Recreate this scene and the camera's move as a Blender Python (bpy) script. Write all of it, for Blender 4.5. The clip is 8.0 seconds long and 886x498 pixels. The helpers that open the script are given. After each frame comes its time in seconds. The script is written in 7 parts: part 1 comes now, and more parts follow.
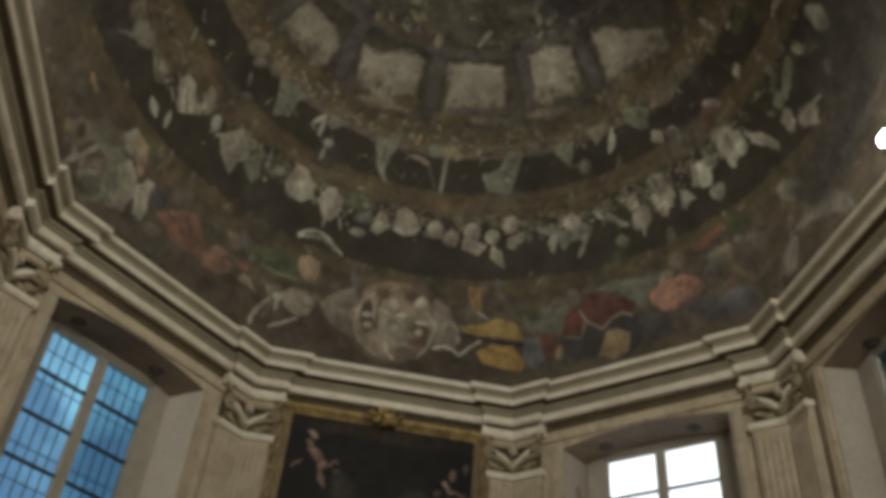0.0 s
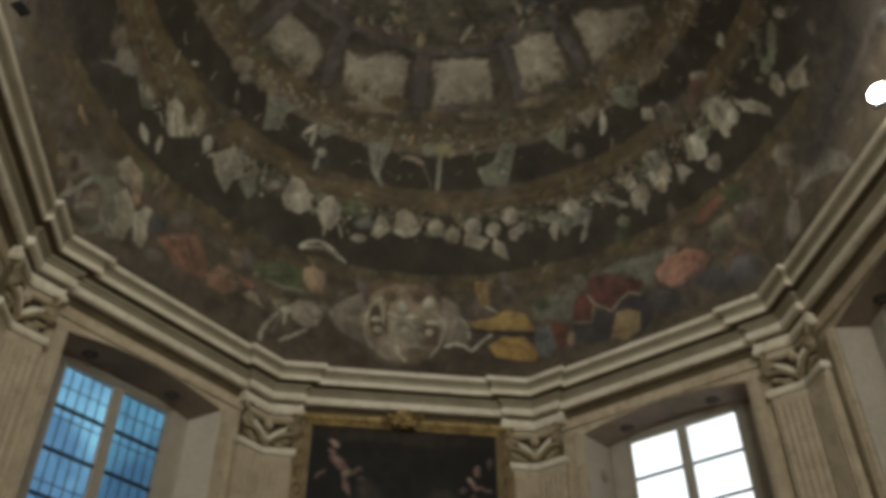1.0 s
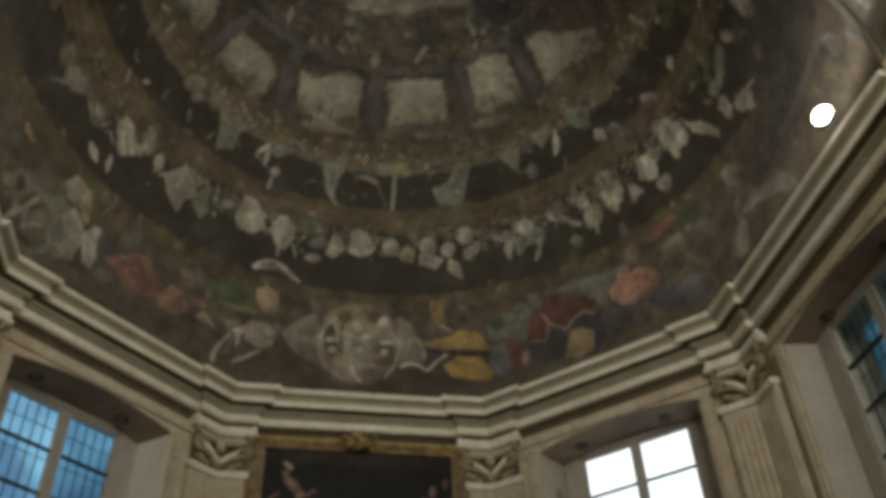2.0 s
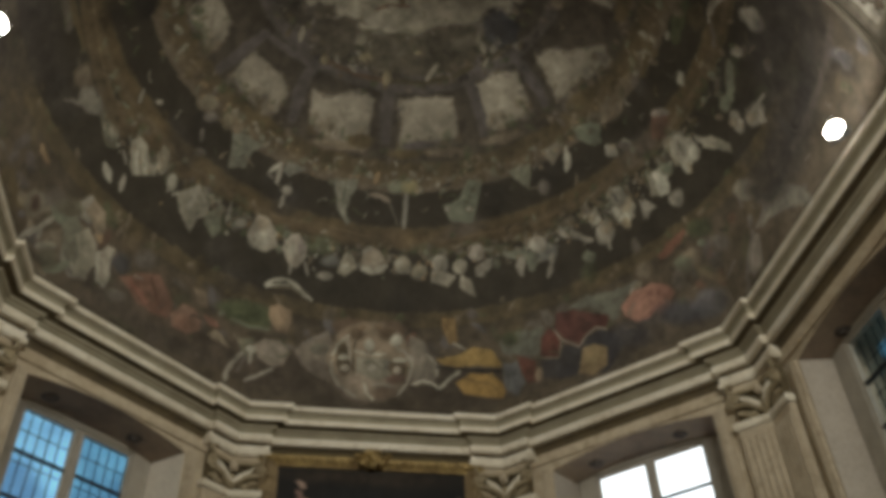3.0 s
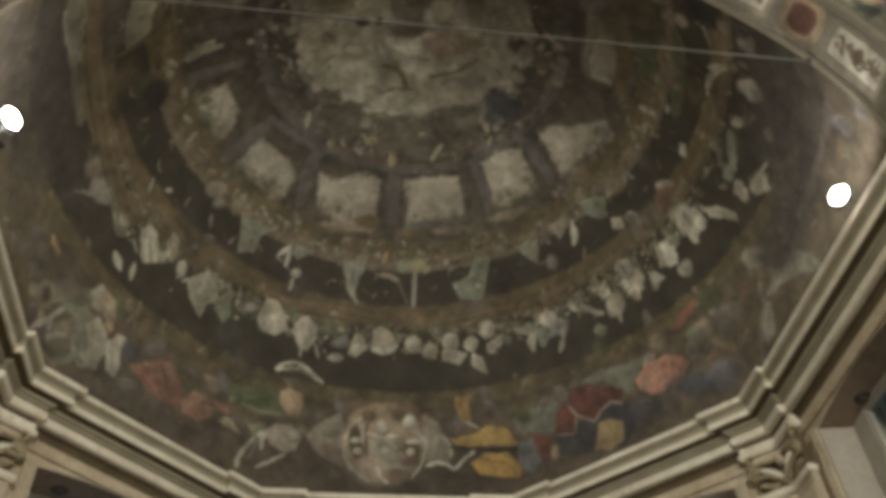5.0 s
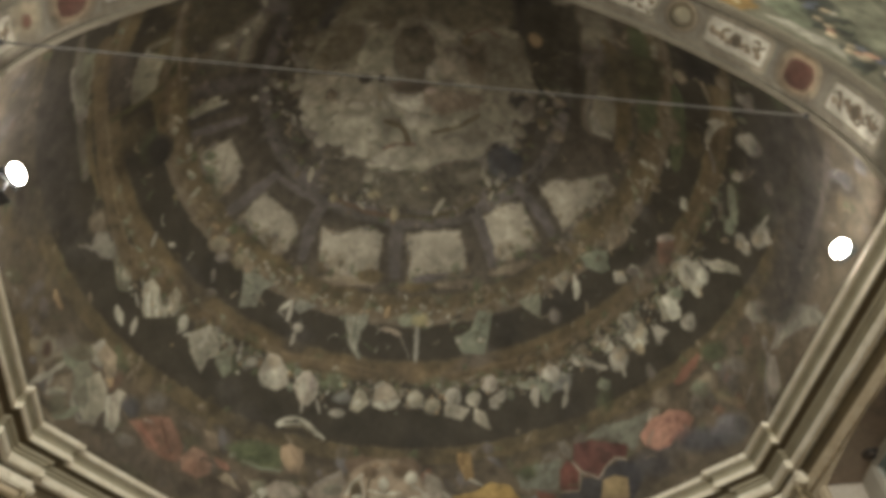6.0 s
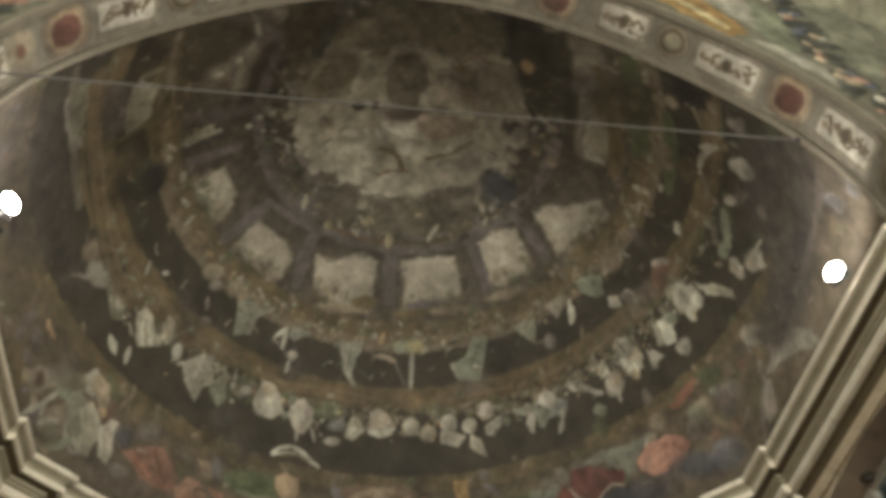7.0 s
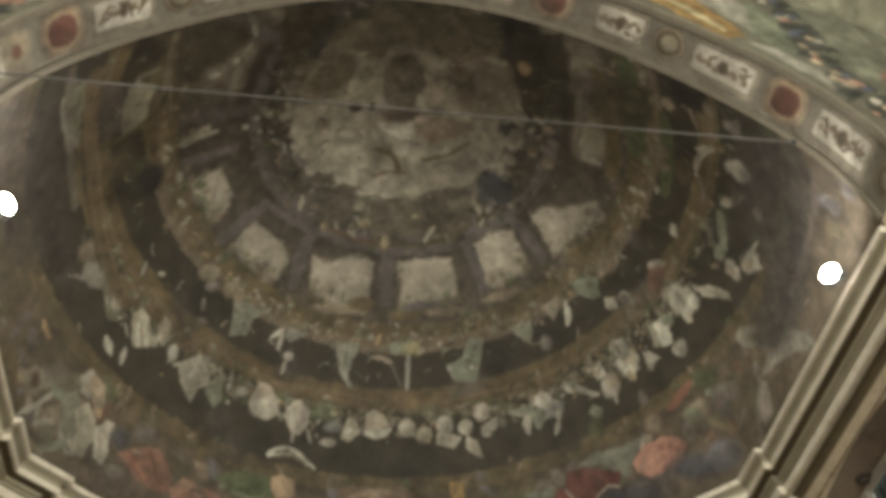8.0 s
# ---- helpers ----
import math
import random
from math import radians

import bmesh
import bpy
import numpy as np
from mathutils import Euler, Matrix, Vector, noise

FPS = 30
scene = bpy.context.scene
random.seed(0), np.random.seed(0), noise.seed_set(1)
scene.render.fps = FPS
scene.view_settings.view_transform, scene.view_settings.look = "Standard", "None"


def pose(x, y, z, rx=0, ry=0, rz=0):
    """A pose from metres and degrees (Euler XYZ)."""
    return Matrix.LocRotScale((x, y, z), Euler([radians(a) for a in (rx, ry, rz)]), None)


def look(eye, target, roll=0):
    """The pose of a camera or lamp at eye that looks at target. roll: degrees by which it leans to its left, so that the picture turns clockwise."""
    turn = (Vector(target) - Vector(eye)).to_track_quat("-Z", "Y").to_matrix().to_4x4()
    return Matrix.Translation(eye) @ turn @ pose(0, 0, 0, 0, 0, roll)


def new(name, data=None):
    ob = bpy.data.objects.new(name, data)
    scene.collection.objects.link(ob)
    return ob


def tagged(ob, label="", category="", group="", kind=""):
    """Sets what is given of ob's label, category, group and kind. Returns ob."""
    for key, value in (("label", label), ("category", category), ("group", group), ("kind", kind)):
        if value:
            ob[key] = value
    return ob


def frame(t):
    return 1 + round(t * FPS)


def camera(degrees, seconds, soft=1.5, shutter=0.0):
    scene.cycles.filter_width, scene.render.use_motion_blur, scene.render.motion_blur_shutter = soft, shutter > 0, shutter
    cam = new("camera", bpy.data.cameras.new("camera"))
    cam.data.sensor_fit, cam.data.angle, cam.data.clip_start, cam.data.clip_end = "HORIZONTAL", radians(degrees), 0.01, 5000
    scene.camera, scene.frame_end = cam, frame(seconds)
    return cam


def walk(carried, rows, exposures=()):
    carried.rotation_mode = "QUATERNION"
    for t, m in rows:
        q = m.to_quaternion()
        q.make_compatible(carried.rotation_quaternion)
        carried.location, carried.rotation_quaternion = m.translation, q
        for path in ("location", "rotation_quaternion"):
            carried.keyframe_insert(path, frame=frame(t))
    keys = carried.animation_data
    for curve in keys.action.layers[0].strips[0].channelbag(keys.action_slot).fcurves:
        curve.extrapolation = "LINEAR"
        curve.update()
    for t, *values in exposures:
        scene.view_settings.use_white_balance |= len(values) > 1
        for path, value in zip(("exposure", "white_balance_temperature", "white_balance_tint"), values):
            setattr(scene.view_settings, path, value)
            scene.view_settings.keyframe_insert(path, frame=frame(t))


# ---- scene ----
cam = camera(53.0, 8.0, soft=4.8, shutter=0.4)
EYE = (-0.846, -9.115, 1.60)
# seconds, rx, ry, rz of the turning camera
TURNS = (
    (0.0, 129.47, -4.16, -11.64),
    (0.5, 129.48, -2.05, -9.92),
    (1.0, 129.20, 0.05, -7.98),
    (1.5, 129.07, 1.18, -9.21),
    (2.0, 130.42, 2.02, -10.12),
    (2.2, 131.75, 2.08, -9.92),
    (3.3, 131.22, 1.81, -9.14),
    (3.5, 130.99, 1.93, -9.06),
    (4.0, 133.02, 2.37, -8.55),
    (4.5, 134.24, 2.35, -7.91),
    (4.7, 135.27, 2.58, -7.77),
    (5.8, 139.36, 2.79, -7.38),
    (6.0, 140.13, 2.68, -7.44),
    (6.5, 140.96, 3.05, -7.32),
    (7.0, 141.82, 3.25, -7.31),
    (7.5, 142.45, 4.20, -7.42),
    (8.0, 141.89, 3.36, -7.54),
)
walk(cam, [(t, pose(*EYE, a, b, c)) for t, a, b, c in TURNS], exposures=((0.0, -0.84), (0.8, -0.88), (2.0, -0.94), (3.5, -0.58), (4.5, -0.44), (6.0, 0.02), (8.0, 0.12)))

# ---- plan in metres: a regular octagon with its centre at (0, CY) ----
CY = -3.58            # centre of the octagon
AP = 3.58             # apothem at the edge of the corona
WALL = 3.88           # apothem of the wall face
ZC = 6.92             # underside of the corona
YA = -5.40            # far edge of the arch
ARCH_R, ARCH_Z = 3.57, ZC + 0.27
ZD, HD, RD = ZC + 0.30, 4.30, 4.00   # springing, rise and radius of the dome
S = math.sqrt(0.5)

# ---- world and lights ----
world = bpy.data.worlds.new("world")
scene.world = world
world.use_nodes = True
wn = world.node_tree.nodes
sky = wn.new("ShaderNodeTexSky")
sky.sky_type, sky.sun_disc, sky.sun_elevation, sky.sun_rotation = "NISHITA", False, radians(35), radians(120)
world.node_tree.links.new(sky.outputs[0], wn["Background"].inputs[0])
wn["Background"].inputs[1].default_value = 0.12

LAMP_PLACES = ((3.46, -4.74, ZC + 0.36, 62), (-3.42, -4.69, ZC + 0.60, -62))


def lamp(name, kind, energy, colour, m, **settings):
    data = bpy.data.lights.new(name, kind)
    data.energy, data.color = energy, colour
    for key, value in settings.items():
        if key == "size":
            data.shadow_soft_size = value
        elif key == "spread":
            data.spot_size, data.spot_blend = radians(value), 0.12
    ob = new(name, data)
    ob.matrix_world = m
    return ob


for x, y, z, yaw in LAMP_PLACES:
    lamp("floodlight_beam", "SPOT", 100, (1.0, 0.985, 0.94), look((x - math.copysign(0.34, x), y + 0.08, z + 0.04), (x - math.copysign(0.72, x), y + 0.2, z + 1.2)), size=0.1, spread=178)
# added fill from the nave: the arch is lit from an unseen source
nave_fill = bpy.data.lights.new("nave_fill_light", "AREA")
nave_fill.shape, nave_fill.size, nave_fill.size_y, nave_fill.energy, nave_fill.color = "RECTANGLE", 3.9, 4.4, 1360, (0.965, 0.972, 0.90)
new("nave_fill_light", nave_fill).matrix_world = look((0, -15.2, 6.75), (0, 0, 6.75))


# ---- materials ----
def nodes_of(name):
    m = bpy.data.materials.new(name)
    m.use_nodes = True
    nt = m.node_tree
    return m, nt, nt.nodes["Principled BSDF"]


def node(nt, kind, links=(), **values):
    n = nt.nodes.new(kind)
    for key, value in values.items():
        n.inputs[key.replace("_", " ")].default_value = value
    for key, out in links:
        nt.links.new(out, n.inputs[key])
    return n


def surface(name, colour, second, rough=0.8, scale=3.0, fine=40.0, bump=0.15, metal=0.0, amount=0.6, stain=None):
    """A worn two-tone surface: large patches, fine grain, relief and, where given, stains."""
    m, nt, bsdf = nodes_of(name)
    co = nt.nodes.new("ShaderNodeTexCoord").outputs["Object"]
    big = node(nt, "ShaderNodeTexNoise", [("Vector", co)], Scale=scale, Detail=5.0, Roughness=0.6)
    small = node(nt, "ShaderNodeTexNoise", [("Vector", co)], Scale=fine, Detail=4.0, Roughness=0.65)
    ramp = nt.nodes.new("ShaderNodeValToRGB")
    ramp.color_ramp.elements[0].position, ramp.color_ramp.elements[1].position = 0.5 - amount / 3, 0.5 + amount / 3
    ramp.color_ramp.elements[0].color, ramp.color_ramp.elements[1].color = (*second, 1), (*colour, 1)
    nt.links.new(big.outputs[0], ramp.inputs[0])
    grain = nt.nodes.new("ShaderNodeMix")
    grain.data_type, grain.blend_type = "RGBA", "OVERLAY"
    grain.inputs[0].default_value = 0.35
    nt.links.new(ramp.outputs[0], grain.inputs[6])
    nt.links.new(small.outputs[0], grain.inputs[7])
    out = grain.outputs[2]
    if stain:
        spots = node(nt, "ShaderNodeTexNoise", [("Vector", co)], Scale=scale * 2.3, Detail=8.0, Roughness=0.7)
        cut = node(nt, "ShaderNodeMapRange", [("Value", spots.outputs[0])], From_Min=0.52, From_Max=0.68)
        mix = nt.nodes.new("ShaderNodeMix")
        mix.data_type = "RGBA"
        nt.links.new(cut.outputs[0], mix.inputs[0])
        nt.links.new(out, mix.inputs[6])
        mix.inputs[7].default_value = (*stain, 1)
        out = mix.outputs[2]
    nt.links.new(out, bsdf.inputs["Base Color"])
    bsdf.inputs["Roughness"].default_value, bsdf.inputs["Metallic"].default_value = rough, metal
    b = node(nt, "ShaderNodeBump", [("Height", small.outputs[0])], Strength=bump, Distance=0.01)
    nt.links.new(b.outputs[0], bsdf.inputs["Normal"])
    return m


def painted(name, rough=0.75, bump=0.06, haze=0.09, glare_fade=(0.18, 0.15, 0.108)):
    """Paint on plaster: the colour laid on by hand is in the mesh, with grain, cracks, fading and a veil of lamp glare
    over it.
    """
    m, nt, bsdf = nodes_of(name)
    paint = nt.nodes.new("ShaderNodeVertexColor")
    paint.layer_name = "paint"
    co = nt.nodes.new("ShaderNodeTexCoord").outputs["Object"]
    grain = node(nt, "ShaderNodeTexNoise", [("Vector", co)], Scale=16.0, Detail=4.0, Roughness=0.6)
    fade = node(nt, "ShaderNodeTexNoise", [("Vector", co)], Scale=2.2, Detail=6.0, Roughness=0.65)
    a = nt.nodes.new("ShaderNodeMix")
    a.data_type, a.blend_type = "RGBA", "OVERLAY"
    a.inputs[0].default_value = 0.25
    nt.links.new(paint.outputs[0], a.inputs[6])
    nt.links.new(grain.outputs[0], a.inputs[7])
    # the minimum lifts the darks like lamp glare; the noise adds fading
    cut = node(nt, "ShaderNodeMapRange", [("Value", fade.outputs[0])], From_Min=0.35, From_Max=0.75, To_Min=0.45 * haze, To_Max=1.2 * haze)
    b = nt.nodes.new("ShaderNodeMix")
    b.data_type = "RGBA"
    nt.links.new(cut.outputs[0], b.inputs[0])
    nt.links.new(a.outputs[2], b.inputs[6])
    b.inputs[7].default_value = (*glare_fade, 1)
    nt.links.new(b.outputs[2], bsdf.inputs["Base Color"])
    bsdf.inputs["Roughness"].default_value = rough
    bsdf.inputs["Specular IOR Level"].default_value = 0.15
    n = node(nt, "ShaderNodeBump", [("Height", grain.outputs[0])], Strength=bump, Distance=0.008)
    nt.links.new(n.outputs[0], bsdf.inputs["Normal"])
    return m


def glowing(name, low, high, strength, scale=1.2, rise=None):
    m, nt, bsdf = nodes_of(name)
    co = nt.nodes.new("ShaderNodeTexCoord").outputs["Object"]
    n = node(nt, "ShaderNodeTexNoise", [("Vector", co)], Scale=scale, Detail=3.0)
    ramp = nt.nodes.new("ShaderNodeValToRGB")
    ramp.color_ramp.elements[0].position, ramp.color_ramp.elements[1].position = 0.3, 0.7
    ramp.color_ramp.elements[0].color, ramp.color_ramp.elements[1].color = (*low, 1), (*high, 1)
    if rise:
        up = nt.nodes.new("ShaderNodeSeparateXYZ")
        nt.links.new(co, up.inputs[0])
        height = node(nt, "ShaderNodeMapRange", [("Value", up.outputs[2])], From_Min=rise[0], From_Max=rise[1], To_Min=-0.16, To_Max=0.22)
        both = nt.nodes.new("ShaderNodeMath")
        nt.links.new(n.outputs[0], both.inputs[0])
        nt.links.new(height.outputs[0], both.inputs[1])
        nt.links.new(both.outputs[0], ramp.inputs[0])
    else:
        nt.links.new(n.outputs[0], ramp.inputs[0])
    em = node(nt, "ShaderNodeEmission", [("Color", ramp.outputs[0])], Strength=strength)
    nt.links.new(em.outputs[0], nt.nodes["Material Output"].inputs[0])
    return m


PLASTER = surface("warm plaster", (0.52, 0.435, 0.31), (0.38, 0.30, 0.20), 0.85, 2.0, 30, 0.25, amount=0.45, stain=(0.30, 0.24, 0.15))
STUCCO = surface("stucco moulding", (0.70, 0.64, 0.52), (0.55, 0.48, 0.36), 0.7, 3.0, 50, 0.2, stain=(0.43, 0.36, 0.25))
# ochre tinge, darkened so the colour holds the shade of recesses
STUCCO_SHADE = surface("shaded ochre stucco", (0.11, 0.08, 0.036), (0.065, 0.046, 0.022), 0.8, 4.0, 50, 0.2)
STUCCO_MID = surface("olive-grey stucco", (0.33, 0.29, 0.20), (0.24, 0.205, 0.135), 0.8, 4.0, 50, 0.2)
PILASTER = surface("pilaster stucco", (0.46, 0.38, 0.27), (0.36, 0.29, 0.20), 0.75, 3.0, 45, 0.25, stain=(0.30, 0.24, 0.16))
SOFFIT = surface("brown reveal tone", (0.30, 0.225, 0.155), (0.17, 0.125, 0.095), 0.8, 3.0, 30, 0.2)
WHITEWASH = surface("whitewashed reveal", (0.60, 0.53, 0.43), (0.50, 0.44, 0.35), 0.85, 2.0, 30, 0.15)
# east jambs: reveal colour darkened to hold their backlit shade
JAMB_BACKLIT = surface("backlit greige reveal", (0.36, 0.31, 0.25), (0.29, 0.25, 0.20), 0.85, 2.0, 30, 0.15)
# colour of the dark patches under the window heads
PATCH_BROWN = surface("brown patch tone", (0.085, 0.065, 0.05), (0.05, 0.04, 0.032), 0.75, 8.0, 80, 0.2)
FRAME_PAINT = surface("greige window paint", (0.36, 0.32, 0.26), (0.28, 0.25, 0.20), 0.5, 5.0, 60, 0.1)
IRON = surface("dark iron", (0.05, 0.045, 0.04), (0.03, 0.03, 0.028), 0.55, 8.0, 80, 0.2, metal=0.6)
ROD = surface("grey iron rod", (0.075, 0.066, 0.053), (0.05, 0.043, 0.035), 0.7, 8.0, 80, 0.2)
GILT = surface("worn gilding", (0.44, 0.32, 0.13), (0.17, 0.11, 0.045), 0.42, 7.0, 60, 0.3, metal=0.75, stain=(0.07, 0.045, 0.02))
GILT_DARK = surface("dulled gilding", (0.20, 0.14, 0.065), (0.10, 0.065, 0.03), 0.5, 7.0, 60, 0.3, metal=0.5)
TERRAZZO = surface("stone floor", (0.34, 0.30, 0.25), (0.24, 0.21, 0.17), 0.35, 2.0, 25, 0.05)
HOUSING = surface("black lamp housing", (0.05, 0.05, 0.05), (0.035, 0.035, 0.035), 0.45, 10, 80, 0.05, metal=0.3)
FRESCO = painted("fresco")
GLASS, gnt, gb = nodes_of("window glass")
gb.inputs["Transmission Weight"].default_value, gb.inputs["Roughness"].default_value, gb.inputs["IOR"].default_value = 1.0, 0.04, 1.45
gb.inputs["Base Color"].default_value = (0.93, 0.96, 0.97, 1)
LAMP_GLOW = glowing("lamp glass", (1.0, 0.93, 0.80), (1.0, 0.97, 0.90), 60)
SKY_WHITE = glowing("bright sky", (0.90, 0.97, 1.0), (1.0, 1.0, 1.0), 3.2)
SKY_BLUE = glowing("blue dusk sky", (0.11, 0.25, 0.42), (0.33, 0.74, 1.0), 1.75, 1.1, (ZC - 0.9, ZC + 0.7))
# darker, rougher glass for one leaf of window_2
DIM_GLASS, dnt, db = nodes_of("darker window glass")
db.inputs["Transmission Weight"].default_value, db.inputs["Roughness"].default_value, db.inputs["IOR"].default_value = 1.0, 0.10, 1.45
db.inputs["Base Color"].default_value = (0.47, 0.56, 0.60, 1)
SKY_TEAL = glowing("teal distance", (0.01, 0.06, 0.08), (0.10, 0.30, 0.46), 1.0, 3.0)


# ---- building helpers ----
def mesh_of(name, bm, material):
    bmesh.ops.recalc_face_normals(bm, faces=bm.faces)
    me = bpy.data.meshes.new(name)
    bm.to_mesh(me)
    bm.free()
    me.materials.append(material)
    return me


def part(name, bm, material, parent=None, label=""):
    ob = new(name, mesh_of(name, bm, material))
    ob.parent = parent
    return tagged(ob, label)


def empty(name, label, category, group="", kind="", m=None):
    ob = tagged(new(name), label, category, group, kind)
    if m:
        ob.matrix_world = m
    return ob


def hexa(bm, corners):
    """A block from eight corners: four below, then the four above them."""
    v = [bm.verts.new(c) for c in corners]
    for f in ((0, 1, 2, 3), (7, 6, 5, 4), (0, 4, 5, 1), (1, 5, 6, 2), (2, 6, 7, 3), (3, 7, 4, 0)):
        bm.faces.new([v[i] for i in f])
    return v


def box(bm, x0, x1, y0, y1, z0, z1):
    return hexa(bm, [(x0, y0, z0), (x1, y0, z0), (x1, y1, z0), (x0, y1, z0), (x0, y0, z1), (x1, y0, z1), (x1, y1, z1), (x0, y1, z1)])


def bevelled(bm, width=0.006, segments=2):
    bmesh.ops.bevel(bm, geom=list(bm.edges), offset=width, segments=segments, affect="EDGES", clamp_overlap=True)
    return bm


def moved(bm, m):
    bm.transform(m)
    return bm


def lathe(bm, rows, segments=20, m=None):
    """Turned form from rows of (radius, height)."""
    rings = []
    for r, z in rows:
        rings.append([bm.verts.new((r * math.cos(2 * math.pi * i / segments), r * math.sin(2 * math.pi * i / segments), z)) for i in range(segments)])
    for a, b in zip(rings, rings[1:]):
        for i in range(segments):
            j = (i + 1) % segments
            bm.faces.new((a[i], a[j], b[j], b[i]))
    bm.faces.new(rings[0][::-1])
    bm.faces.new(rings[-1])
    if m:
        bmesh.ops.transform(bm, matrix=m, verts=[v for ring in rings for v in ring])


def tube(bm, points, radius, sides=8, closed=False):
    """A round bar along points; radius is one number or one for each point."""
    points = [Vector(p) for p in points]
    n = len(points)
    radii = radius if isinstance(radius, (list, tuple)) else [radius] * n
    rings = []
    for i, p in enumerate(points):
        d = (points[min(i + 1, n - 1)] - points[max(i - 1, 0)]).normalized()
        side = d.cross(Vector((0.13, 0.31, 0.94))).normalized()
        up = side.cross(d)
        rings.append([bm.verts.new(p + radii[i] * (math.cos(2 * math.pi * k / sides) * side + math.sin(2 * math.pi * k / sides) * up)) for k in range(sides)])
    for a, b in zip(rings, rings[1:]):
        for k in range(sides):
            j = (k + 1) % sides
            bm.faces.new((a[k], a[j], b[j], b[k]))
    bm.faces.new(rings[0][::-1])
    bm.faces.new(rings[-1])


def lump(bm, at, size, seed=0, rough=0.25, turn=None):
    """An uneven rounded lump of carving."""
    made = bmesh.ops.create_icosphere(bm, subdivisions=2, radius=1.0)["verts"]
    for v in made:
        v.co *= 1 + rough * noise.noise(v.co * 1.7 + Vector((seed, seed * 0.7, 3)))
    m = Matrix.Translation(at) @ (turn or Matrix()) @ Matrix.Diagonal((*size, 1))
    bmesh.ops.transform(bm, matrix=m, verts=made)


# ---- the plan's lines ----
def corner(k):
    """Corner k of the octagon at the corona's edge; corner 0 lies between the back wall and the wall on its +x side."""
    a = radians(22.5 + 45 * k)
    r = AP / math.cos(radians(22.5))
    return Vector((r * math.sin(a), CY + r * math.cos(a)))


def inward(k):
    """Inward normal of wall k; wall 0 is the back wall, 1 and 2 follow on the +x side, -1 and -2 on the other."""
    a = radians(45 * k)
    return Vector((-math.sin(a), -math.cos(a)))


ARM, PROUD = 0.48, 0.067


def entablature_line(y_end):
    """The corona's edge in plan, from the arch round the back to the arch, breaking forward over the corner pilasters."""
    line = [Vector((-AP, y_end))]
    for k in (-2, -1, 0, 1):
        c, na, nb = corner(k), inward(k), inward(k + 1)
        along_a, along_b = Vector((-na.y, na.x)), Vector((-nb.y, nb.x))
        if along_a.dot(Vector((0, 1)) if k == -2 else corner(k) - corner(k - 1)) < 0:
            along_a, along_b = -along_a, -along_b
        ja, jb = c - along_a * ARM, c + along_b * ARM
        fold = c + (na + nb) / (1 + na.dot(nb)) * PROUD
        line += [ja, ja + na * PROUD, fold, jb + nb * PROUD, jb]
    return line + [Vector((AP, y_end))]


def shifted(line, o):
    """The line moved inward by o, mitred."""
    out = []
    for i, p in enumerate(line):
        ns = []
        for a, b in ((i - 1, i), (i, i + 1)):
            if a >= 0 and b < len(line):
                d = (line[b] - line[a]).normalized()
                ns.append(Vector((d.y, -d.x)))
        n = ns[0] if len(ns) == 1 else (ns[0] + ns[1]) / max(0.2, 1 + ns[0].dot(ns[1]))
        out.append(p + n * o)
    return out


def sweep(bm, line, profile):
    """A moulding: the closed profile of (offset, height) swept along the line."""
    rows = [[bm.verts.new((*q, z)) for q in shifted(line, o)] for o, z in profile]
    n = len(profile)
    for i in range(n):
        a, b = rows[i], rows[(i + 1) % n]
        for j in range(len(line) - 1):
            bm.faces.new((a[j], a[j + 1], b[j + 1], b[j]))
    for j in (0, -1):
        bm.faces.new([r[j] for r in rows])


def wall_frame(k, depth=WALL):
    """Local frame of wall k: x along it, y outward, origin on the wall face at the floor."""
    a = radians(45 * k)
    return Matrix.Translation((depth * math.sin(a), CY + depth * math.cos(a), 0)) @ Matrix.Rotation(-a, 4, "Z")


# ---- the setting ----
HALF_IN, THICK = WALL * math.tan(radians(22.5)), 0.85
HALF_OUT = (WALL + THICK) * math.tan(radians(22.5))
WALL_TOP = ZC + 0.30
OPEN_IN, OPEN_BACK, REVEAL, SIDE_REVEAL = 0.98, 0.90, 0.55, 0.40
HEAD, RISE, SILL = ZC - 0.50, 0.10, ZC - 4.2


def head_at(u, half):
    return HEAD + RISE * (1 - (u / half) ** 2)


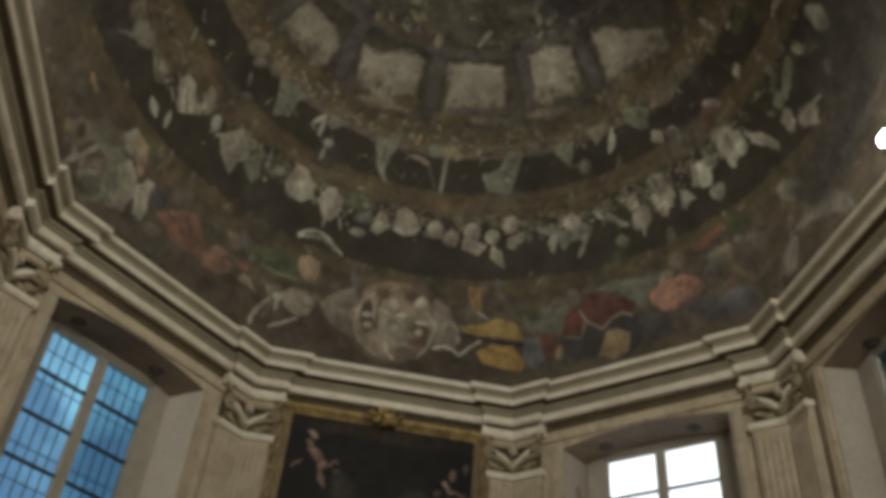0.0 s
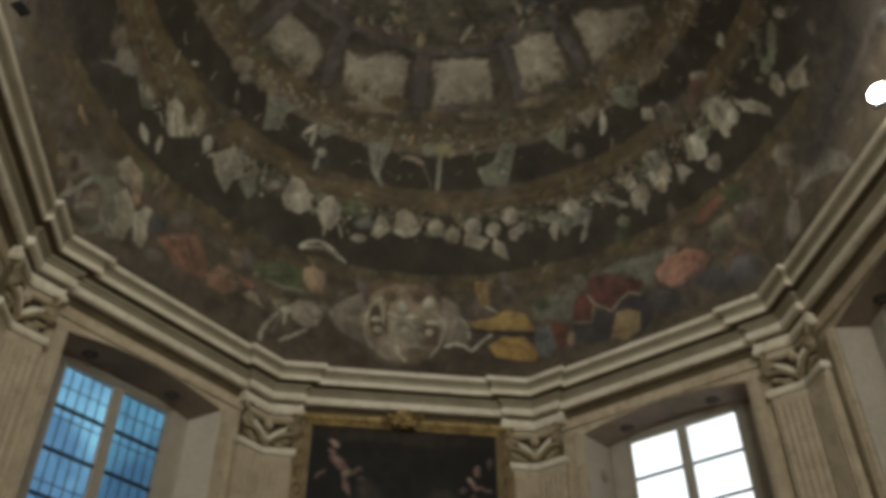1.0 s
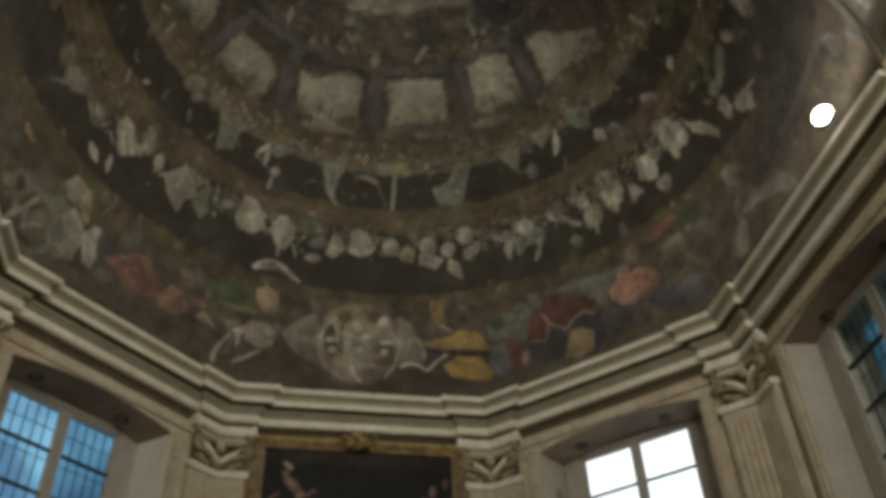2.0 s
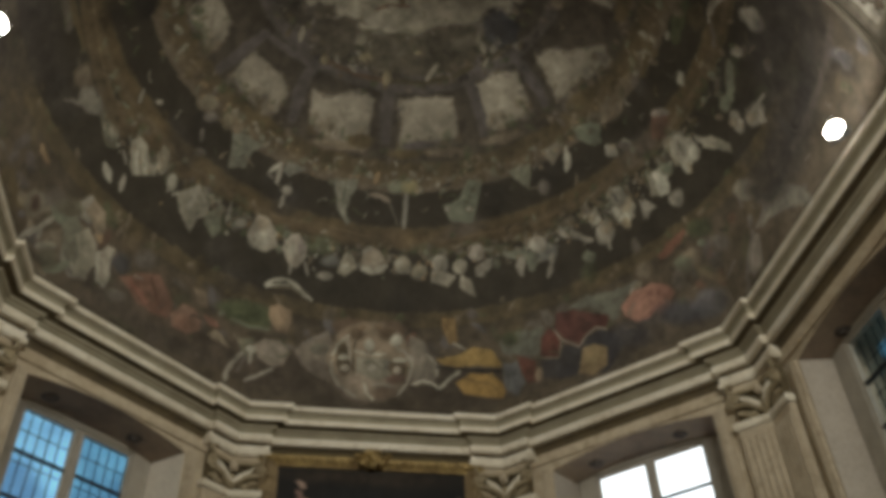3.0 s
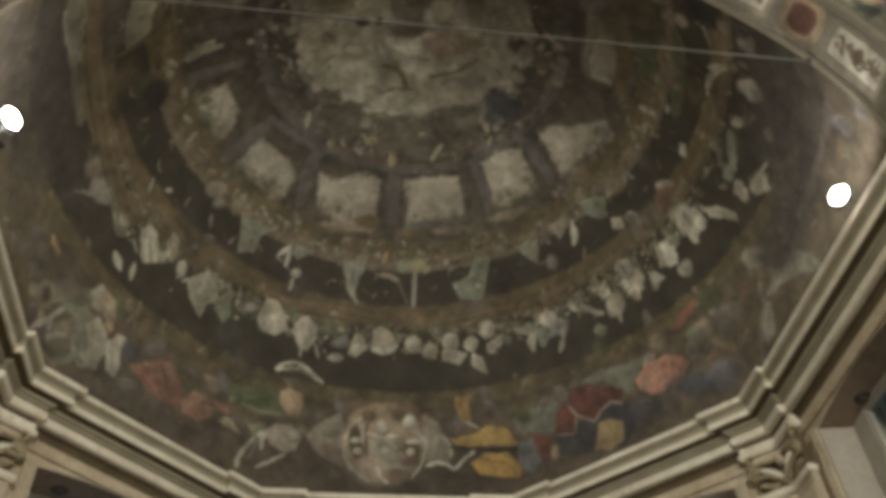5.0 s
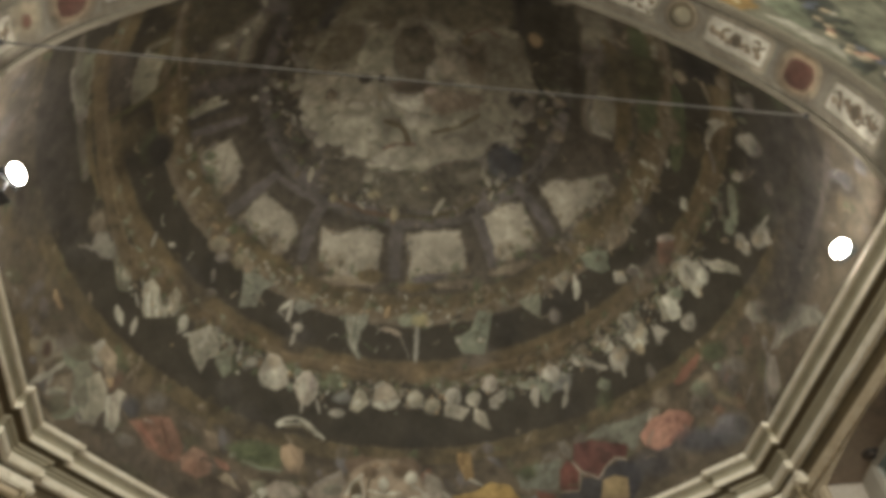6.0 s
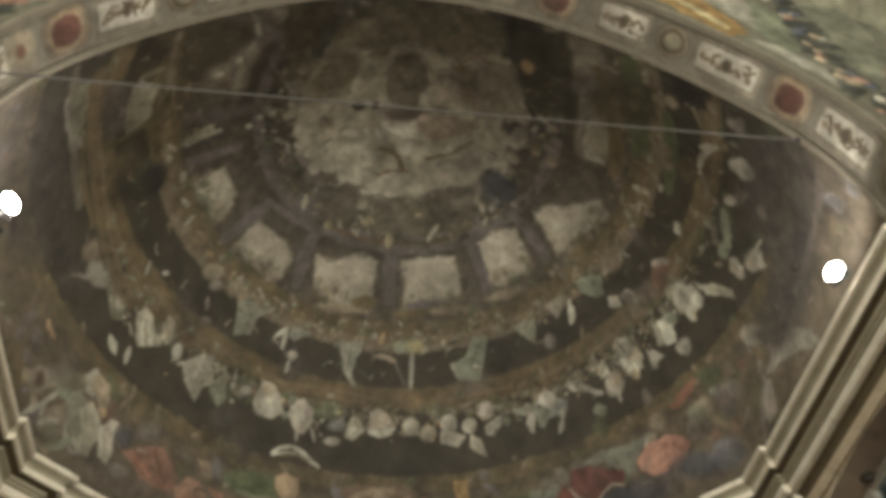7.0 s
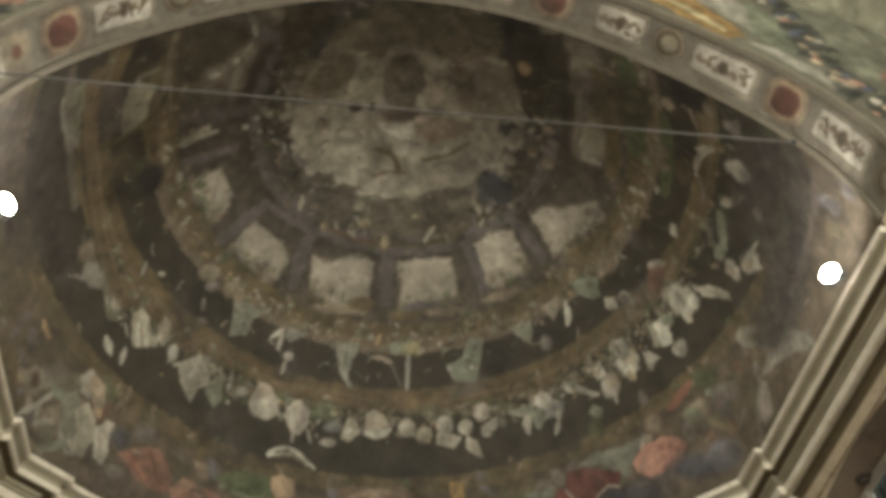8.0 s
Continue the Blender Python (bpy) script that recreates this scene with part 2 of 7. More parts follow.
def wall_with_window(k, name, reveal):
    bm = bmesh.new()
    for s in (-1, 1):
        for d0, d1, i0, i1 in ((0, reveal, OPEN_IN, OPEN_BACK), (reveal, THICK, OPEN_BACK - 0.06, OPEN_BACK - 0.06)):
            e0, e1 = [HALF_IN + (HALF_OUT - HALF_IN) * d / THICK for d in (d0, d1)]
            hexa(bm, [(s * i0, d0, SILL), (s * e0, d0, SILL), (s * e1, d1, SILL), (s * i1, d1, SILL),
                      (s * i0, d0, HEAD), (s * e0, d0, HEAD), (s * e1, d1, HEAD), (s * i1, d1, HEAD)])
    hexa(bm, [(-HALF_IN, 0, 0), (HALF_IN, 0, 0), (HALF_OUT, THICK, 0), (-HALF_OUT, THICK, 0),
              (-HALF_IN, 0, SILL), (HALF_IN, 0, SILL), (HALF_OUT, THICK, SILL), (-HALF_OUT, THICK, SILL)])
    # the head: a shallow arch cut into the block over the opening
    steps = 14
    for i in range(steps):
        us = [(-1 + 2 * (i + j) / steps) for j in (0, 1)]
        lo = [(OPEN_IN * u, 0, HEAD + RISE * (1 - u * u)) for u in us]
        hi = [(OPEN_BACK * u, reveal, HEAD + RISE * (1 - u * u)) for u in us]
        hexa(bm, [lo[0], lo[1], hi[1], hi[0]] + [(p[0], p[1], WALL_TOP) for p in (lo[0], lo[1], hi[1], hi[0])])
    box(bm, -OPEN_BACK, OPEN_BACK, reveal, THICK, HEAD + RISE + 0.06, WALL_TOP)
    for s in (-1, 1):
        hexa(bm, [(s * OPEN_IN, 0, HEAD), (s * HALF_IN, 0, HEAD), (s * HALF_OUT, THICK, HEAD), (s * (OPEN_BACK - 0.02), THICK, HEAD),
                  (s * OPEN_IN, 0, WALL_TOP), (s * HALF_IN, 0, WALL_TOP), (s * HALF_OUT, THICK, WALL_TOP), (s * (OPEN_BACK - 0.02), THICK, WALL_TOP)])
    bmesh.ops.remove_doubles(bm, verts=bm.verts, dist=0.0005)
    ob = part(name, moved(bm, wall_frame(k)), PLASTER)
    tagged(ob, "warm ochre plaster wall with a deep window opening", "wall", kind="structure")
    # lining of the opening: brown head, jambs whitewashed west and shade-toned east, a plain raised architrave round it
    bm = bmesh.new()
    for i in range(steps):
        us = [(-1 + 2 * (i + j) / steps) for j in (0, 1)]
        a = [(OPEN_IN * u, -0.002, HEAD - 0.006 + RISE * (1 - u * u)) for u in us]
        b = [(OPEN_BACK * u, reveal, HEAD - 0.006 + RISE * (1 - u * u)) for u in us]
        hexa(bm, [a[0], a[1], b[1], b[0]] + [(p[0], p[1], p[2] + 0.004) for p in (a[0], a[1], b[1], b[0])])
    bmesh.ops.remove_doubles(bm, verts=bm.verts, dist=0.0005)
    part("head_lining", moved(bm, wall_frame(k)), SOFFIT, ob, "darker brown underside of the opening")
    for s in (-1, 1):
        bm = bmesh.new()
        hexa(bm, [(s * (OPEN_IN - 0.006), -0.002, SILL), (s * (OPEN_IN - 0.001), -0.002, SILL), (s * (OPEN_BACK - 0.001), reveal, SILL), (s * (OPEN_BACK - 0.006), reveal, SILL),
                  (s * (OPEN_IN - 0.006), -0.002, HEAD - 0.008), (s * (OPEN_IN - 0.001), -0.002, HEAD - 0.008), (s * (OPEN_BACK - 0.001), reveal, HEAD - 0.008), (s * (OPEN_BACK - 0.006), reveal, HEAD - 0.008)])
        # backlit east jambs get their shade from the darker material
        part("jamb_lining", moved(bm, wall_frame(k)), WHITEWASH if k < 0 else JAMB_BACKLIT, ob, "whitewashed jamb" if k < 0 else "jamb with backlit shade in its greige colour")
        bm = bmesh.new()
        box(bm, s * (OPEN_IN + 0.02), s * (OPEN_IN + 0.14), -0.035, 0.01, SILL, HEAD + 0.02)
        box(bm, s * (OPEN_IN + 0.05), s * (OPEN_IN + 0.11), -0.055, -0.03, SILL, HEAD + 0.02)
        bevelled(bm, 0.01)
        part("architrave", moved(bm, wall_frame(k)), PILASTER, ob, "moulded stucco strip")
    return ob


def plain_wall(k, name):
    bm = bmesh.new()
    hexa(bm, [(-HALF_IN, 0, 0), (HALF_IN, 0, 0), (HALF_OUT, THICK, 0), (-HALF_OUT, THICK, 0),
              (-HALF_IN, 0, WALL_TOP), (HALF_IN, 0, WALL_TOP), (HALF_OUT, THICK, WALL_TOP), (-HALF_OUT, THICK, WALL_TOP)])
    return tagged(part(name, moved(bm, wall_frame(k)), PLASTER), "plain plaster wall behind the altarpiece", "wall", kind="structure")


plain_wall(0, "wall_back")
for k, name in ((1, "wall_east_oblique"), (-1, "wall_west_oblique"), (2, "wall_east"), (-2, "wall_west")):
    wall_with_window(k, name, REVEAL if abs(k) == 1 else SIDE_REVEAL)

LINE = entablature_line(YA + 0.02)
cornice = empty("cornice", "moulded stucco entablature breaking forward over the pilasters", "cornice", kind="structure")
# the two ochre hollows have their recess shade put into the colour
MOULDINGS = (
    ("crown_fillet", STUCCO, "", ((-0.28, 0.145), (0.045, 0.142), (0.062, 0.148), (0.066, 0.195), (0.05, 0.21), (-0.28, 0.29))),
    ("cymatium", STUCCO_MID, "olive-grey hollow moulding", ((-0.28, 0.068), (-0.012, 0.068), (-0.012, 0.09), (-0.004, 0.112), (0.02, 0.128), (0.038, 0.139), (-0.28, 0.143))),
    ("corona", STUCCO, "", ((-0.28, 0.012), (-0.02, 0.012), (-0.02, 0.0), (0.0, 0.0), (0.004, 0.062), (-0.28, 0.066))),
    ("soffit_hollow", STUCCO_SHADE, "ochre hollow with painted shade under the corona", ((-0.28, -0.004), (-0.105, -0.004), (-0.095, 0.0), (-0.03, 0.006), (-0.03, 0.011), (-0.28, 0.011))),
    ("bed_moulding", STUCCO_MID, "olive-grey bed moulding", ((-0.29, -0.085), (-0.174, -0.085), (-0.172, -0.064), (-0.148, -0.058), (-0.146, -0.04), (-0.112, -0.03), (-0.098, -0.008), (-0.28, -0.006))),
    ("fascia", STUCCO, "", ((-0.29, -0.185), (-0.17, -0.185), (-0.148, -0.178), (-0.142, -0.10), (-0.16, -0.09), (-0.28, -0.088))),
    ("hollow_moulding", STUCCO_SHADE, "ochre hollow with painted shade", ((-0.294, -0.27), (-0.27, -0.27), (-0.262, -0.235), (-0.24, -0.205), (-0.205, -0.19), (-0.285, -0.188))),
    ("lower_moulding", PLASTER, "", ((-0.296, -0.40), (-0.272, -0.40), (-0.262, -0.39), (-0.258, -0.28), (-0.285, -0.273))),
)
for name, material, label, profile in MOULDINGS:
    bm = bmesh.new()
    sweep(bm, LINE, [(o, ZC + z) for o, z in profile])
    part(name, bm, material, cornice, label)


# ---- windows ----
def window(k, name, backdrop, grille, label, dark_leaf=False):
    frame_of = wall_frame(k)
    reveal = REVEAL if abs(k) == 1 else SIDE_REVEAL
    top, half = HEAD + RISE + 0.02, OPEN_BACK - 0.005
    w = empty(name, label, "window", kind="structure")
    y0, y1 = reveal - 0.085, reveal - 0.005
    pane_half, stile, pane_top = 0.67, 0.055, HEAD + 0.01
    bm = bmesh.new()
    for s in (-1, 1):
        box(bm, s * pane_half, s * half, y0, y1, SILL, HEAD + 0.075)
    box(bm, -pane_half, pane_half, y0, y1, pane_top, HEAD + 0.075)
    bevelled(bm, 0.006, 1)
    part("window_frame", moved(bm, frame_of), FRAME_PAINT, w)
    bm = bmesh.new()
    box(bm, -half, half, -0.05, reveal, SILL + 0.002, SILL + 0.05)
    bevelled(bm, 0.01)
    part("window_sill", moved(bm, frame_of), WHITEWASH, w, "pale stone sill")
    rows, pane_h = 8, 0.45
    for s in (-1, 1):
        sash = bmesh.new()
        a, b = sorted((s * 0.004, s * (pane_half - 0.003)))
        inner, outer = (a + stile, b - 0.03) if s > 0 else (a + 0.03, b - stile)
        for x0, x1 in ((a, inner), (outer, b)):
            box(sash, x0, x1, y0 + 0.012, y1 - 0.012, SILL + 0.055, pane_top - 0.004)
        box(sash, inner, outer, y0 + 0.012, y1 - 0.012, pane_top - 0.035, pane_top - 0.004)
        box(sash, inner, outer, y0 + 0.012, y1 - 0.012, SILL + 0.055, SILL + 0.12)
        bevelled(sash, 0.005, 1)
        sash = part("sash", moved(sash, frame_of), FRAME_PAINT, w)
        for r in range(rows):
            z1 = pane_top - 0.035 - r * pane_h
            z0 = max(z1 - pane_h, SILL + 0.12)
            if r:
                bm = bmesh.new()
                box(bm, inner, outer, y0 + 0.02, y1 - 0.02, z1 - 0.013, z1 + 0.013)
                part("glazing_bar", moved(bm, frame_of), IRON, sash, "thin dark glazing bar")
            bm = bmesh.new()
            box(bm, inner - 0.004, outer + 0.004, reveal - 0.05, reveal - 0.046, z0 + 0.013, z1 - 0.013)
            pane = part("pane", moved(bm, frame_of), DIM_GLASS if dark_leaf and s > 0 else GLASS, sash, "darker, duller glass" if dark_leaf and s > 0 else "")
            pane.visible_shadow = False
    # two dark patches on the head lining, built as turned discs
    for x in (-0.55, 0.50):
        bm = bmesh.new()
        lathe(bm, [(0.0, 0.0), (0.085, 0.0), (0.085, 0.012), (0.045, 0.02), (0.04, 0.04), (0.0, 0.045)], 18, Matrix.Translation((x, 0.27, head_at(x, OPEN_IN) - 0.008)) @ Matrix.Rotation(math.pi, 4, "X"))
        part("head_patch", moved(bm, frame_of), PATCH_BROWN, w, "dark brown patch on the head, built as a disc")
    if not grille:
        # brown stain on the jamb, modelled as a flat raised lump
        bm = bmesh.new()
        lump(bm, (-0.925, 0.30, HEAD - 0.42), (0.012, 0.06, 0.085), seed=3, rough=0.7)
        part("jamb_stain", moved(bm, frame_of), SOFFIT, w, "brown stain on the jamb, built as a thin lump")
    if grille:
        for i in range(14):
            bm = bmesh.new()
            u = -0.78 + 1.56 * i / 13
            tube(bm, [(u, reveal + 0.18, SILL), (u, reveal + 0.18, HEAD + 0.14)], 0.007, 6)
            part("grille_bar", moved(bm, frame_of), IRON, w, "upright iron grille bar")
        for i in range(12):
            bm = bmesh.new()
            z = HEAD - 0.12 - 0.34 * i
            tube(bm, [(-0.84, reveal + 0.18, z), (0.84, reveal + 0.18, z)], 0.006, 6)
            part("grille_crossbar", moved(bm, frame_of), IRON, w, "iron grille crossbar")
    bm = bmesh.new()
    box(bm, -2.14, 2.14, 1.30, 1.34, 0, 12)
    sheet = part("backdrop", moved(bm, frame_of), backdrop)
    tagged(sheet, "plain glow of the sky outside", "sky", kind="structure")
    return w


window(1, "window_1", SKY_WHITE, False, "two-leaf window with thin bars and bright daylight behind")
window(-1, "window_2", SKY_BLUE, True, "two-leaf window with blue dusk light and an iron grille", True)
window(2, "window_3", SKY_TEAL, True, "two-leaf window with dim blue-green light behind a grille")
window(-2, "window_4", SKY_BLUE, True, "two-leaf window with blue dusk light and an iron grille")


# ---- arch towards the nave ----
YN = YA - 0.55        # near edge of the arch


def arch_point(a, r=ARCH_R):
    """The arch is a little flattened at its haunches."""
    r = r - 0.11 * (1 - math.cos(4 * a))
    return (r * math.cos(a), ARCH_Z + r * math.sin(a))


NAVE_HALF, NAVE_END = 5.2, -15.0
VAULT_TOP = ZC + 6.6
bm = bmesh.new()
steps = 96
angles = [math.pi * i / steps for i in range(steps + 1)]


def outer_point(a):
    c, s = math.cos(a), math.sin(a)
    return (5.4 * c, ARCH_Z + 5.6 * s)


for a, b in zip(angles, angles[1:]):
    lo = [arch_point(a), arch_point(b)]
    hi = [outer_point(a), outer_point(b)]
    hexa(bm, [(lo[0][0], YN, lo[0][1]), (lo[1][0], YN, lo[1][1]), (lo[1][0], YA, lo[1][1]), (lo[0][0], YA, lo[0][1]),
              (hi[0][0], YN, hi[0][1]), (hi[1][0], YN, hi[1][1]), (hi[1][0], YA, hi[1][1]), (hi[0][0], YA, hi[0][1])])
for s in (-1, 1):
    hexa(bm, [(s * WALL, YA, 0), (s * 5.0, YA, 0), (s * 5.0, -5.0, 0), (s * WALL, CY - HALF_IN, 0),
              (s * WALL, YA, WALL_TOP), (s * 5.0, YA, WALL_TOP), (s * 5.0, -5.0, WALL_TOP), (s * WALL, CY - HALF_IN, WALL_TOP)])
    hexa(bm, [(s * ARCH_R, YN, 0), (s * 5.4, YN, 0), (s * 5.4, YA, 0), (s * ARCH_R, YA, 0),
              (s * ARCH_R, YN, ARCH_Z), (s * 5.4, YN, ARCH_Z), (s * 5.4, YA, ARCH_Z), (s * ARCH_R, YA, ARCH_Z)])
bmesh.ops.remove_doubles(bm, verts=bm.verts, dist=0.0005)
arch = tagged(part("arch", bm, PLASTER), "plastered chancel arch with a painted underside", "arch", kind="structure")

# ---- nave behind the camera ----
def slab(name, label, category, material, *b):
    bm = bmesh.new()
    box(bm, *b)
    return tagged(part(name, bm, material), label, category, kind="structure")


slab("floor", "worn stone floor of the church", "floor", TERRAZZO, -8, 8, NAVE_END - 0.5, 3, -0.3, 0)
slab("wall_nave_east", "plain plaster nave wall", "wall", PLASTER, NAVE_HALF, NAVE_HALF + 0.6, NAVE_END, YN - 0.002, 0, ARCH_Z + 0.2)
slab("wall_nave_west", "plain plaster nave wall", "wall", PLASTER, -NAVE_HALF - 0.6, -NAVE_HALF, NAVE_END, YN - 0.002, 0, ARCH_Z + 0.2)
bm = bmesh.new()
box(bm, -NAVE_HALF - 0.6, -2.0, NAVE_END - 0.6, NAVE_END - 0.002, 0, ZC + 8)
box(bm, 2.0, NAVE_HALF + 0.6, NAVE_END - 0.6, NAVE_END - 0.002, 0, ZC + 8)
box(bm, -2.0, 2.0, NAVE_END - 0.6, NAVE_END - 0.002, 0, 4.5)
box(bm, -2.0, 2.0, NAVE_END - 0.6, NAVE_END - 0.002, 9.0, ZC + 8)
tagged(part("wall_nave_end", bm, PLASTER), "plaster end wall of the nave with an added window opening", "wall", kind="structure")
# unseen window, added as an opening for the nave fill
bm = bmesh.new()
box(bm, -2.0, 2.0, NAVE_END - 0.30, NAVE_END - 0.29, 4.5, 9.0)
tagged(part("fill_window", bm, GLASS), "added unseen window behind the nave fill light", "window", kind="structure").visible_shadow = False


# ---- painting with soft strokes ----
def value_noise(p, scale, seed):
    """Smooth noise of points p (n x 3), vectorised."""
    q = p * scale + seed * 17.31
    i = np.floor(q).astype(np.int64)
    f = q - i
    f = f * f * (3 - 2 * f)
    total = 0
    for dx in (0, 1):
        for dy in (0, 1):
            for dz in (0, 1):
                h = (i[:, 0] + dx) * 374761393 + (i[:, 1] + dy) * 668265263 + (i[:, 2] + dz) * 2147483647 + seed * 974711
                h = (h ^ (h >> 13)) * 1274126177
                h = ((h ^ (h >> 16)) & 0xFFFF) / 65535.0
                w = np.where(dx, f[:, 0], 1 - f[:, 0]) * np.where(dy, f[:, 1], 1 - f[:, 1]) * np.where(dz, f[:, 2], 1 - f[:, 2])
                total = total + h * w
    return total


def cloud(p, scale, seed, octaves=3):
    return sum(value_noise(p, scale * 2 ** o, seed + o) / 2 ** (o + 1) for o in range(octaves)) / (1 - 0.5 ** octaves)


class Painter:
    """Lays strokes of colour on a sheet whose points have two coordinates in degrees (or metres) and a place in space."""

    def __init__(self, u, v, p, ground, squeeze=True, like=None):
        self.u, self.v, self.p, self.depth, self.columns = u, v, p, 1.0, None
        self.k = np.cos(np.radians(v)) if squeeze else np.ones_like(v)
        if like:
            self.colour, self.wu, self.wv = like.colour, like.wu, like.wv
            self.tone, self.fine, self.fold = like.tone, like.fine, like.fold
            return
        self.colour = np.tile(np.array(ground, dtype=float), (len(u), 1))
        self.wu = (cloud(p, 5.0, 3) - 0.5) * 2.6 + (cloud(p, 15.0, 8) - 0.5) * 2.4
        self.wv = (cloud(p, 5.0, 5) - 0.5) * 2.6 + (cloud(p, 15.0, 11) - 0.5) * 2.4
        self.tone = cloud(p, 9.0, 21)
        self.fine = cloud(p, 24.0, 31)
        self.fold = cloud(np.stack([p[:, 0] * 13, p[:, 1] * 13, p[:, 2] * 5], axis=1), 1.0, 61, 2)

    def seen_from_below(self):
        """The same sheet in flat coordinates about the crown, for strokes that lie round it."""
        t, r = np.radians(self.u), 90 - self.v
        other = Painter(r * np.sin(t), r * np.cos(t), self.p, (0, 0, 0), False, self)
        return other

    def lay(self, mask, colour, vary=0.5, where=None, shade=None):
        where = slice(None) if where is None else where
        mottle = 1 + 2.6 * vary * (0.8 * self.tone[where] + 0.2 * self.fine[where] - 0.5)
        if shade is not None:
            mottle = mottle * shade
        c = np.array(colour)[None, :] * np.clip(mottle, 0.15, 2.2)[:, None]
        m = np.clip(mask, 0, 1)[:, None]
        self.colour[where] = self.colour[where] * (1 - m) + c * m

    def finish(self, grime, amount=0.25):
        """Age lies over all: uneven fading, and dirt in patches."""
        wear = np.clip((cloud(self.p, 2.6, 41, 4) - 0.42) * 4, 0, 1) * amount
        tone = 1 + 0.9 * (cloud(self.p, 4.5, 47, 4) - 0.5) + 0.22 * (cloud(self.p, 20.0, 53, 2) - 0.5)
        self.colour = (self.colour * (1 - wear[:, None]) + np.array(grime)[None, :] * wear[:, None]) * tone[:, None] * self.depth

    def near(self, u, v, reach):
        """Points close to (u, v), and their offsets along and up, warped as by a loose hand."""
        some, cu, cv, ck = None, self.u, self.v, self.k
        if self.columns is not None:
            gap = np.abs((self.columns - u + 180) % 360 - 180) * math.cos(radians(min(89.9, abs(v) + reach)))
            cols = np.nonzero(gap < reach)[0]
            some = (np.arange(len(self.u) // len(self.columns))[:, None] * len(self.columns) + cols).ravel()
            cu, cv, ck = cu[some], cv[some], ck[some]
        du = (cu - u + 180) % 360 - 180
        idx = np.nonzero((np.abs(cv - v) < reach) & (np.abs(du * ck) < reach))[0]
        return (idx if some is None else some[idx]), du[idx] * ck[idx], cv[idx] - v

    def blob(self, u, v, a, b, colour, turn=0, soft=0.5, warp=0.3, alpha=1.0, vary=0.42, power=2.0):
        idx, x, y = self.near(u, v, 1.6 * max(a, b) + 1.5)
        if not len(idx):
            return
        x, y = x + self.wu[idx] * warp, y + self.wv[idx] * warp
        c, s = math.cos(radians(turn)), math.sin(radians(turn))
        shade = 1 + 0.30 * np.clip(y / max(a, b), -1, 1) - 0.22 * np.clip(x / max(a, b), -1, 1) + 0.4 * (self.fold[idx] - 0.5)
        x, y = (c * x + s * y) / a, (-s * x + c * y) / b
        d = (np.abs(x) ** power + np.abs(y) ** power) ** (1 / power)
        self.lay(np.clip((1 - d) / soft + 0.5, 0, 1) * alpha, colour, vary, idx, shade)

    def stroke(self, u0, v0, u1, v1, width, colour, bow=0.0, soft=0.5, warp=0.3, alpha=1.0, taper=0.3, vary=0.4):
        """A brush stroke from one point to another, bowed sideways."""
        um, vm = (u0 + u1) / 2, (v0 + v1) / 2
        kk = math.cos(radians(vm)) if self.k is not None and self.k.min() < 0.999 else 1.0
        ax, ay, bx, by = (u0 - um) * kk, v0 - vm, (u1 - um) * kk, v1 - vm
        length = math.hypot(bx - ax, by - ay) + 1e-6
        idx, x, y = self.near(um, vm, length / 2 + abs(bow) + width + 1.5)
        if not len(idx):
            return
        x, y = x + self.wu[idx] * warp, y + self.wv[idx] * warp
        dx, dy = (bx - ax) / length, (by - ay) / length
        s = x * dx + y * dy
        n = -x * dy + y * dx
        t = np.clip(2 * s / length, -1, 1)
        n = n - bow * (1 - t * t)
        w = width * (1 - taper * t * t)
        over = np.maximum(np.abs(s) - length / 2, 0)
        d = np.sqrt(n * n + over * over) / w
        self.lay(np.clip((1 - d) / soft + 0.5, 0, 1) * alpha, colour, vary, idx)

    def patch(self, colour, *points, soft=0.55, warp=0.3, alpha=1.0, vary=0.4):
        """A filled shape with a loose outline."""
        um, vm = sum(q[0] for q in points) / len(points), sum(q[1] for q in points) / len(points)
        flat = self.k.min() > 0.999
        local = [((q[0] - um) * (1.0 if flat else math.cos(radians(q[1]))), q[1] - vm) for q in points]
        reach = max(max(abs(x), abs(y)) for x, y in local)
        idx, x, y = self.near(um, vm, reach * 1.25 + soft)
        if not len(idx):
            return
        x, y = x + self.wu[idx] * warp, y + self.wv[idx] * warp
        inside, away = np.zeros(len(idx), bool), np.full(len(idx), 1e9)
        for (ax, ay), (bx, by) in zip(local, local[1:] + local[:1]):
            dx, dy = bx - ax, by - ay
            t = np.clip(((x - ax) * dx + (y - ay) * dy) / (dx * dx + dy * dy + 1e-9), 0, 1)
            away = np.minimum(away, np.hypot(x - ax - t * dx, y - ay - t * dy))
            inside ^= ((ay > y) != (by > y)) & (x < dx * (y - ay) / (dy if abs(dy) > 1e-9 else 1e-9) + ax)
        shade = 1 + 0.22 * np.clip(y / reach, -1, 1) - 0.16 * np.clip(x / reach, -1, 1) + 0.4 * (self.fold[idx] - 0.5)
        self.lay(np.clip(np.where(inside, away, -away) / soft + 0.5, 0, 1) * alpha, colour, vary, idx, shade)
        rng = random.Random(int(um * 13 + vm * 29))
        for i in range(4):
            f, g = rng.uniform(0.1, 0.75), rng.choice((0.55, 0.6, 1.4))
            a, b = rng.sample(points, 2)
            q = [um + (a[0] - um) * f, vm + (a[1] - vm) * f, um + (b[0] - um) * 0.7 * f, vm + (b[1] - vm) * 0.7 * f]
            self.stroke(*q, 0.07 * reach, tuple(min(0.7, c * g) for c in colour), rng.uniform(-0.15, 0.15) * reach, soft=0.9, warp=warp, alpha=0.4 * alpha)

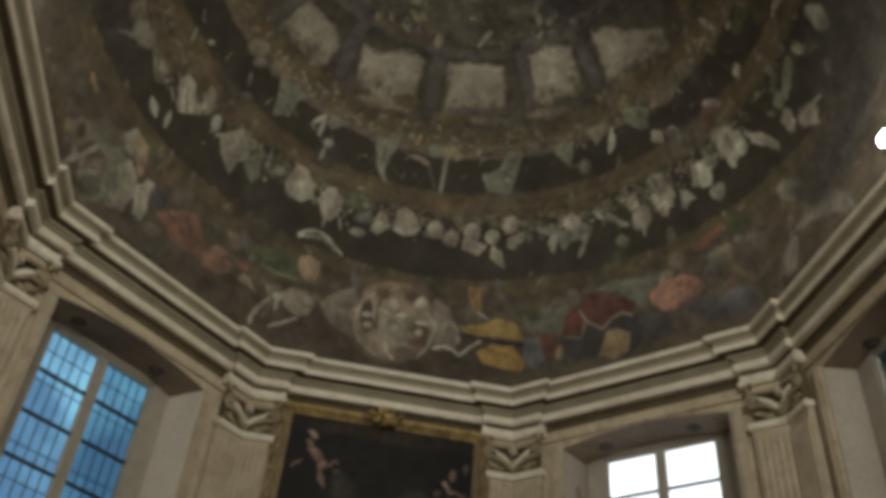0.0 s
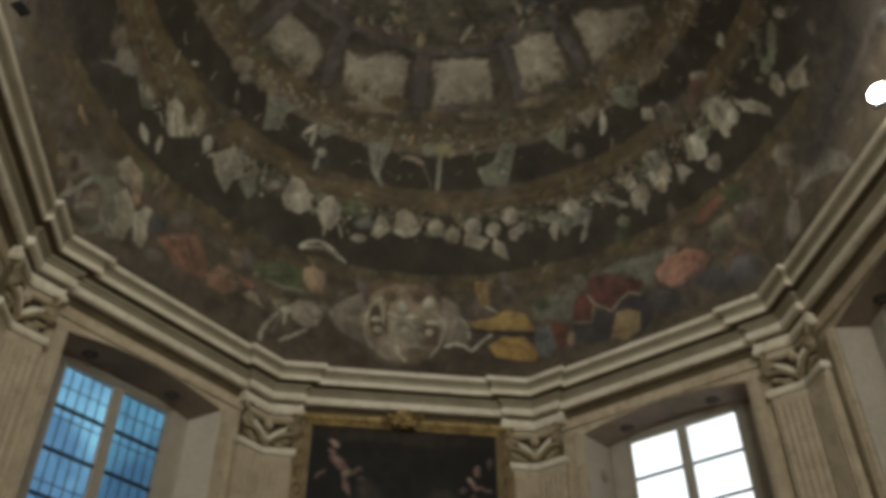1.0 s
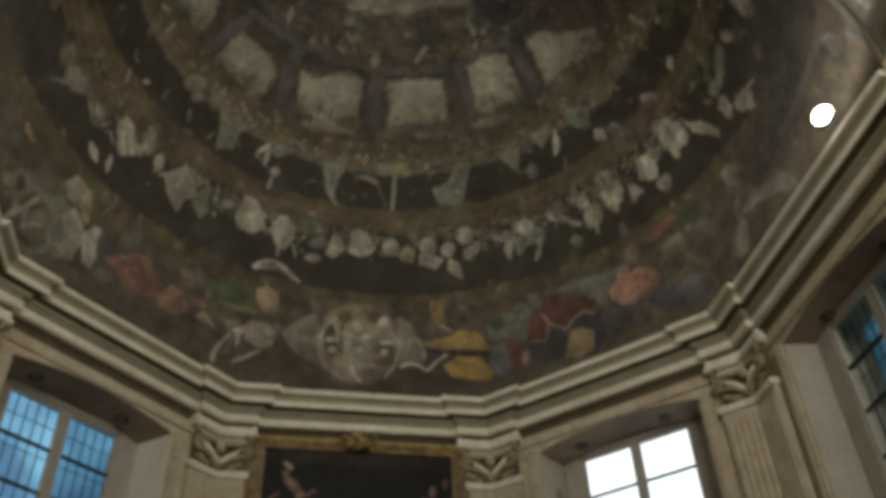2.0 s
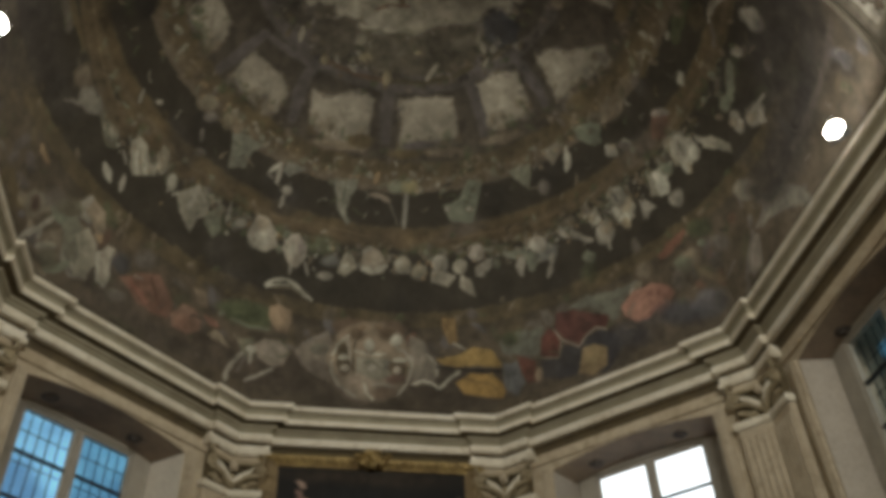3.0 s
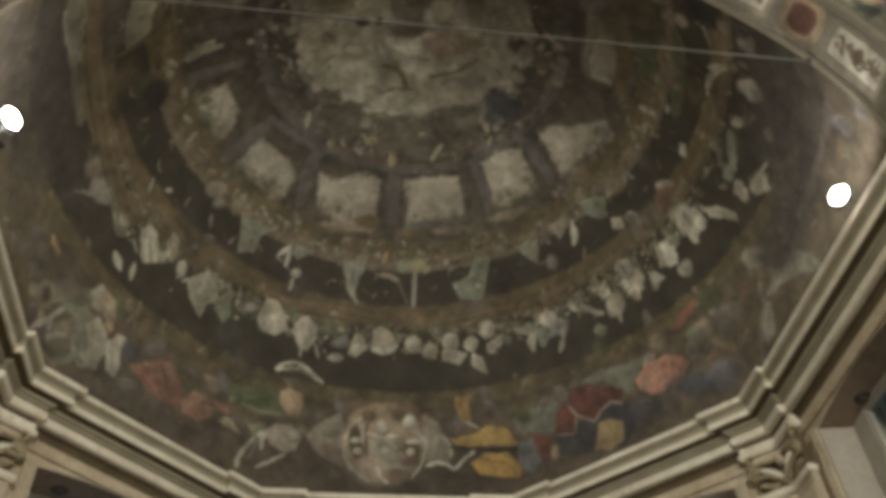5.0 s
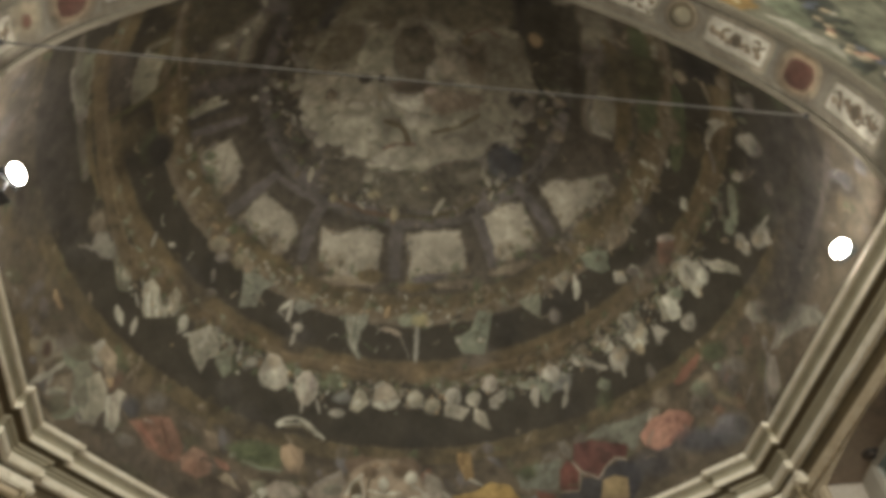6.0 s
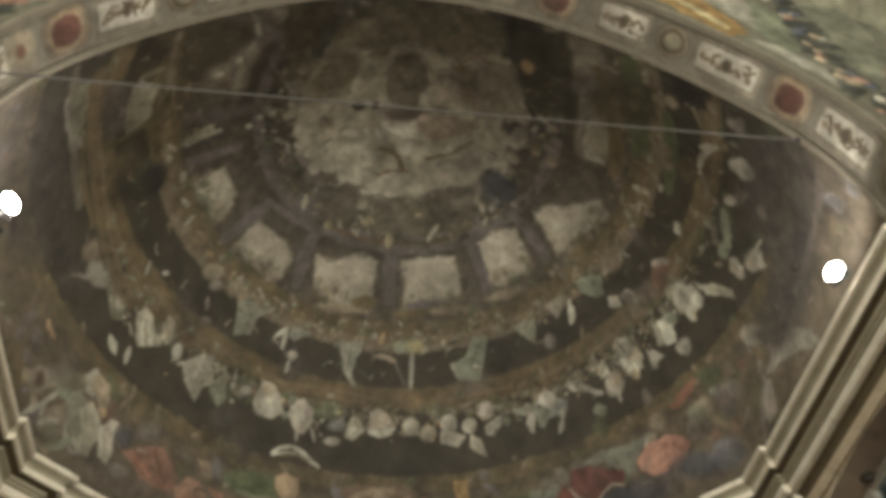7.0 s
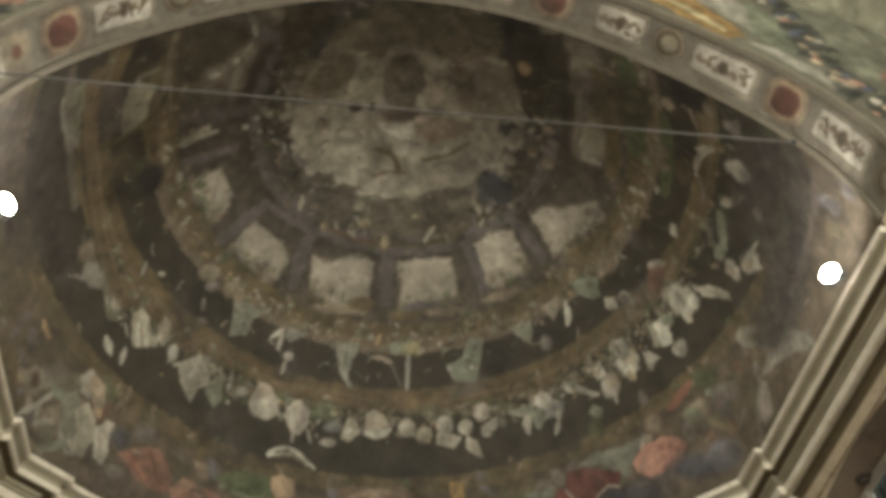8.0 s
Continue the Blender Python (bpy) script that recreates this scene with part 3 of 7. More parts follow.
    def drape(self, u, v, a, b, colour, turn=0):
        """A pale hanging shape: body, lit side, dark folds and ragged ends."""
        rng = random.Random(int(u * 31 + v * 57 + a * 11))
        bright = tuple(min(0.72, c * 1.28) for c in colour)
        tan = tuple(c * f for c, f in zip(colour, (0.78, 0.68, 0.56)))
        dull = tuple(c * 0.40 for c in colour)
        k = max(0.2, math.cos(radians(v))) if self.k.min() < 0.999 else 1.0
        r = min(a, b)
        turn += rng.uniform(-22, 22)
        a, b = a * rng.uniform(0.88, 1.05), b * rng.uniform(0.95, 1.15)
        lean = rng.choice((-1, 1))
        self.blob(u, v, 0.95 * a, 0.92 * b, colour, turn, soft=0.35, warp=0.3, vary=0.3)
        self.stroke(u + 0.3 * lean * r / k, v + 0.3 * r, u - 0.1 * lean * r / k, v - 0.95 * r, 0.42 * r, bright, 0.25 * lean * r, soft=0.6, warp=0.25, taper=0.7, vary=0.25)
        self.blob(u - 0.42 * lean * r / k, v + 0.30 * r, 0.55 * r, 0.75 * r, tan, turn + 25 * lean, soft=0.8, warp=0.35, alpha=0.75, vary=0.35)
        self.stroke(u - 0.15 * lean * r / k, v + 0.8 * r, u + 0.1 * lean * r / k, v - 0.5 * r, 0.10 * r, dull, 0.3 * r * lean, alpha=0.55, soft=0.9)
        self.stroke(u - 0.8 * r / k, v + 0.75 * r, u + 0.8 * r / k, v + 0.8 * r, 0.22 * r, dull, 0.25 * r, alpha=0.55, soft=0.9)
        for i in range(rng.choice((0, 1, 1, 2))):
            x = rng.uniform(-0.7, 0.7) * r / k
            self.stroke(u + x, v - 0.5 * r, u + x * 1.3 + 0.2 * lean * r / k, v - rng.uniform(1.2, 1.9) * r, 0.25 * r, rng.choice((colour, tan)), 0, alpha=0.85, taper=0.95, warp=0.2)

    def sky_opening(self, *points):
        """A painted opening with pale sky and dry foliage along its foot."""
        rng = random.Random(int(points[0][0] * 7 + points[0][1] * 3))
        self.patch(TINT["s"], *points, soft=0.9, warp=0.36, vary=0.1)
        um, vm = sum(q[0] for q in points) / len(points), sum(q[1] for q in points) / len(points)
        for i in range(16):
            n = rng.randrange(len(points))
            a, b, f, g = points[n - 1], points[n], rng.random(), rng.uniform(0.82, 1.06)
            x, y = um + (a[0] + (b[0] - a[0]) * f - um) * g, vm + (a[1] + (b[1] - a[1]) * f - vm) * g
            self.blob(x, y, rng.uniform(0.3, 0.8), rng.uniform(0.2, 0.55), TINT[rng.choice("nufGd")], rng.uniform(0, 180), soft=0.9, alpha=0.6)
        lo = sorted(points, key=lambda q: q[1])[:4]
        left, right = min(q[0] for q in lo), max(q[0] for q in lo)
        foot = sum(q[1] for q in lo[:2]) / 2
        for i in range(24):
            x = rng.uniform(left, right)
            self.blob(x, foot - 0.5 + 3.4 * rng.random() ** 1.6, rng.uniform(0.4, 1.2), rng.uniform(0.3, 0.9), TINT[rng.choice("nfGfd")], rng.uniform(0, 180), soft=0.9, alpha=0.65)
        for i in range(6):
            x, y = rng.uniform(left, right), foot + rng.uniform(0.2, 1.0)
            self.stroke(x, y, x + rng.uniform(-1, 1), y + rng.uniform(0.6, 1.8), 0.14, TINT[rng.choice("nG")], 0.1, alpha=0.55)

    def ring(self, v, width, colour, u0=-180, u1=180, alpha=1.0, soft=0.5, warp=0.3, vary=0.5, wave=0.0, count=0):
        y = self.v + self.wv * warp - v
        if wave:
            y = y + wave * np.sin(np.radians(self.u * count))
        m = np.clip((1 - np.abs(y) / width) / soft + 0.5, 0, 1)
        inside = (self.u >= u0) & (self.u <= u1)
        self.lay(m * alpha * inside, colour, vary)


def sheet_object(name, rows, cols, place, material, ground, paint, squeeze=True, grime=(0.075, 0.064, 0.048)):
    """A dense sheet of rows x cols points, place(i, j) -> u, v, xyz, and its painted colours."""
    u, v, p = place
    painter = Painter(u.ravel(), v.ravel(), p.reshape(-1, 3), ground, squeeze)
    painter.columns = u[0] if squeeze else None
    paint(painter)
    painter.finish(grime)
    me = bpy.data.meshes.new(name)
    n = rows * cols
    a = (np.arange(rows - 1)[:, None] * cols + np.arange(cols - 1)[None, :]).ravel()
    quads = np.stack([a, a + 1, a + cols + 1, a + cols], axis=1).astype(np.int32)
    me.vertices.add(n)
    me.vertices.foreach_set("co", p.reshape(-1).astype(np.float32))
    me.loops.add(quads.size)
    me.loops.foreach_set("vertex_index", quads.ravel())
    me.polygons.add(len(quads))
    me.polygons.foreach_set("loop_start", np.arange(0, quads.size, 4, dtype=np.int32))
    me.polygons.foreach_set("use_smooth", np.ones(len(quads), dtype=bool))
    me.update(calc_edges=True)
    layer = me.color_attributes.new("paint", "FLOAT_COLOR", "POINT")
    rgba = np.ones((n, 4), dtype=np.float32)
    rgba[:, :3] = np.clip(painter.colour, 0.004, 0.9)
    layer.data.foreach_set("color", rgba.ravel())
    me.materials.append(material)
    return new(name, me)


def dome_sheet(rows, cols, grow=0.0):
    """Points of the dome: octagonal at the springing, round above, cut off at the arch."""
    side = cols // 12
    th = np.concatenate([np.linspace(-180, -126, side, endpoint=False), np.linspace(-126, 126, cols - 2 * side), np.linspace(126, 180, side + 1)[1:]])[None, :].repeat(rows, 0)
    t = np.radians(th)
    near_wall = np.abs((th + 22.5) % 45 - 22.5)
    octagon = (WALL + 0.03) / np.cos(np.radians(near_wall))
    reach = YA + 0.03 - CY
    edge = np.where(np.cos(t) < 0, np.minimum(reach / np.minimum(np.cos(t), -1e-6) / (RD + grow), 1.0), 1.0)
    start = np.arccos(np.clip(edge, 0, 1))
    f = np.linspace(0, 1, rows)[:, None]
    ph = start + (np.pi / 2 - start) * f
    blend = np.clip(1 - np.degrees(ph) / 16, 0, 1) ** 1.5 * np.clip(1 - np.degrees(start) / 6, 0, 1)
    r = ((RD + grow) * (1 - blend) + (octagon + grow) * blend) * np.cos(ph)
    p = np.stack([r * np.sin(t), CY + r * np.cos(t), ZD + (HD + grow) * np.sin(ph)], axis=2)
    return th, np.degrees(ph), p


# ---- fresco of the dome ----
DARK = (0.041, 0.035, 0.025)
TINT = {
    "s": (0.335, 0.295, 0.222), "w": (0.31, 0.28, 0.22), "W": (0.43, 0.40, 0.31), "X": (0.64, 0.60, 0.50),
    "g": (0.19, 0.195, 0.135), "G": (0.085, 0.095, 0.050), "f": (0.20, 0.16, 0.11), "n": (0.112, 0.086, 0.046),
    "u": (0.115, 0.10, 0.09), "k": (0.026, 0.023, 0.020), "D": (0.062, 0.055, 0.047), "d": (0.15, 0.13, 0.105),
    "c": (0.235, 0.205, 0.15), "C": (0.33, 0.295, 0.225), "a": (0.11, 0.088, 0.062), "o": (0.34, 0.20, 0.075),
    "y": (0.40, 0.26, 0.085), "t": (0.34, 0.235, 0.13), "r": (0.225, 0.12, 0.083), "R": (0.18, 0.09, 0.06),
    "p": (0.34, 0.16, 0.11), "P": (0.40, 0.21, 0.15), "m": (0.115, 0.040, 0.032), "l": (0.13, 0.12, 0.115),
}


def garland(p, rng, v, spread, count, tints, size=(0.5, 1.3)):
    """Loose leaves, fruit and ribbons along a ring."""
    for _ in range(count):
        u, dv = rng.uniform(-180, 180), rng.gauss(0, spread)
        a, b = rng.uniform(*size), rng.uniform(size[0] * 0.6, size[1] * 0.6)
        p.blob(u, v + dv, a, b, TINT[rng.choice(tints)], rng.uniform(0, 180), alpha=rng.uniform(0.35, 0.85))


def paint_dome(p):
    rng = random.Random(5)
    q = p.seen_from_below()
    p.depth = 0.90
    # grounds of the zones
    p.ring(8, 10.6, (0.098, 0.077, 0.052), soft=0.45, warp=1.1)
    p.ring(66, 5.5, (0.055, 0.046, 0.034), warp=0.8)
    p.ring(54, 6, (0.075, 0.062, 0.046), warp=0.6)
    p.ring(80, 10, (0.155, 0.13, 0.095), warp=0.8)
    # mouldings of the painted galleries
    for v, w, c in ((62.8, 1.1, "u"), (47.2, 1.7, "n"), (44.6, 1.3, "f"), (35.8, 1.1, "n"), (34.2, 0.55, "f"), (33.2, 0.5, "n"), (20.2, 0.8, "n"), (18.8, 0.6, "n")):
        p.ring(v, w, TINT[c], warp=0.25, alpha=0.75)
    p.ring(34.9, 1.5, (0.13, 0.094, 0.05), warp=0.3, alpha=0.6)
    p.ring(45.8, 1.4, (0.145, 0.108, 0.062), warp=0.3, alpha=0.5)
    for i in range(140):
        p.blob(rng.uniform(-180, 180), rng.choice((10, 24, 39, 66, 72)) + rng.gauss(0, 3), rng.uniform(1.5, 5), rng.uniform(1, 3), TINT[rng.choice("kDkGun")], rng.uniform(0, 180), soft=0.9, alpha=0.5)
    garland(p, rng, 46.0, 1.5, 330, "fnGfgwn", (0.4, 1.2))
    garland(p, rng, 33.6, 0.9, 260, "nGfng", (0.4, 1.1))
    garland(p, rng, 30.5, 1.4, 170, "gGdf", (0.5, 1.2))
    garland(p, rng, 65.5, 1.8, 230, "fudGwn", (0.35, 1.2))
    garland(p, rng, 49.5, 1.3, 160, "fnGd", (0.4, 1.1))
    garland(p, rng, 19.5, 1.1, 150, "nnGf", (0.5, 1.3))
    garland(p, rng, 13.0, 3.5, 260, "GdnulR", (0.7, 2.2))
    # the side towards the arch, seen only in part
    for i in range(9):
        u = 105 + 18.5 * i
        p.blob(u, 29, 1.6, 2.4, TINT["w"], rng.uniform(-20, 20))
        p.blob(u + 8, 30, 1.1, 1.6, TINT["d"], rng.uniform(-20, 20))
    for u in (100, 130, 160, 190, 220, 250):
        p.blob(u, 55.5, 5.5, 3.6, TINT["c"], power=3.5, alpha=0.8)
        p.blob(u + 15, 56, 1.6, 6, TINT["u"], alpha=0.7)
    for i in range(26):
        p.blob(i * 14 + rng.uniform(-4, 4), 69 + rng.uniform(-0.6, 1.0), 1.7, 1.3, TINT[rng.choice("cCd")], alpha=0.8)
    # openings with sky
    p.sky_opening((-77.5, 52.4), (-75.8, 55.4), (-66.1, 55.5), (-63.5, 54.0), (-62.6, 50.6), (-68.7, 49.7), (-76.0, 49.9))
    p.sky_opening((-54.9, 56.2), (-48.4, 56.3), (-42.3, 56.7), (-36.2, 55.4), (-35.9, 50.9), (-38.9, 49.0), (-44.8, 49.4), (-53.2, 50.3), (-54.5, 53.0))
    p.sky_opening((-29.5, 57.5), (-22.4, 58.2), (-13.0, 61.0), (-7.4, 59.9), (-7.1, 54.7), (-6.9, 51.0), (-15.5, 50.4), (-25.9, 52.0))
    p.sky_opening((2.0, 60.4), (14.4, 61.3), (23.0, 60.0), (22.8, 54.1), (22.5, 52.0), (12.5, 51.9), (3.2, 51.5), (3.8, 55.3))
    p.sky_opening((32.0, 61.1), (42.0, 61.9), (50.3, 60.1), (48.0, 53.9), (44.5, 52.6), (33.0, 52.3), (31.9, 53.7))
    p.sky_opening((60.3, 60.3), (67.4, 58.6), (69.5, 56.1), (78.8, 51.8), (76.1, 49.0), (70.6, 49.9), (63.0, 51.7), (56.1, 51.2), (57.4, 55.3), (58.5, 58.2))
    p.patch(TINT["w"], (-101.9, 38.6), (-108.6, 39.7), (-105.8, 43.3), (-99.3, 43.7), (-96.4, 40.8), (-98.2, 38.2))
    p.stroke(-88.1, 49.9, -89.4, 55.9, 0.65, TINT["w"], 0.00)
    p.stroke(-108.6, 27.0, -100.0, 29.4, 1.01, TINT["w"], 0.00)
    # ribs
    p.stroke(-57.5, 49.3, -56.1, 59.7, 1.11, TINT["u"], -0.33)
    p.stroke(-30.8, 51.3, -33.8, 61.8, 1.20, TINT["u"], 0.44)
    p.stroke(-1.2, 53.0, -2.3, 64.3, 1.42, TINT["u"], 0.00)
    p.stroke(30.7, 52.2, 31.0, 63.6, 1.15, TINT["u"], -0.44)
    p.stroke(52.2, 52.3, 52.7, 62.3, 1.14, TINT["u"], -0.56)
    p.stroke(-83.3, 49.5, -81.5, 58.7, 0.91, TINT["u"], -0.33)
    q.stroke(-15.7, 24.0, -0.9, 26.8, 0.75, TINT["u"], -0.65)
    q.stroke(-0.9, 26.8, 13.6, 22.9, 0.76, TINT["u"], -0.66)
    q.stroke(13.6, 22.6, 22.0, 16.8, 0.69, TINT["u"], -0.32)
    p.stroke(-56.1, 59.7, -33.2, 61.3, 0.66, TINT["u"], 0.31)
    # fringe of the openings
    p.blob(-38.0, 48.1, 4.42, 1.01, TINT["n"], 3)
    p.blob(-15.3, 49.9, 4.93, 0.94, TINT["f"], 10)
    p.blob(-8.9, 51.8, 2.41, 1.27, TINT["n"], 10)
    p.blob(17.5, 50.6, 3.30, 0.85, TINT["f"], -4)
    p.blob(5.4, 50.5, 3.29, 0.96, TINT["n"], -0)
    p.blob(35.5, 50.3, 3.88, 0.95, TINT["f"], -8)
    p.blob(9.8, 52.2, 3.29, 0.75, TINT["u"], 1)
    p.blob(63.2, 48.8, 3.39, 1.21, TINT["n"], -14)
    # small shapes at both ends of the garlands
    p.patch(TINT["g"], (54.9, 46.0), (62.0, 43.4), (59.4, 40.5), (57.3, 42.0))
    p.stroke(51.3, 43.9, 48.7, 40.1, 0.40, TINT["W"], 0.00)
    p.drape(60.6, 38.4, 1.26, 0.85, TINT["W"], -65)
    p.blob(64.7, 37.6, 1.07, 0.73, TINT["W"], -58)
    p.blob(84.8, 37.2, 0.70, 1.12, TINT["W"], -40)
    p.patch(TINT["R"], (73.8, 38.0), (77.0, 36.0), (73.0, 33.3), (70.1, 34.8))
    p.blob(75.5, 36.9, 1.59, 0.67, TINT["w"], -38)
    p.blob(-52.8, 44.2, 1.96, 1.39, TINT["f"], 40)
    p.stroke(62.6, 43.1, 66.7, 44.3, 0.46, TINT["f"], -0.21)
    p.stroke(67.1, 42.7, 70.3, 43.5, 0.39, TINT["f"], -0.21)
    p.stroke(87.0, 44.8, 79.0, 43.2, 0.52, TINT["n"], -0.21)
    p.patch(TINT["w"], (-76.5, 24.5), (-74.5, 26.0), (-76.1, 28.6), (-74.3, 31.5), (-68.2, 29.9), (-71.3, 26.9))
    p.blob(-76.6, 29.5, 2.70, 1.79, TINT["f"], 51)
    p.drape(42.9, 30.5, 1.64, 1.59, TINT["w"], -24)
    p.stroke(42.5, 30.3, 47.3, 26.5, 0.51, TINT["w"], -0.20)
    p.drape(49.7, 29.9, 1.31, 1.17, TINT["W"], -28)
    p.drape(50.5, 26.8, 1.85, 2.33, TINT["w"], -15)
    p.stroke(50.4, 26.0, 49.9, 23.9, 0.38, TINT["w"], 0.00)
    p.drape(55.9, 31.6, 1.77, 1.37, TINT["W"], -32)
    p.drape(56.2, 28.6, 2.25, 2.38, TINT["W"], -50)
    p.patch(TINT["w"], (60.2, 28.6), (62.1, 25.7), (59.2, 25.2))
    p.patch(TINT["W"], (64.4, 30.4), (68.6, 30.5), (68.7, 28.9), (65.1, 26.4), (63.6, 27.9))
    p.drape(66.7, 24.8, 0.89, 1.20, TINT["w"], -37)
    p.drape(73.6, 31.5, 2.24, 1.90, TINT["W"], -43)
    p.drape(73.9, 29.3, 2.70, 2.25, TINT["W"], -43)
    p.stroke(77.9, 29.2, 81.7, 23.9, 0.63, TINT["w"], -0.19)
    p.blob(45.5, 24.1, 1.41, 0.97, TINT["g"], -25)
    p.stroke(-22.3, 21.7, -13.2, 21.3, 0.37, TINT["W"], 1.17)
    p.drape(51.9, 15.2, 1.29, 1.66, TINT["w"], -27)
    # inner pendants
    p.patch((0.2, 0.19, 0.15), (-26.6, 44.1), (-21.3, 44.3), (-25.1, 41.6), (-27.0, 42.1), soft=0.32, warp=0.13)
    p.patch((0.2, 0.195, 0.145), (-43.0, 43.3), (-40.1, 44.4), (-34.5, 44.5), (-36.2, 42.7), (-35.9, 39.4), (-39.5, 37.8), (-40.9, 40.4), soft=0.32, warp=0.13)
    p.blob(-53.1, 44.1, 1.81, 1.32, (0.205, 0.175, 0.12), 40, soft=0.6, warp=0.15)
    p.blob(-49.9, 42.8, 1.38, 0.82, TINT["d"], 37, soft=0.6, warp=0.15)
    p.blob(-45.9, 44.1, 0.94, 1.50, (0.2, 0.17, 0.11), 35, soft=0.5, warp=0.15)
    p.blob(-49.1, 39.4, 0.51, 1.17, TINT["d"], 36, warp=0.15)
    p.blob(-47.1, 36.9, 1.09, 0.71, TINT["d"], 34, soft=0.6, warp=0.15)
    p.stroke(-28.0, 43.2, -30.0, 41.0, 0.42, TINT["W"], warp=0.15)
    p.stroke(-27.8, 42.9, -27.3, 39.8, 0.42, TINT["w"], warp=0.15)
    p.blob(-24.2, 39.1, 0.97, 0.87, TINT["w"], 19, warp=0.15)
    p.stroke(-24.5, 38.2, -24.6, 35.9, 0.38, TINT["w"], taper=0.6, warp=0.15)
    p.patch((0.19, 0.185, 0.14), (-13.6, 43.6), (-7.7, 44.8), (-7.3, 43.1), (-9.2, 40.4), (-9.3, 38.7), (-7.5, 36.8), (-8.4, 36.1), (-11.2, 38.8), (-12.3, 41.0), soft=0.32, warp=0.13)
    p.stroke(-12.0, 43.2, -11.0, 39.5, 0.18, (0.27, 0.25, 0.19), warp=0.15)
    p.stroke(-11.0, 39.5, -8.5, 36.7, 0.18, (0.27, 0.25, 0.19), warp=0.15)
    p.stroke(-10.1, 43.8, -10.4, 40.3, 0.18, (0.11, 0.105, 0.075), warp=0.15)
    p.stroke(-3.0, 42.4, -0.8, 42.4, 0.53, (0.28, 0.225, 0.165), warp=0.15)
    p.stroke(-0.8, 42.4, 1.4, 41.7, 0.53, (0.28, 0.225, 0.165), warp=0.15)
    p.stroke(1.4, 41.5, 4.1, 37.4, 0.18, TINT["d"], warp=0.15)
    p.stroke(6.2, 43.6, 5.6, 39.8, 0.43, (0.2, 0.185, 0.145), warp=0.15)
    p.stroke(5.6, 39.8, 5.4, 36.9, 0.42, (0.2, 0.185, 0.145), warp=0.15)
    p.stroke(-1.9, 46.5, -2.7, 44.8, 0.50, TINT["t"], warp=0.15)
    p.blob(3.6, 44.3, 1.82, 1.05, TINT["g"], 0, soft=0.7, warp=0.15)
    p.blob(7.1, 44.3, 1.68, 1.26, (0.235, 0.205, 0.11), -2, soft=0.5, warp=0.15)
    p.stroke(6.2, 42.9, 5.7, 39.5, 0.36, (0.22, 0.205, 0.165), warp=0.15)
    p.stroke(5.7, 39.5, 5.4, 36.7, 0.35, (0.22, 0.205, 0.165), warp=0.15)
    p.patch((0.195, 0.2, 0.142), (22.7, 44.6), (26.8, 44.3), (24.3, 40.1), (22.3, 36.6), (16.9, 37.3), (15.5, 40.6), (19.7, 41.5), soft=0.32, warp=0.13)
    p.blob(22.0, 39.2, 0.91, 0.41, TINT["W"], -12, warp=0.15)
    p.blob(16.4, 39.8, 0.62, 0.45, TINT["w"], -8, warp=0.15)
    p.stroke(24.5, 43.6, 20.8, 40.0, 0.25, (0.13, 0.14, 0.095), warp=0.15)
    p.patch((0.205, 0.2, 0.142), (34.0, 44.4), (40.0, 42.6), (37.6, 40.0), (35.1, 42.6), soft=0.32, warp=0.13)
    p.blob(41.5, 39.1, 1.10, 1.36, TINT["d"], -25, soft=0.7, warp=0.15)
    p.patch((0.178, 0.185, 0.13), (55.4, 45.4), (60.1, 44.7), (60.0, 41.3), (57.9, 40.7), (54.7, 43.7), soft=0.32, warp=0.13)
    p.patch((0.19, 0.185, 0.13), (34.0, 44.4), (40.4, 44.0), (37.9, 39.9), (36.3, 41.9), soft=0.32, warp=0.13)
    p.patch((0.2, 0.175, 0.13), (44.4, 45.3), (50.1, 45.4), (48.7, 43.2), (45.8, 42.0), soft=0.32, warp=0.13)
    p.stroke(50.6, 42.9, 50.2, 41.4, 0.57, TINT["W"], taper=0.5, warp=0.15)
    p.stroke(50.2, 41.4, 48.4, 40.1, 0.57, TINT["W"], taper=0.5, warp=0.15)
    p.blob(60.1, 38.2, 1.03, 0.73, TINT["w"], -37, warp=0.15)
    p.blob(63.9, 37.6, 1.33, 0.83, TINT["d"], -39, warp=0.15)
    p.blob(75.3, 37.1, 1.49, 0.72, (0.26, 0.22, 0.18), -46, warp=0.15)
    p.blob(73.1, 35.3, 1.68, 1.95, (0.14, 0.085, 0.06), -44, soft=0.7, warp=0.15)
    p.blob(66.0, 43.7, 1.70, 1.53, TINT["f"], -42, soft=0.7, warp=0.15)
    p.blob(41.6, 39.1, 0.92, 1.09, TINT["d"], -25, warp=0.15)
    # railing and its hanging garland of pale bells, shells and leaves
    p.patch((0.128, 0.092, 0.051), (-26.4, 34.3), (-13.3, 35.9), (-2.0, 34.9), (3.7, 36.4), (6.8, 36.5), (6.6, 32.6), (-1.8, 32.8), (-14.6, 32.4), (-24.1, 32.0), soft=0.8, alpha=0.8)
    p.patch((0.128, 0.092, 0.051), (2.8, 36.0), (7.7, 35.6), (13.7, 34.1), (24.9, 34.9), (33.7, 33.8), (43.4, 34.1), (42.2, 32.0), (32.8, 31.6), (24.2, 32.2), (11.2, 31.7), (2.8, 33.0), soft=0.8, alpha=0.8)
    p.patch((0.128, 0.092, 0.051), (-70.1, 31.6), (-66.2, 32.9), (-56.8, 33.4), (-48.1, 33.3), (-41.4, 34.2), (-42.8, 32.0), (-48.8, 31.1), (-56.0, 31.2), (-64.8, 30.2), soft=0.8, alpha=0.8)
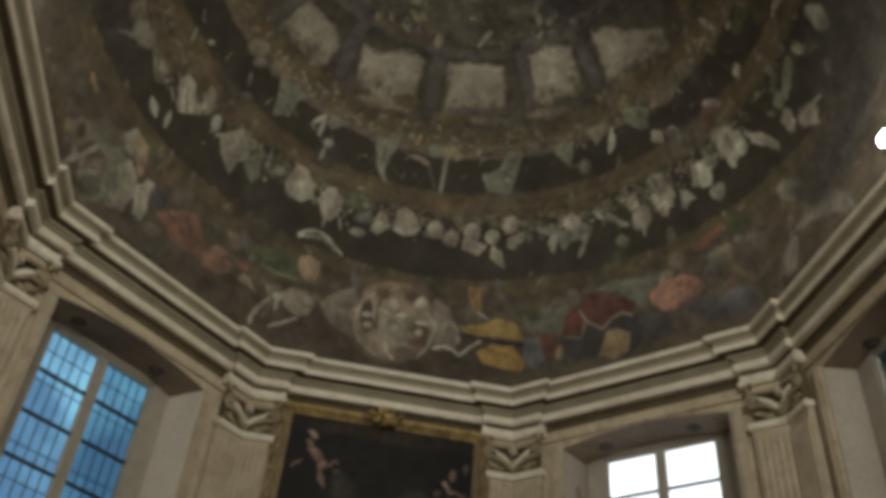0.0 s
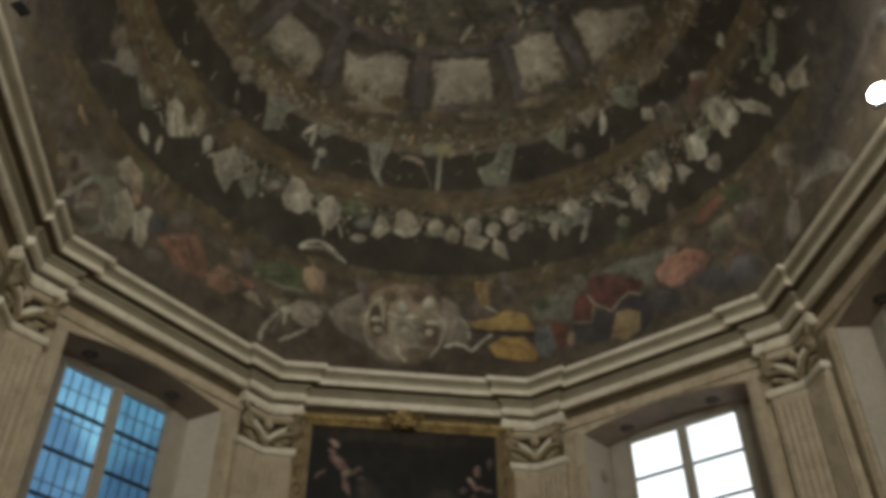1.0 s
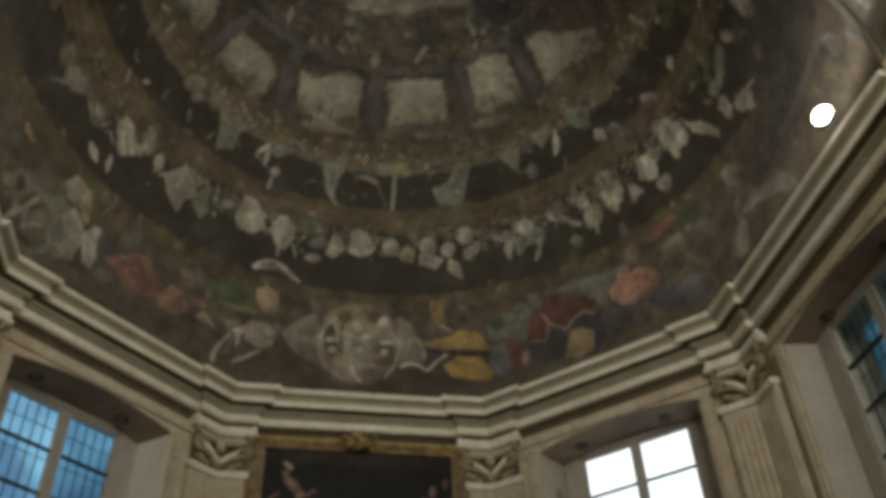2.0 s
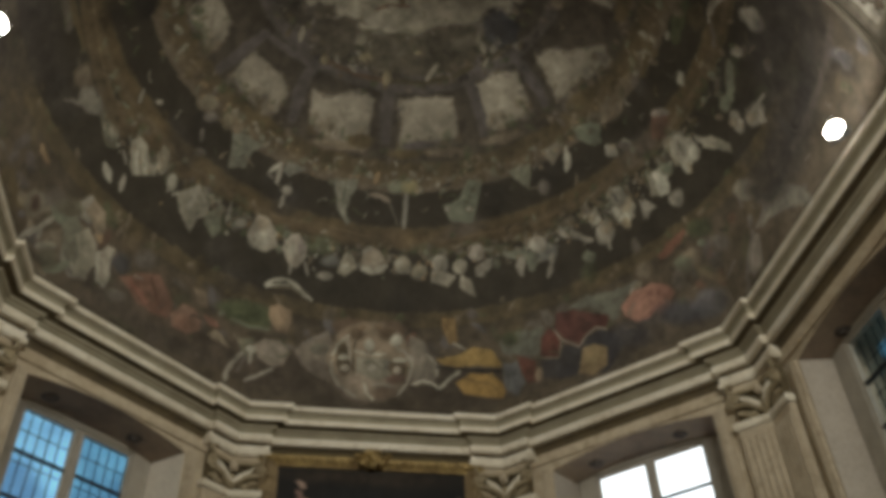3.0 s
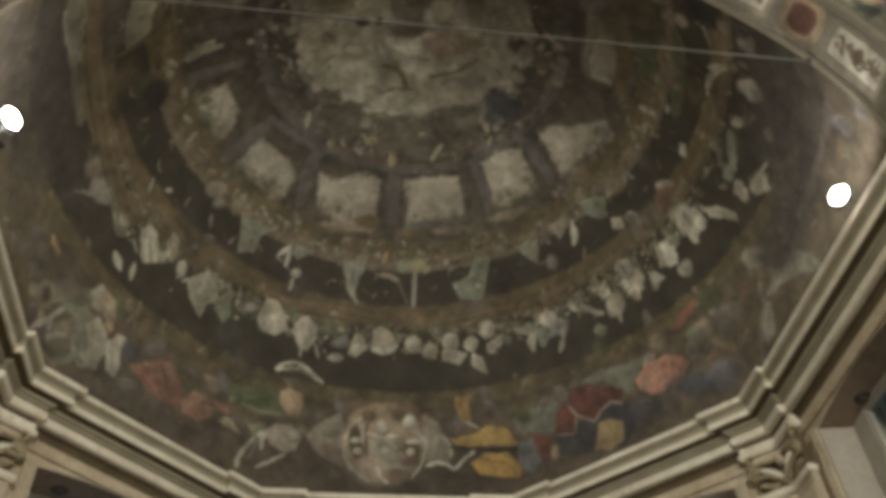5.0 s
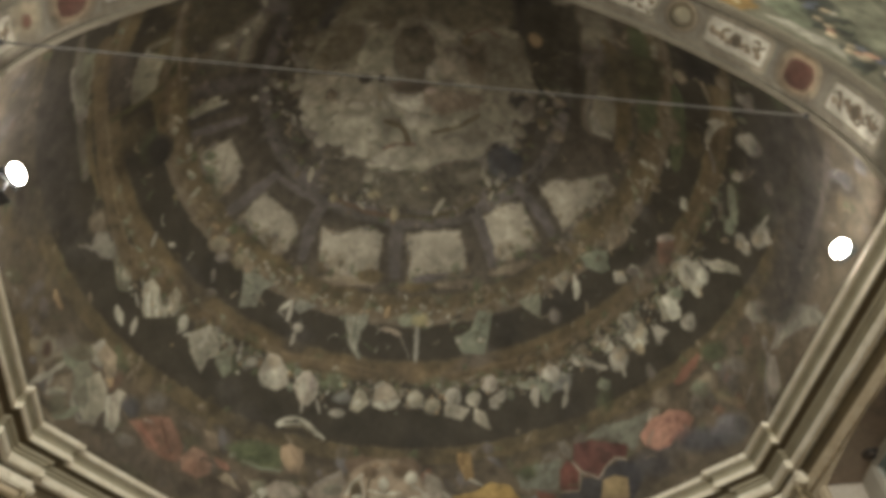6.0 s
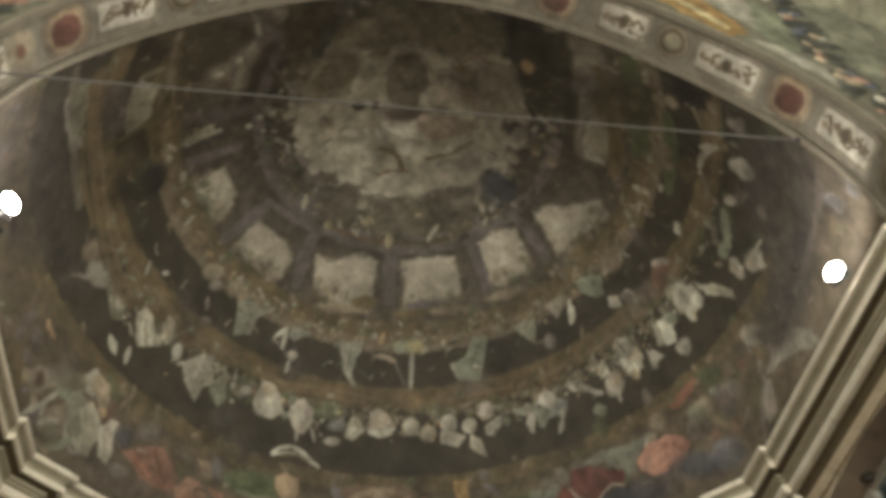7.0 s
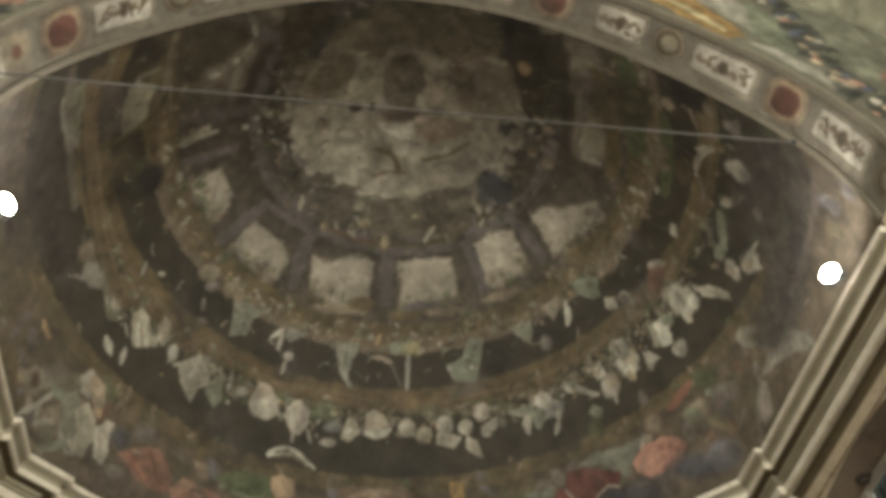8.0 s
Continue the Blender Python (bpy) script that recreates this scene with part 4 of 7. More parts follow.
    p.stroke(-26.3, 34.0, -14.1, 35.4, 0.15, (0.19, 0.145, 0.085), alpha=0.6, warp=0.15)
    p.stroke(-14.1, 35.4, -2.0, 34.6, 0.16, (0.19, 0.145, 0.085), alpha=0.6, warp=0.15)
    p.stroke(-24.7, 32.5, -13.9, 33.2, 0.15, (0.06, 0.045, 0.028), alpha=0.7, warp=0.15)
    p.stroke(-13.9, 33.2, -2.3, 33.1, 0.16, (0.06, 0.045, 0.028), alpha=0.7, warp=0.15)
    p.stroke(14.1, 33.9, 24.8, 34.5, 0.16, (0.19, 0.14, 0.08), alpha=0.6, warp=0.15)
    p.stroke(24.8, 34.5, 33.6, 33.5, 0.16, (0.19, 0.14, 0.08), alpha=0.6, warp=0.15)
    p.stroke(33.6, 33.5, 42.9, 34.0, 0.16, (0.19, 0.14, 0.08), alpha=0.6, warp=0.15)
    p.stroke(12.1, 32.1, 24.2, 32.4, 0.16, (0.06, 0.047, 0.03), alpha=0.7, warp=0.15)
    p.stroke(24.2, 32.4, 32.8, 31.7, 0.16, (0.06, 0.047, 0.03), alpha=0.7, warp=0.15)
    p.stroke(32.8, 31.7, 41.9, 32.2, 0.16, (0.06, 0.047, 0.03), alpha=0.7, warp=0.15)
    p.blob(-13.1, 31.5, 3.02, 1.67, (0.115, 0.12, 0.072), 11, soft=0.7, warp=0.15)
    p.blob(-10.5, 29.0, 1.84, 1.00, (0.14, 0.135, 0.115), 9, soft=0.6, warp=0.15)
    p.blob(27.2, 30.7, 2.51, 1.01, (0.12, 0.12, 0.075), -15, soft=0.8, warp=0.15)
    p.blob(-22.8, 32.0, 1.43, 0.99, (0.1, 0.105, 0.06), 17, soft=0.8, warp=0.15)
    p.blob(10.5, 32.8, 2.15, 1.02, (0.13, 0.12, 0.07), -4, soft=0.8, warp=0.15)
    leaf = random.Random(19)
    for i in range(420):
        u = leaf.uniform(-78, 80)
        p.blob(u, 31.3 + leaf.gauss(0, 0.9), leaf.uniform(0.35, 0.9), leaf.uniform(0.25, 0.55), TINT[leaf.choice("GgnfGdnc")], leaf.uniform(0, 180), soft=0.7, alpha=leaf.uniform(0.45, 0.8))
    p.patch((0.17, 0.16, 0.11), (-69.9, 28.7), (-68.3, 30.6), (-64.3, 29.8), (-62.1, 27.2), (-64.2, 25.9), soft=0.32, warp=0.13)
    p.blob(-68.6, 29.5, 1.41, 1.19, (0.22, 0.2, 0.145), 46, soft=0.5, warp=0.15)
    p.blob(-64.7, 28.7, 1.29, 1.07, (0.26, 0.235, 0.175), 43, soft=0.5, warp=0.15)
    p.stroke(-61.1, 27.9, -58.4, 26.7, 0.33, TINT["w"], taper=0.8, warp=0.15)
    p.patch((0.32, 0.29, 0.215), (-60.8, 30.1), (-59.7, 31.7), (-57.6, 31.6), (-55.1, 29.9), (-53.0, 30.0), (-52.5, 28.8), (-56.5, 26.2), (-58.3, 27.3), soft=0.32, warp=0.13)
    p.stroke(-58.7, 29.7, -56.0, 27.0, 0.37, TINT["W"], warp=0.15)
    p.stroke(-56.8, 29.9, -54.4, 27.9, 0.33, TINT["W"], warp=0.15)
    p.stroke(-58.4, 30.3, -55.3, 27.5, 0.17, (0.2, 0.17, 0.12), warp=0.15)
    p.patch((0.26, 0.225, 0.16), (-55.0, 31.8), (-54.7, 33.7), (-52.5, 33.4), (-51.5, 31.7), (-51.8, 29.2), (-53.6, 30.4), soft=0.32, warp=0.13)
    p.stroke(-62.3, 24.0, -59.5, 22.7, 0.76, TINT["W"], taper=0.6, warp=0.15)
    p.stroke(-57.7, 25.2, -56.8, 22.7, 0.59, TINT["w"], taper=0.7, warp=0.15)
    p.stroke(-66.4, 36.8, -65.3, 35.1, 0.44, TINT["w"], warp=0.15)
    p.blob(-61.8, 37.9, 0.66, 0.44, TINT["w"], 44, warp=0.15)
    p.blob(-48.7, 29.8, 0.97, 1.42, TINT["W"], 33, warp=0.15)
    p.patch((0.33, 0.3, 0.225), (-46.6, 29.0), (-43.4, 32.6), (-39.4, 30.4), (-38.8, 28.4), (-40.4, 27.4), (-40.5, 24.5), (-44.4, 26.6), soft=0.32, warp=0.13)
    p.stroke(-43.6, 31.7, -42.9, 28.0, 0.48, TINT["W"], warp=0.15)
    p.patch(TINT["g"], (-39.2, 29.0), (-36.9, 31.5), (-34.9, 27.3), (-35.9, 25.8), (-38.6, 27.2), soft=0.32, warp=0.13)
    p.stroke(-35.3, 33.0, -34.4, 29.3, 0.41, TINT["w"], taper=0.8, warp=0.15)
    p.blob(-31.5, 30.3, 1.15, 0.78, TINT["w"], 22, warp=0.15)
    p.patch((0.345, 0.305, 0.235), (-29.5, 30.0), (-28.6, 33.1), (-26.3, 33.3), (-23.9, 31.7), (-22.3, 29.0), (-24.5, 27.4), (-27.0, 27.3), (-29.3, 28.7), soft=0.32, warp=0.13)
    p.blob(-26.5, 28.8, 1.84, 1.36, TINT["W"], 19, alpha=0.75, soft=0.7, warp=0.15)
    p.blob(-27.1, 32.0, 1.36, 1.11, (0.27, 0.22, 0.15), 20, soft=0.8, alpha=0.8, warp=0.15)
    p.patch((0.345, 0.3, 0.232), (-21.5, 28.9), (-20.1, 32.0), (-18.6, 32.5), (-16.2, 30.7), (-16.0, 28.4), (-17.3, 26.4), (-18.9, 26.4), soft=0.32, warp=0.13)
    p.blob(-17.3, 30.2, 0.78, 1.39, (0.26, 0.22, 0.185), 13, soft=0.8, warp=0.15)
    p.stroke(-18.5, 26.9, -18.6, 24.9, 0.37, TINT["w"], taper=0.7, warp=0.15)
    p.stroke(-16.0, 27.9, -14.7, 25.6, 0.34, TINT["w"], taper=0.7, warp=0.15)
    p.blob(-19.4, 29.1, 0.92, 1.18, TINT["W"], 14, soft=0.7, alpha=0.7, warp=0.15)
    p.patch((0.32, 0.285, 0.205), (-8.5, 28.9), (-7.2, 31.5), (-5.3, 30.2), (-4.7, 28.6), (-7.0, 26.8), (-8.7, 27.2), soft=0.32, warp=0.13)
    p.blob(-7.0, 28.4, 0.92, 0.80, TINT["W"], 7, soft=0.7, alpha=0.7, warp=0.15)
    p.patch((0.285, 0.24, 0.175), (-3.7, 32.1), (-2.1, 32.9), (-0.1, 32.3), (2.1, 29.6), (1.4, 28.2), (-1.5, 27.6), (-3.8, 28.3), (-3.7, 30.4), soft=0.32, warp=0.13)
    p.stroke(-3.5, 31.7, -1.7, 32.7, 0.26, TINT["W"], warp=0.15)
    p.stroke(-3.4, 28.6, -0.9, 28.3, 0.55, TINT["W"], warp=0.15)
    p.stroke(-0.9, 28.3, 1.7, 29.4, 0.55, TINT["W"], warp=0.15)
    p.blob(-11.2, 26.2, 1.47, 0.72, TINT["w"], 9, warp=0.15)
    p.blob(5.3, 29.8, 1.67, 1.75, (0.32, 0.285, 0.208), -1, soft=0.3, warp=0.15)
    p.blob(4.5, 29.6, 0.64, 1.01, TINT["W"], -1, soft=0.7, alpha=0.7, warp=0.15)
    p.blob(8.9, 28.5, 1.49, 1.55, (0.25, 0.222, 0.158), -3, soft=0.4, warp=0.15)
    p.blob(13.7, 29.8, 1.64, 1.65, (0.365, 0.33, 0.26), -6, soft=0.3, warp=0.15)
    p.stroke(14.6, 30.4, 13.8, 28.4, 0.21, (0.22, 0.19, 0.14), warp=0.15)
    p.patch((0.295, 0.265, 0.2), (11.8, 28.6), (14.6, 28.3), (16.9, 27.1), (15.0, 25.5), (11.5, 26.6), soft=0.32, warp=0.13)
    p.blob(18.1, 28.9, 1.39, 1.38, (0.34, 0.305, 0.23), -9, soft=0.3, warp=0.15)
    p.patch((0.315, 0.28, 0.21), (18.1, 27.4), (19.9, 26.3), (20.7, 23.0), (19.4, 23.6), (17.4, 25.3), soft=0.32, warp=0.13)
    p.blob(21.9, 31.1, 1.65, 1.65, (0.295, 0.255, 0.2), -12, soft=0.3, warp=0.15)
    p.patch((0.32, 0.285, 0.225), (21.5, 28.7), (25.2, 29.7), (25.0, 28.1), (22.7, 26.4), (21.2, 27.1), soft=0.32, warp=0.13)
    p.stroke(21.6, 26.8, 24.6, 28.2, 0.24, TINT["W"], warp=0.15)
    p.blob(13.4, 30.3, 0.64, 0.74, TINT["W"], -6, soft=0.7, alpha=0.7, warp=0.15)
    p.patch((0.2, 0.2, 0.145), (27.8, 30.2), (31.2, 29.8), (34.7, 28.7), (35.3, 26.8), (33.4, 25.2), (32.4, 25.8), (32.6, 27.6), (28.4, 29.0), soft=0.32, warp=0.13)
    p.patch(TINT["w"], (31.5, 28.8), (32.3, 27.7), (31.0, 24.8), (30.3, 25.4), (30.2, 27.2), soft=0.32, warp=0.13)
    p.patch((0.2, 0.19, 0.16), (35.4, 30.3), (39.9, 28.4), (38.7, 26.0), (35.2, 26.8), soft=0.6)
    p.blob(35.9, 29.7, 1.66, 1.43, (0.37, 0.335, 0.265), -20, soft=0.35, warp=0.15)
    p.stroke(38.1, 27.2, 37.5, 25.4, 0.55, TINT["w"], taper=0.6, warp=0.15)
    p.stroke(37.5, 25.4, 36.1, 23.5, 0.55, TINT["w"], taper=0.6, warp=0.15)
    p.blob(56.3, 30.8, 1.47, 1.23, TINT["w"], -33, warp=0.15)
    p.patch((0.27, 0.245, 0.18), (64.4, 30.7), (68.3, 30.4), (65.6, 26.7), (62.8, 27.3), soft=0.32, warp=0.13)
    for i in range(230):
        u = leaf.uniform(-72, 78)
        p.blob(u, 29.6 + leaf.gauss(0, 1.3), leaf.uniform(0.18, 0.5), leaf.uniform(0.15, 0.35), TINT[leaf.choice("wWcgftC")], leaf.uniform(0, 180), soft=0.7, alpha=leaf.uniform(0.45, 0.85))
    for i in range(150):
        u = leaf.uniform(-60, 70)
        p.blob(u, 45.2 + leaf.gauss(0, 1.1), leaf.uniform(0.2, 0.6), leaf.uniform(0.15, 0.4), TINT[leaf.choice("fwtgnc")], leaf.uniform(0, 180), soft=0.7, alpha=leaf.uniform(0.4, 0.8))
    # towards the arch, above the floodlight
    p.drape(79.5, 17.3, 1.84, 1.29, TINT["w"], -42)
    p.patch(TINT["d"], (83.0, 13.7), (90.6, 8.2), (87.5, 7.3), (80.3, 10.5), (77.3, 10.8))
    p.stroke(76.9, 11.2, 70.4, 4.6, 0.48, TINT["d"], 0.00)
    p.stroke(94.3, 30.8, 88.8, 28.0, 0.89, TINT["g"], 0.00)
    p.drape(97.1, 30.2, 1.39, 0.86, TINT["w"], -57)
    p.drape(90.4, 22.8, 1.70, 2.26, TINT["w"], -86)
    p.drape(86.6, 24.8, 1.19, 1.73, TINT["w"], -34)
    p.blob(87.3, 28.3, 1.15, 1.30, TINT["g"], -50)
    p.stroke(94.6, 22.9, 90.3, 23.7, 0.38, TINT["w"], 0.00)
    p.drape(99.3, 24.3, 0.95, 0.92, TINT["w"], -56)
    # drapery and vines nearer the arch
    q.patch(TINT["k"], (14.2, -22.5), (22.3, -23.2), (22.1, -12.5), (17.6, -9.6))
    p.stroke(123.2, 55.0, 96.0, 58.3, 0.53, TINT["d"], -0.59)
    p.stroke(95.5, 57.5, 89.7, 53.7, 0.46, TINT["w"], -0.70)
    q.drape(18.7, -14.4, 0.83, 1.89, TINT["w"], -32)
    p.stroke(99.2, 36.7, 106.6, 34.2, 0.39, TINT["w"], 0.90)
    p.stroke(99.6, 36.2, 95.5, 34.3, 0.39, TINT["d"], 0.00)
    p.blob(118.3, 38.0, 2.83, 3.26, TINT["k"], -98)
    p.stroke(123.8, 48.1, 97.9, 47.9, 1.97, TINT["G"], 0.00)
    p.stroke(120.3, 54.1, 88.3, 51.3, 1.46, TINT["n"], 0.00)
    p.stroke(109.7, 43.0, 91.5, 41.3, 1.30, TINT["G"], 0.00)
    p.stroke(-129.6, 52.8, -123.0, 57.7, 0.53, TINT["d"], 0.52)
    p.stroke(-123.0, 57.7, -101.9, 56.4, 0.52, TINT["d"], -0.45)
    p.stroke(-114.2, 43.6, -81.7, 45.0, 1.02, TINT["n"], -0.81)
    p.stroke(-105.4, 32.3, -78.7, 31.4, 0.62, TINT["n"], -1.03)
    p.stroke(-120.1, 43.4, -103.7, 46.2, 0.58, TINT["f"], 0.00)
    p.blob(-83.1, 43.1, 2.39, 3.00, TINT["k"], 62)
    p.blob(-117.1, 18.4, 2.13, 1.32, TINT["f"], 68)
    # heaven in the middle
    q.blob(17.5, -17.8, 3.94, 8.65, TINT["k"], -20)
    q.blob(-17.5, -14.9, 6.02, 5.99, TINT["D"], -46)
    q.patch(TINT["c"], (-20.7, 3.0), (-19.0, -6.7), (-13.7, -14.7), (-5.4, -19.2), (3.9, -20.4), (12.1, -17.9), (16.7, -11.8), (20.2, -4.3), (18.5, 3.5), (16.9, 9.9), (9.8, 13.7), (3.5, 15.8), (-7.3, 17.1), (-13.4, 13.1), (-17.8, 10.1))
    q.patch(TINT["C"], (-16.4, 7.4), (-10.2, 5.9), (-2.7, 7.9), (5.2, 11.1), (15.6, 8.5), (17.1, 4.5), (18.8, 2.2), (18.4, 5.9), (16.0, 11.2), (8.7, 13.7), (-0.7, 16.8), (-9.5, 16.6), (-14.5, 12.5))
    q.blob(-1.4, -7.3, 3.38, 4.75, TINT["a"], -6)
    q.blob(12.0, -6.7, 4.45, 4.50, TINT["a"], -14)
    q.blob(-13.2, -8.7, 4.09, 3.49, TINT["a"], -47)
    q.blob(-7.4, -4.5, 3.06, 5.58, TINT["C"], 10)
    q.blob(4.8, -7.6, 2.00, 4.75, TINT["C"], -10)
    q.blob(-0.2, 6.6, 6.29, 2.28, TINT["c"], -6)
    q.patch(TINT["w"], (-5.1, 1.8), (1.1, 1.9), (1.1, 4.0), (-1.6, 4.1))
    q.drape(2.3, 1.1, 2.07, 0.92, TINT["W"], -19)
    q.drape(-2.1, 3.0, 3.11, 1.03, TINT["W"], 1)
    q.drape(-6.1, 4.7, 2.73, 1.59, TINT["w"], 9)
    q.blob(-2.4, -0.1, 3.08, 1.04, TINT["u"], 4)
    q.blob(-10.3, 4.8, 3.11, 1.60, TINT["f"], 0)
    q.blob(0.6, 8.8, 3.82, 2.04, TINT["C"], 5)
    q.stroke(4.3, 8.3, 11.8, 5.3, 0.48, TINT["u"], -0.34)
    q.drape(-7.7, 4.7, 1.04, 1.14, TINT["w"], -1)
    q.blob(6.4, 4.0, 3.13, 2.52, TINT["f"], -10)
    q.drape(7.9, 7.2, 1.48, 1.37, TINT["w"], -10)
    q.blob(-4.7, 15.4, 2.81, 1.34, TINT["C"], -2)
    q.blob(-16.9, -4.1, 1.41, 2.35, TINT["f"], 4)
    q.blob(-15.0, 3.5, 1.45, 2.29, TINT["f"], 3)
    q.blob(-11.8, 13.2, 1.07, 0.78, TINT["w"], 1)
    q.drape(-5.8, 15.2, 1.51, 0.89, TINT["w"], -2)
    q.stroke(11.8, -4.8, 16.6, -4.3, 0.47, TINT["f"], 0.36)
    q.blob(17.1, 11.0, 2.39, 2.48, TINT["k"], -15)
    q.blob(18.8, -0.8, 1.88, 2.32, TINT["k"], -18)
    # ground of the lowest band
    p.patch((0.082, 0.064, 0.046), (-58.9, 2.7), (-42.5, 5.3), (-27.5, 5.4), (-15.0, 4.6), (-0.8, 6.5), (13.5, 4.8), (28.9, 4.1), (43.8, 4.9), (56.0, 4.8), (49.0, 11.2), (24.3, 9.2), (-1.1, 13.8), (-28.6, 10.1), (-49.3, 10.8))
    # painted forms of the lowest band
    p.stroke(-74.0, 17.2, -71.4, 16.5, 0.53, TINT["t"], -0.21)
    p.stroke(-75.6, 10.5, -70.5, 9.4, 0.88, TINT["n"], -0.53)
    p.stroke(-71.7, 9.9, -67.1, 8.8, 0.89, TINT["f"], 0.63)
    p.stroke(-68.4, 9.6, -65.8, 13.8, 0.59, TINT["f"], -0.33)
    p.patch(TINT["f"], (-65.8, 8.1), (-62.7, 11.2), (-60.0, 8.4), (-61.7, 5.7), (-63.9, 6.2))
    p.stroke(-65.4, 12.9, -61.2, 13.4, 0.95, TINT["g"], -0.46)
    p.patch(TINT["w"], (-62.3, 16.8), (-60.7, 18.7), (-58.0, 17.2), (-58.8, 15.0), (-60.6, 14.9))
    p.stroke(-58.9, 16.5, -55.4, 14.2, 0.72, TINT["t"], 0.44)
    p.stroke(-60.2, 14.0, -56.7, 13.8, 0.60, TINT["f"], -0.29)
    p.patch(TINT["w"], (-61.0, 10.8), (-58.4, 13.4), (-55.6, 11.4), (-54.9, 7.3), (-57.7, 6.0), (-60.4, 7.6))
    p.stroke(-58.3, 11.1, -55.4, 7.8, 0.42, TINT["W"], 0.45)
    p.stroke(-60.1, 9.8, -57.8, 6.9, 0.36, TINT["d"], -0.34)
    p.patch(TINT["W"], (-55.3, 12.3), (-53.8, 13.2), (-51.6, 10.4), (-51.5, 7.8), (-53.2, 8.4))
    p.stroke(-61.7, 4.7, -58.9, 7.7, 0.71, TINT["g"], -0.32)
    p.stroke(-66.6, 5.0, -61.4, 4.0, 0.59, TINT["f"], 0.00)
    p.stroke(-71.1, 5.3, -67.0, 5.7, 0.59, TINT["n"], 0.00)
    p.stroke(-53.6, 14.3, -50.0, 13.5, 0.49, TINT["f"], 0.00)
    p.stroke(-67.4, 6.3, -65.6, 9.8, 0.47, TINT["w"], 0.00)
    p.blob(-49.7, 7.7, 1.30, 1.05, TINT["g"], 30)
    p.stroke(-53.2, 16.7, -52.2, 19.5, 0.49, TINT["f"], 0.00)
    p.blob(64.7, 14.7, 2.02, 1.28, TINT["f"], -33)
    p.blob(68.1, 17.9, 2.48, 1.45, TINT["G"], -35)
    p.stroke(59.2, 17.9, 64.7, 19.1, 0.76, TINT["R"], 0.00)
    p.blob(63.8, 6.7, 3.04, 2.24, TINT["l"], -5)
    # red drapery
    p.patch((0.072, 0.058, 0.044), (-53.2, 6.6), (-49.2, 9.0), (-43.3, 7.5), (-36.2, 7.0), (-29.1, 7.9), (-26.9, 5.7), (-32.2, 4.1), (-52.3, 3.8), soft=1.2, alpha=0.7)
    p.patch((0.195, 0.108, 0.074), (-49.8, 11.2), (-46.3, 13.8), (-42.8, 15.5), (-40.4, 13.9), (-38.6, 12.2), (-38.9, 9.4), (-41.6, 8.8), (-44.9, 8.8), (-47.7, 10.7), soft=0.35, warp=0.2)
    p.stroke(-47.7, 11.8, -43.6, 9.9, 0.40, (0.27, 0.13, 0.09), warp=0.15)
    p.stroke(-44.0, 14.3, -40.7, 10.0, 0.29, (0.12, 0.06, 0.04), warp=0.15)
    p.patch((0.235, 0.142, 0.098), (-38.8, 10.2), (-37.1, 12.9), (-34.3, 13.1), (-32.6, 11.6), (-32.5, 9.9), (-34.9, 8.3), (-37.8, 8.4), soft=0.3, warp=0.2)
    p.blob(-36.2, 10.0, 1.56, 1.19, (0.3, 0.17, 0.115), 25, alpha=0.7, soft=0.8, warp=0.15)
    p.patch((0.2, 0.15, 0.1), (-35.9, 16.3), (-33.5, 16.8), (-32.2, 14.3), (-33.6, 13.4), warp=0.15)
    p.stroke(-32.1, 12.5, -29.8, 11.9, 0.61, (0.24, 0.13, 0.09), warp=0.15)
    p.patch((0.31, 0.25, 0.17), (-31.3, 9.9), (-29.7, 11.3), (-28.3, 10.7), (-26.3, 9.3), (-29.2, 9.5), soft=0.3, warp=0.1)
    p.patch(TINT["G"], (-31.4, 15.4), (-25.7, 18.2), (-20.7, 17.9), (-19.8, 14.1), (-24.4, 13.5), (-28.4, 13.6), soft=1.0)
    p.stroke(-27.3, 14.0, -23.6, 13.8, 0.39, TINT["g"], alpha=0.6, warp=0.15)
    p.stroke(-23.6, 13.8, -20.2, 14.2, 0.39, TINT["g"], alpha=0.6, warp=0.15)
    p.blob(-29.4, 14.2, 0.83, 0.55, TINT["g"], 21, alpha=0.7, warp=0.15)
    p.patch((0.3, 0.215, 0.135), (-20.9, 18.1), (-19.4, 19.2), (-16.6, 18.6), (-16.2, 16.5), (-16.7, 14.3), (-18.7, 14.4), (-20.5, 16.1), soft=0.35, warp=0.15)
    p.patch((0.15, 0.14, 0.095), (-25.2, 10.8), (-22.4, 12.1), (-21.5, 8.8), (-23.8, 8.9), soft=0.6)
    # pale rounded form with thin limbs
    p.patch((0.3, 0.25, 0.19), (-22.2, 11.1), (-20.6, 12.5), (-17.6, 12.9), (-15.6, 11.1), (-16.5, 8.8), (-18.5, 8.1), (-20.9, 9.3), soft=0.3, warp=0.12)
    p.blob(-18.3, 10.9, 1.80, 1.39, (0.37, 0.32, 0.25), 12, alpha=0.6, soft=0.8, warp=0.15)
    p.blob(-22.5, 10.3, 0.91, 0.59, TINT["W"], 13, warp=0.15)
    p.stroke(-22.4, 10.0, -22.1, 7.8, 0.34, TINT["w"], taper=0.9, warp=0.15)
    p.stroke(-23.9, 9.2, -25.4, 7.3, 0.45, TINT["w"], warp=0.15)
    p.stroke(-25.4, 7.3, -26.0, 5.5, 0.46, TINT["w"], warp=0.15)
    p.stroke(-26.0, 5.5, -25.9, 4.2, 0.46, TINT["w"], warp=0.15)
    p.stroke(-23.1, 9.1, -24.1, 6.3, 0.31, TINT["d"], warp=0.15)
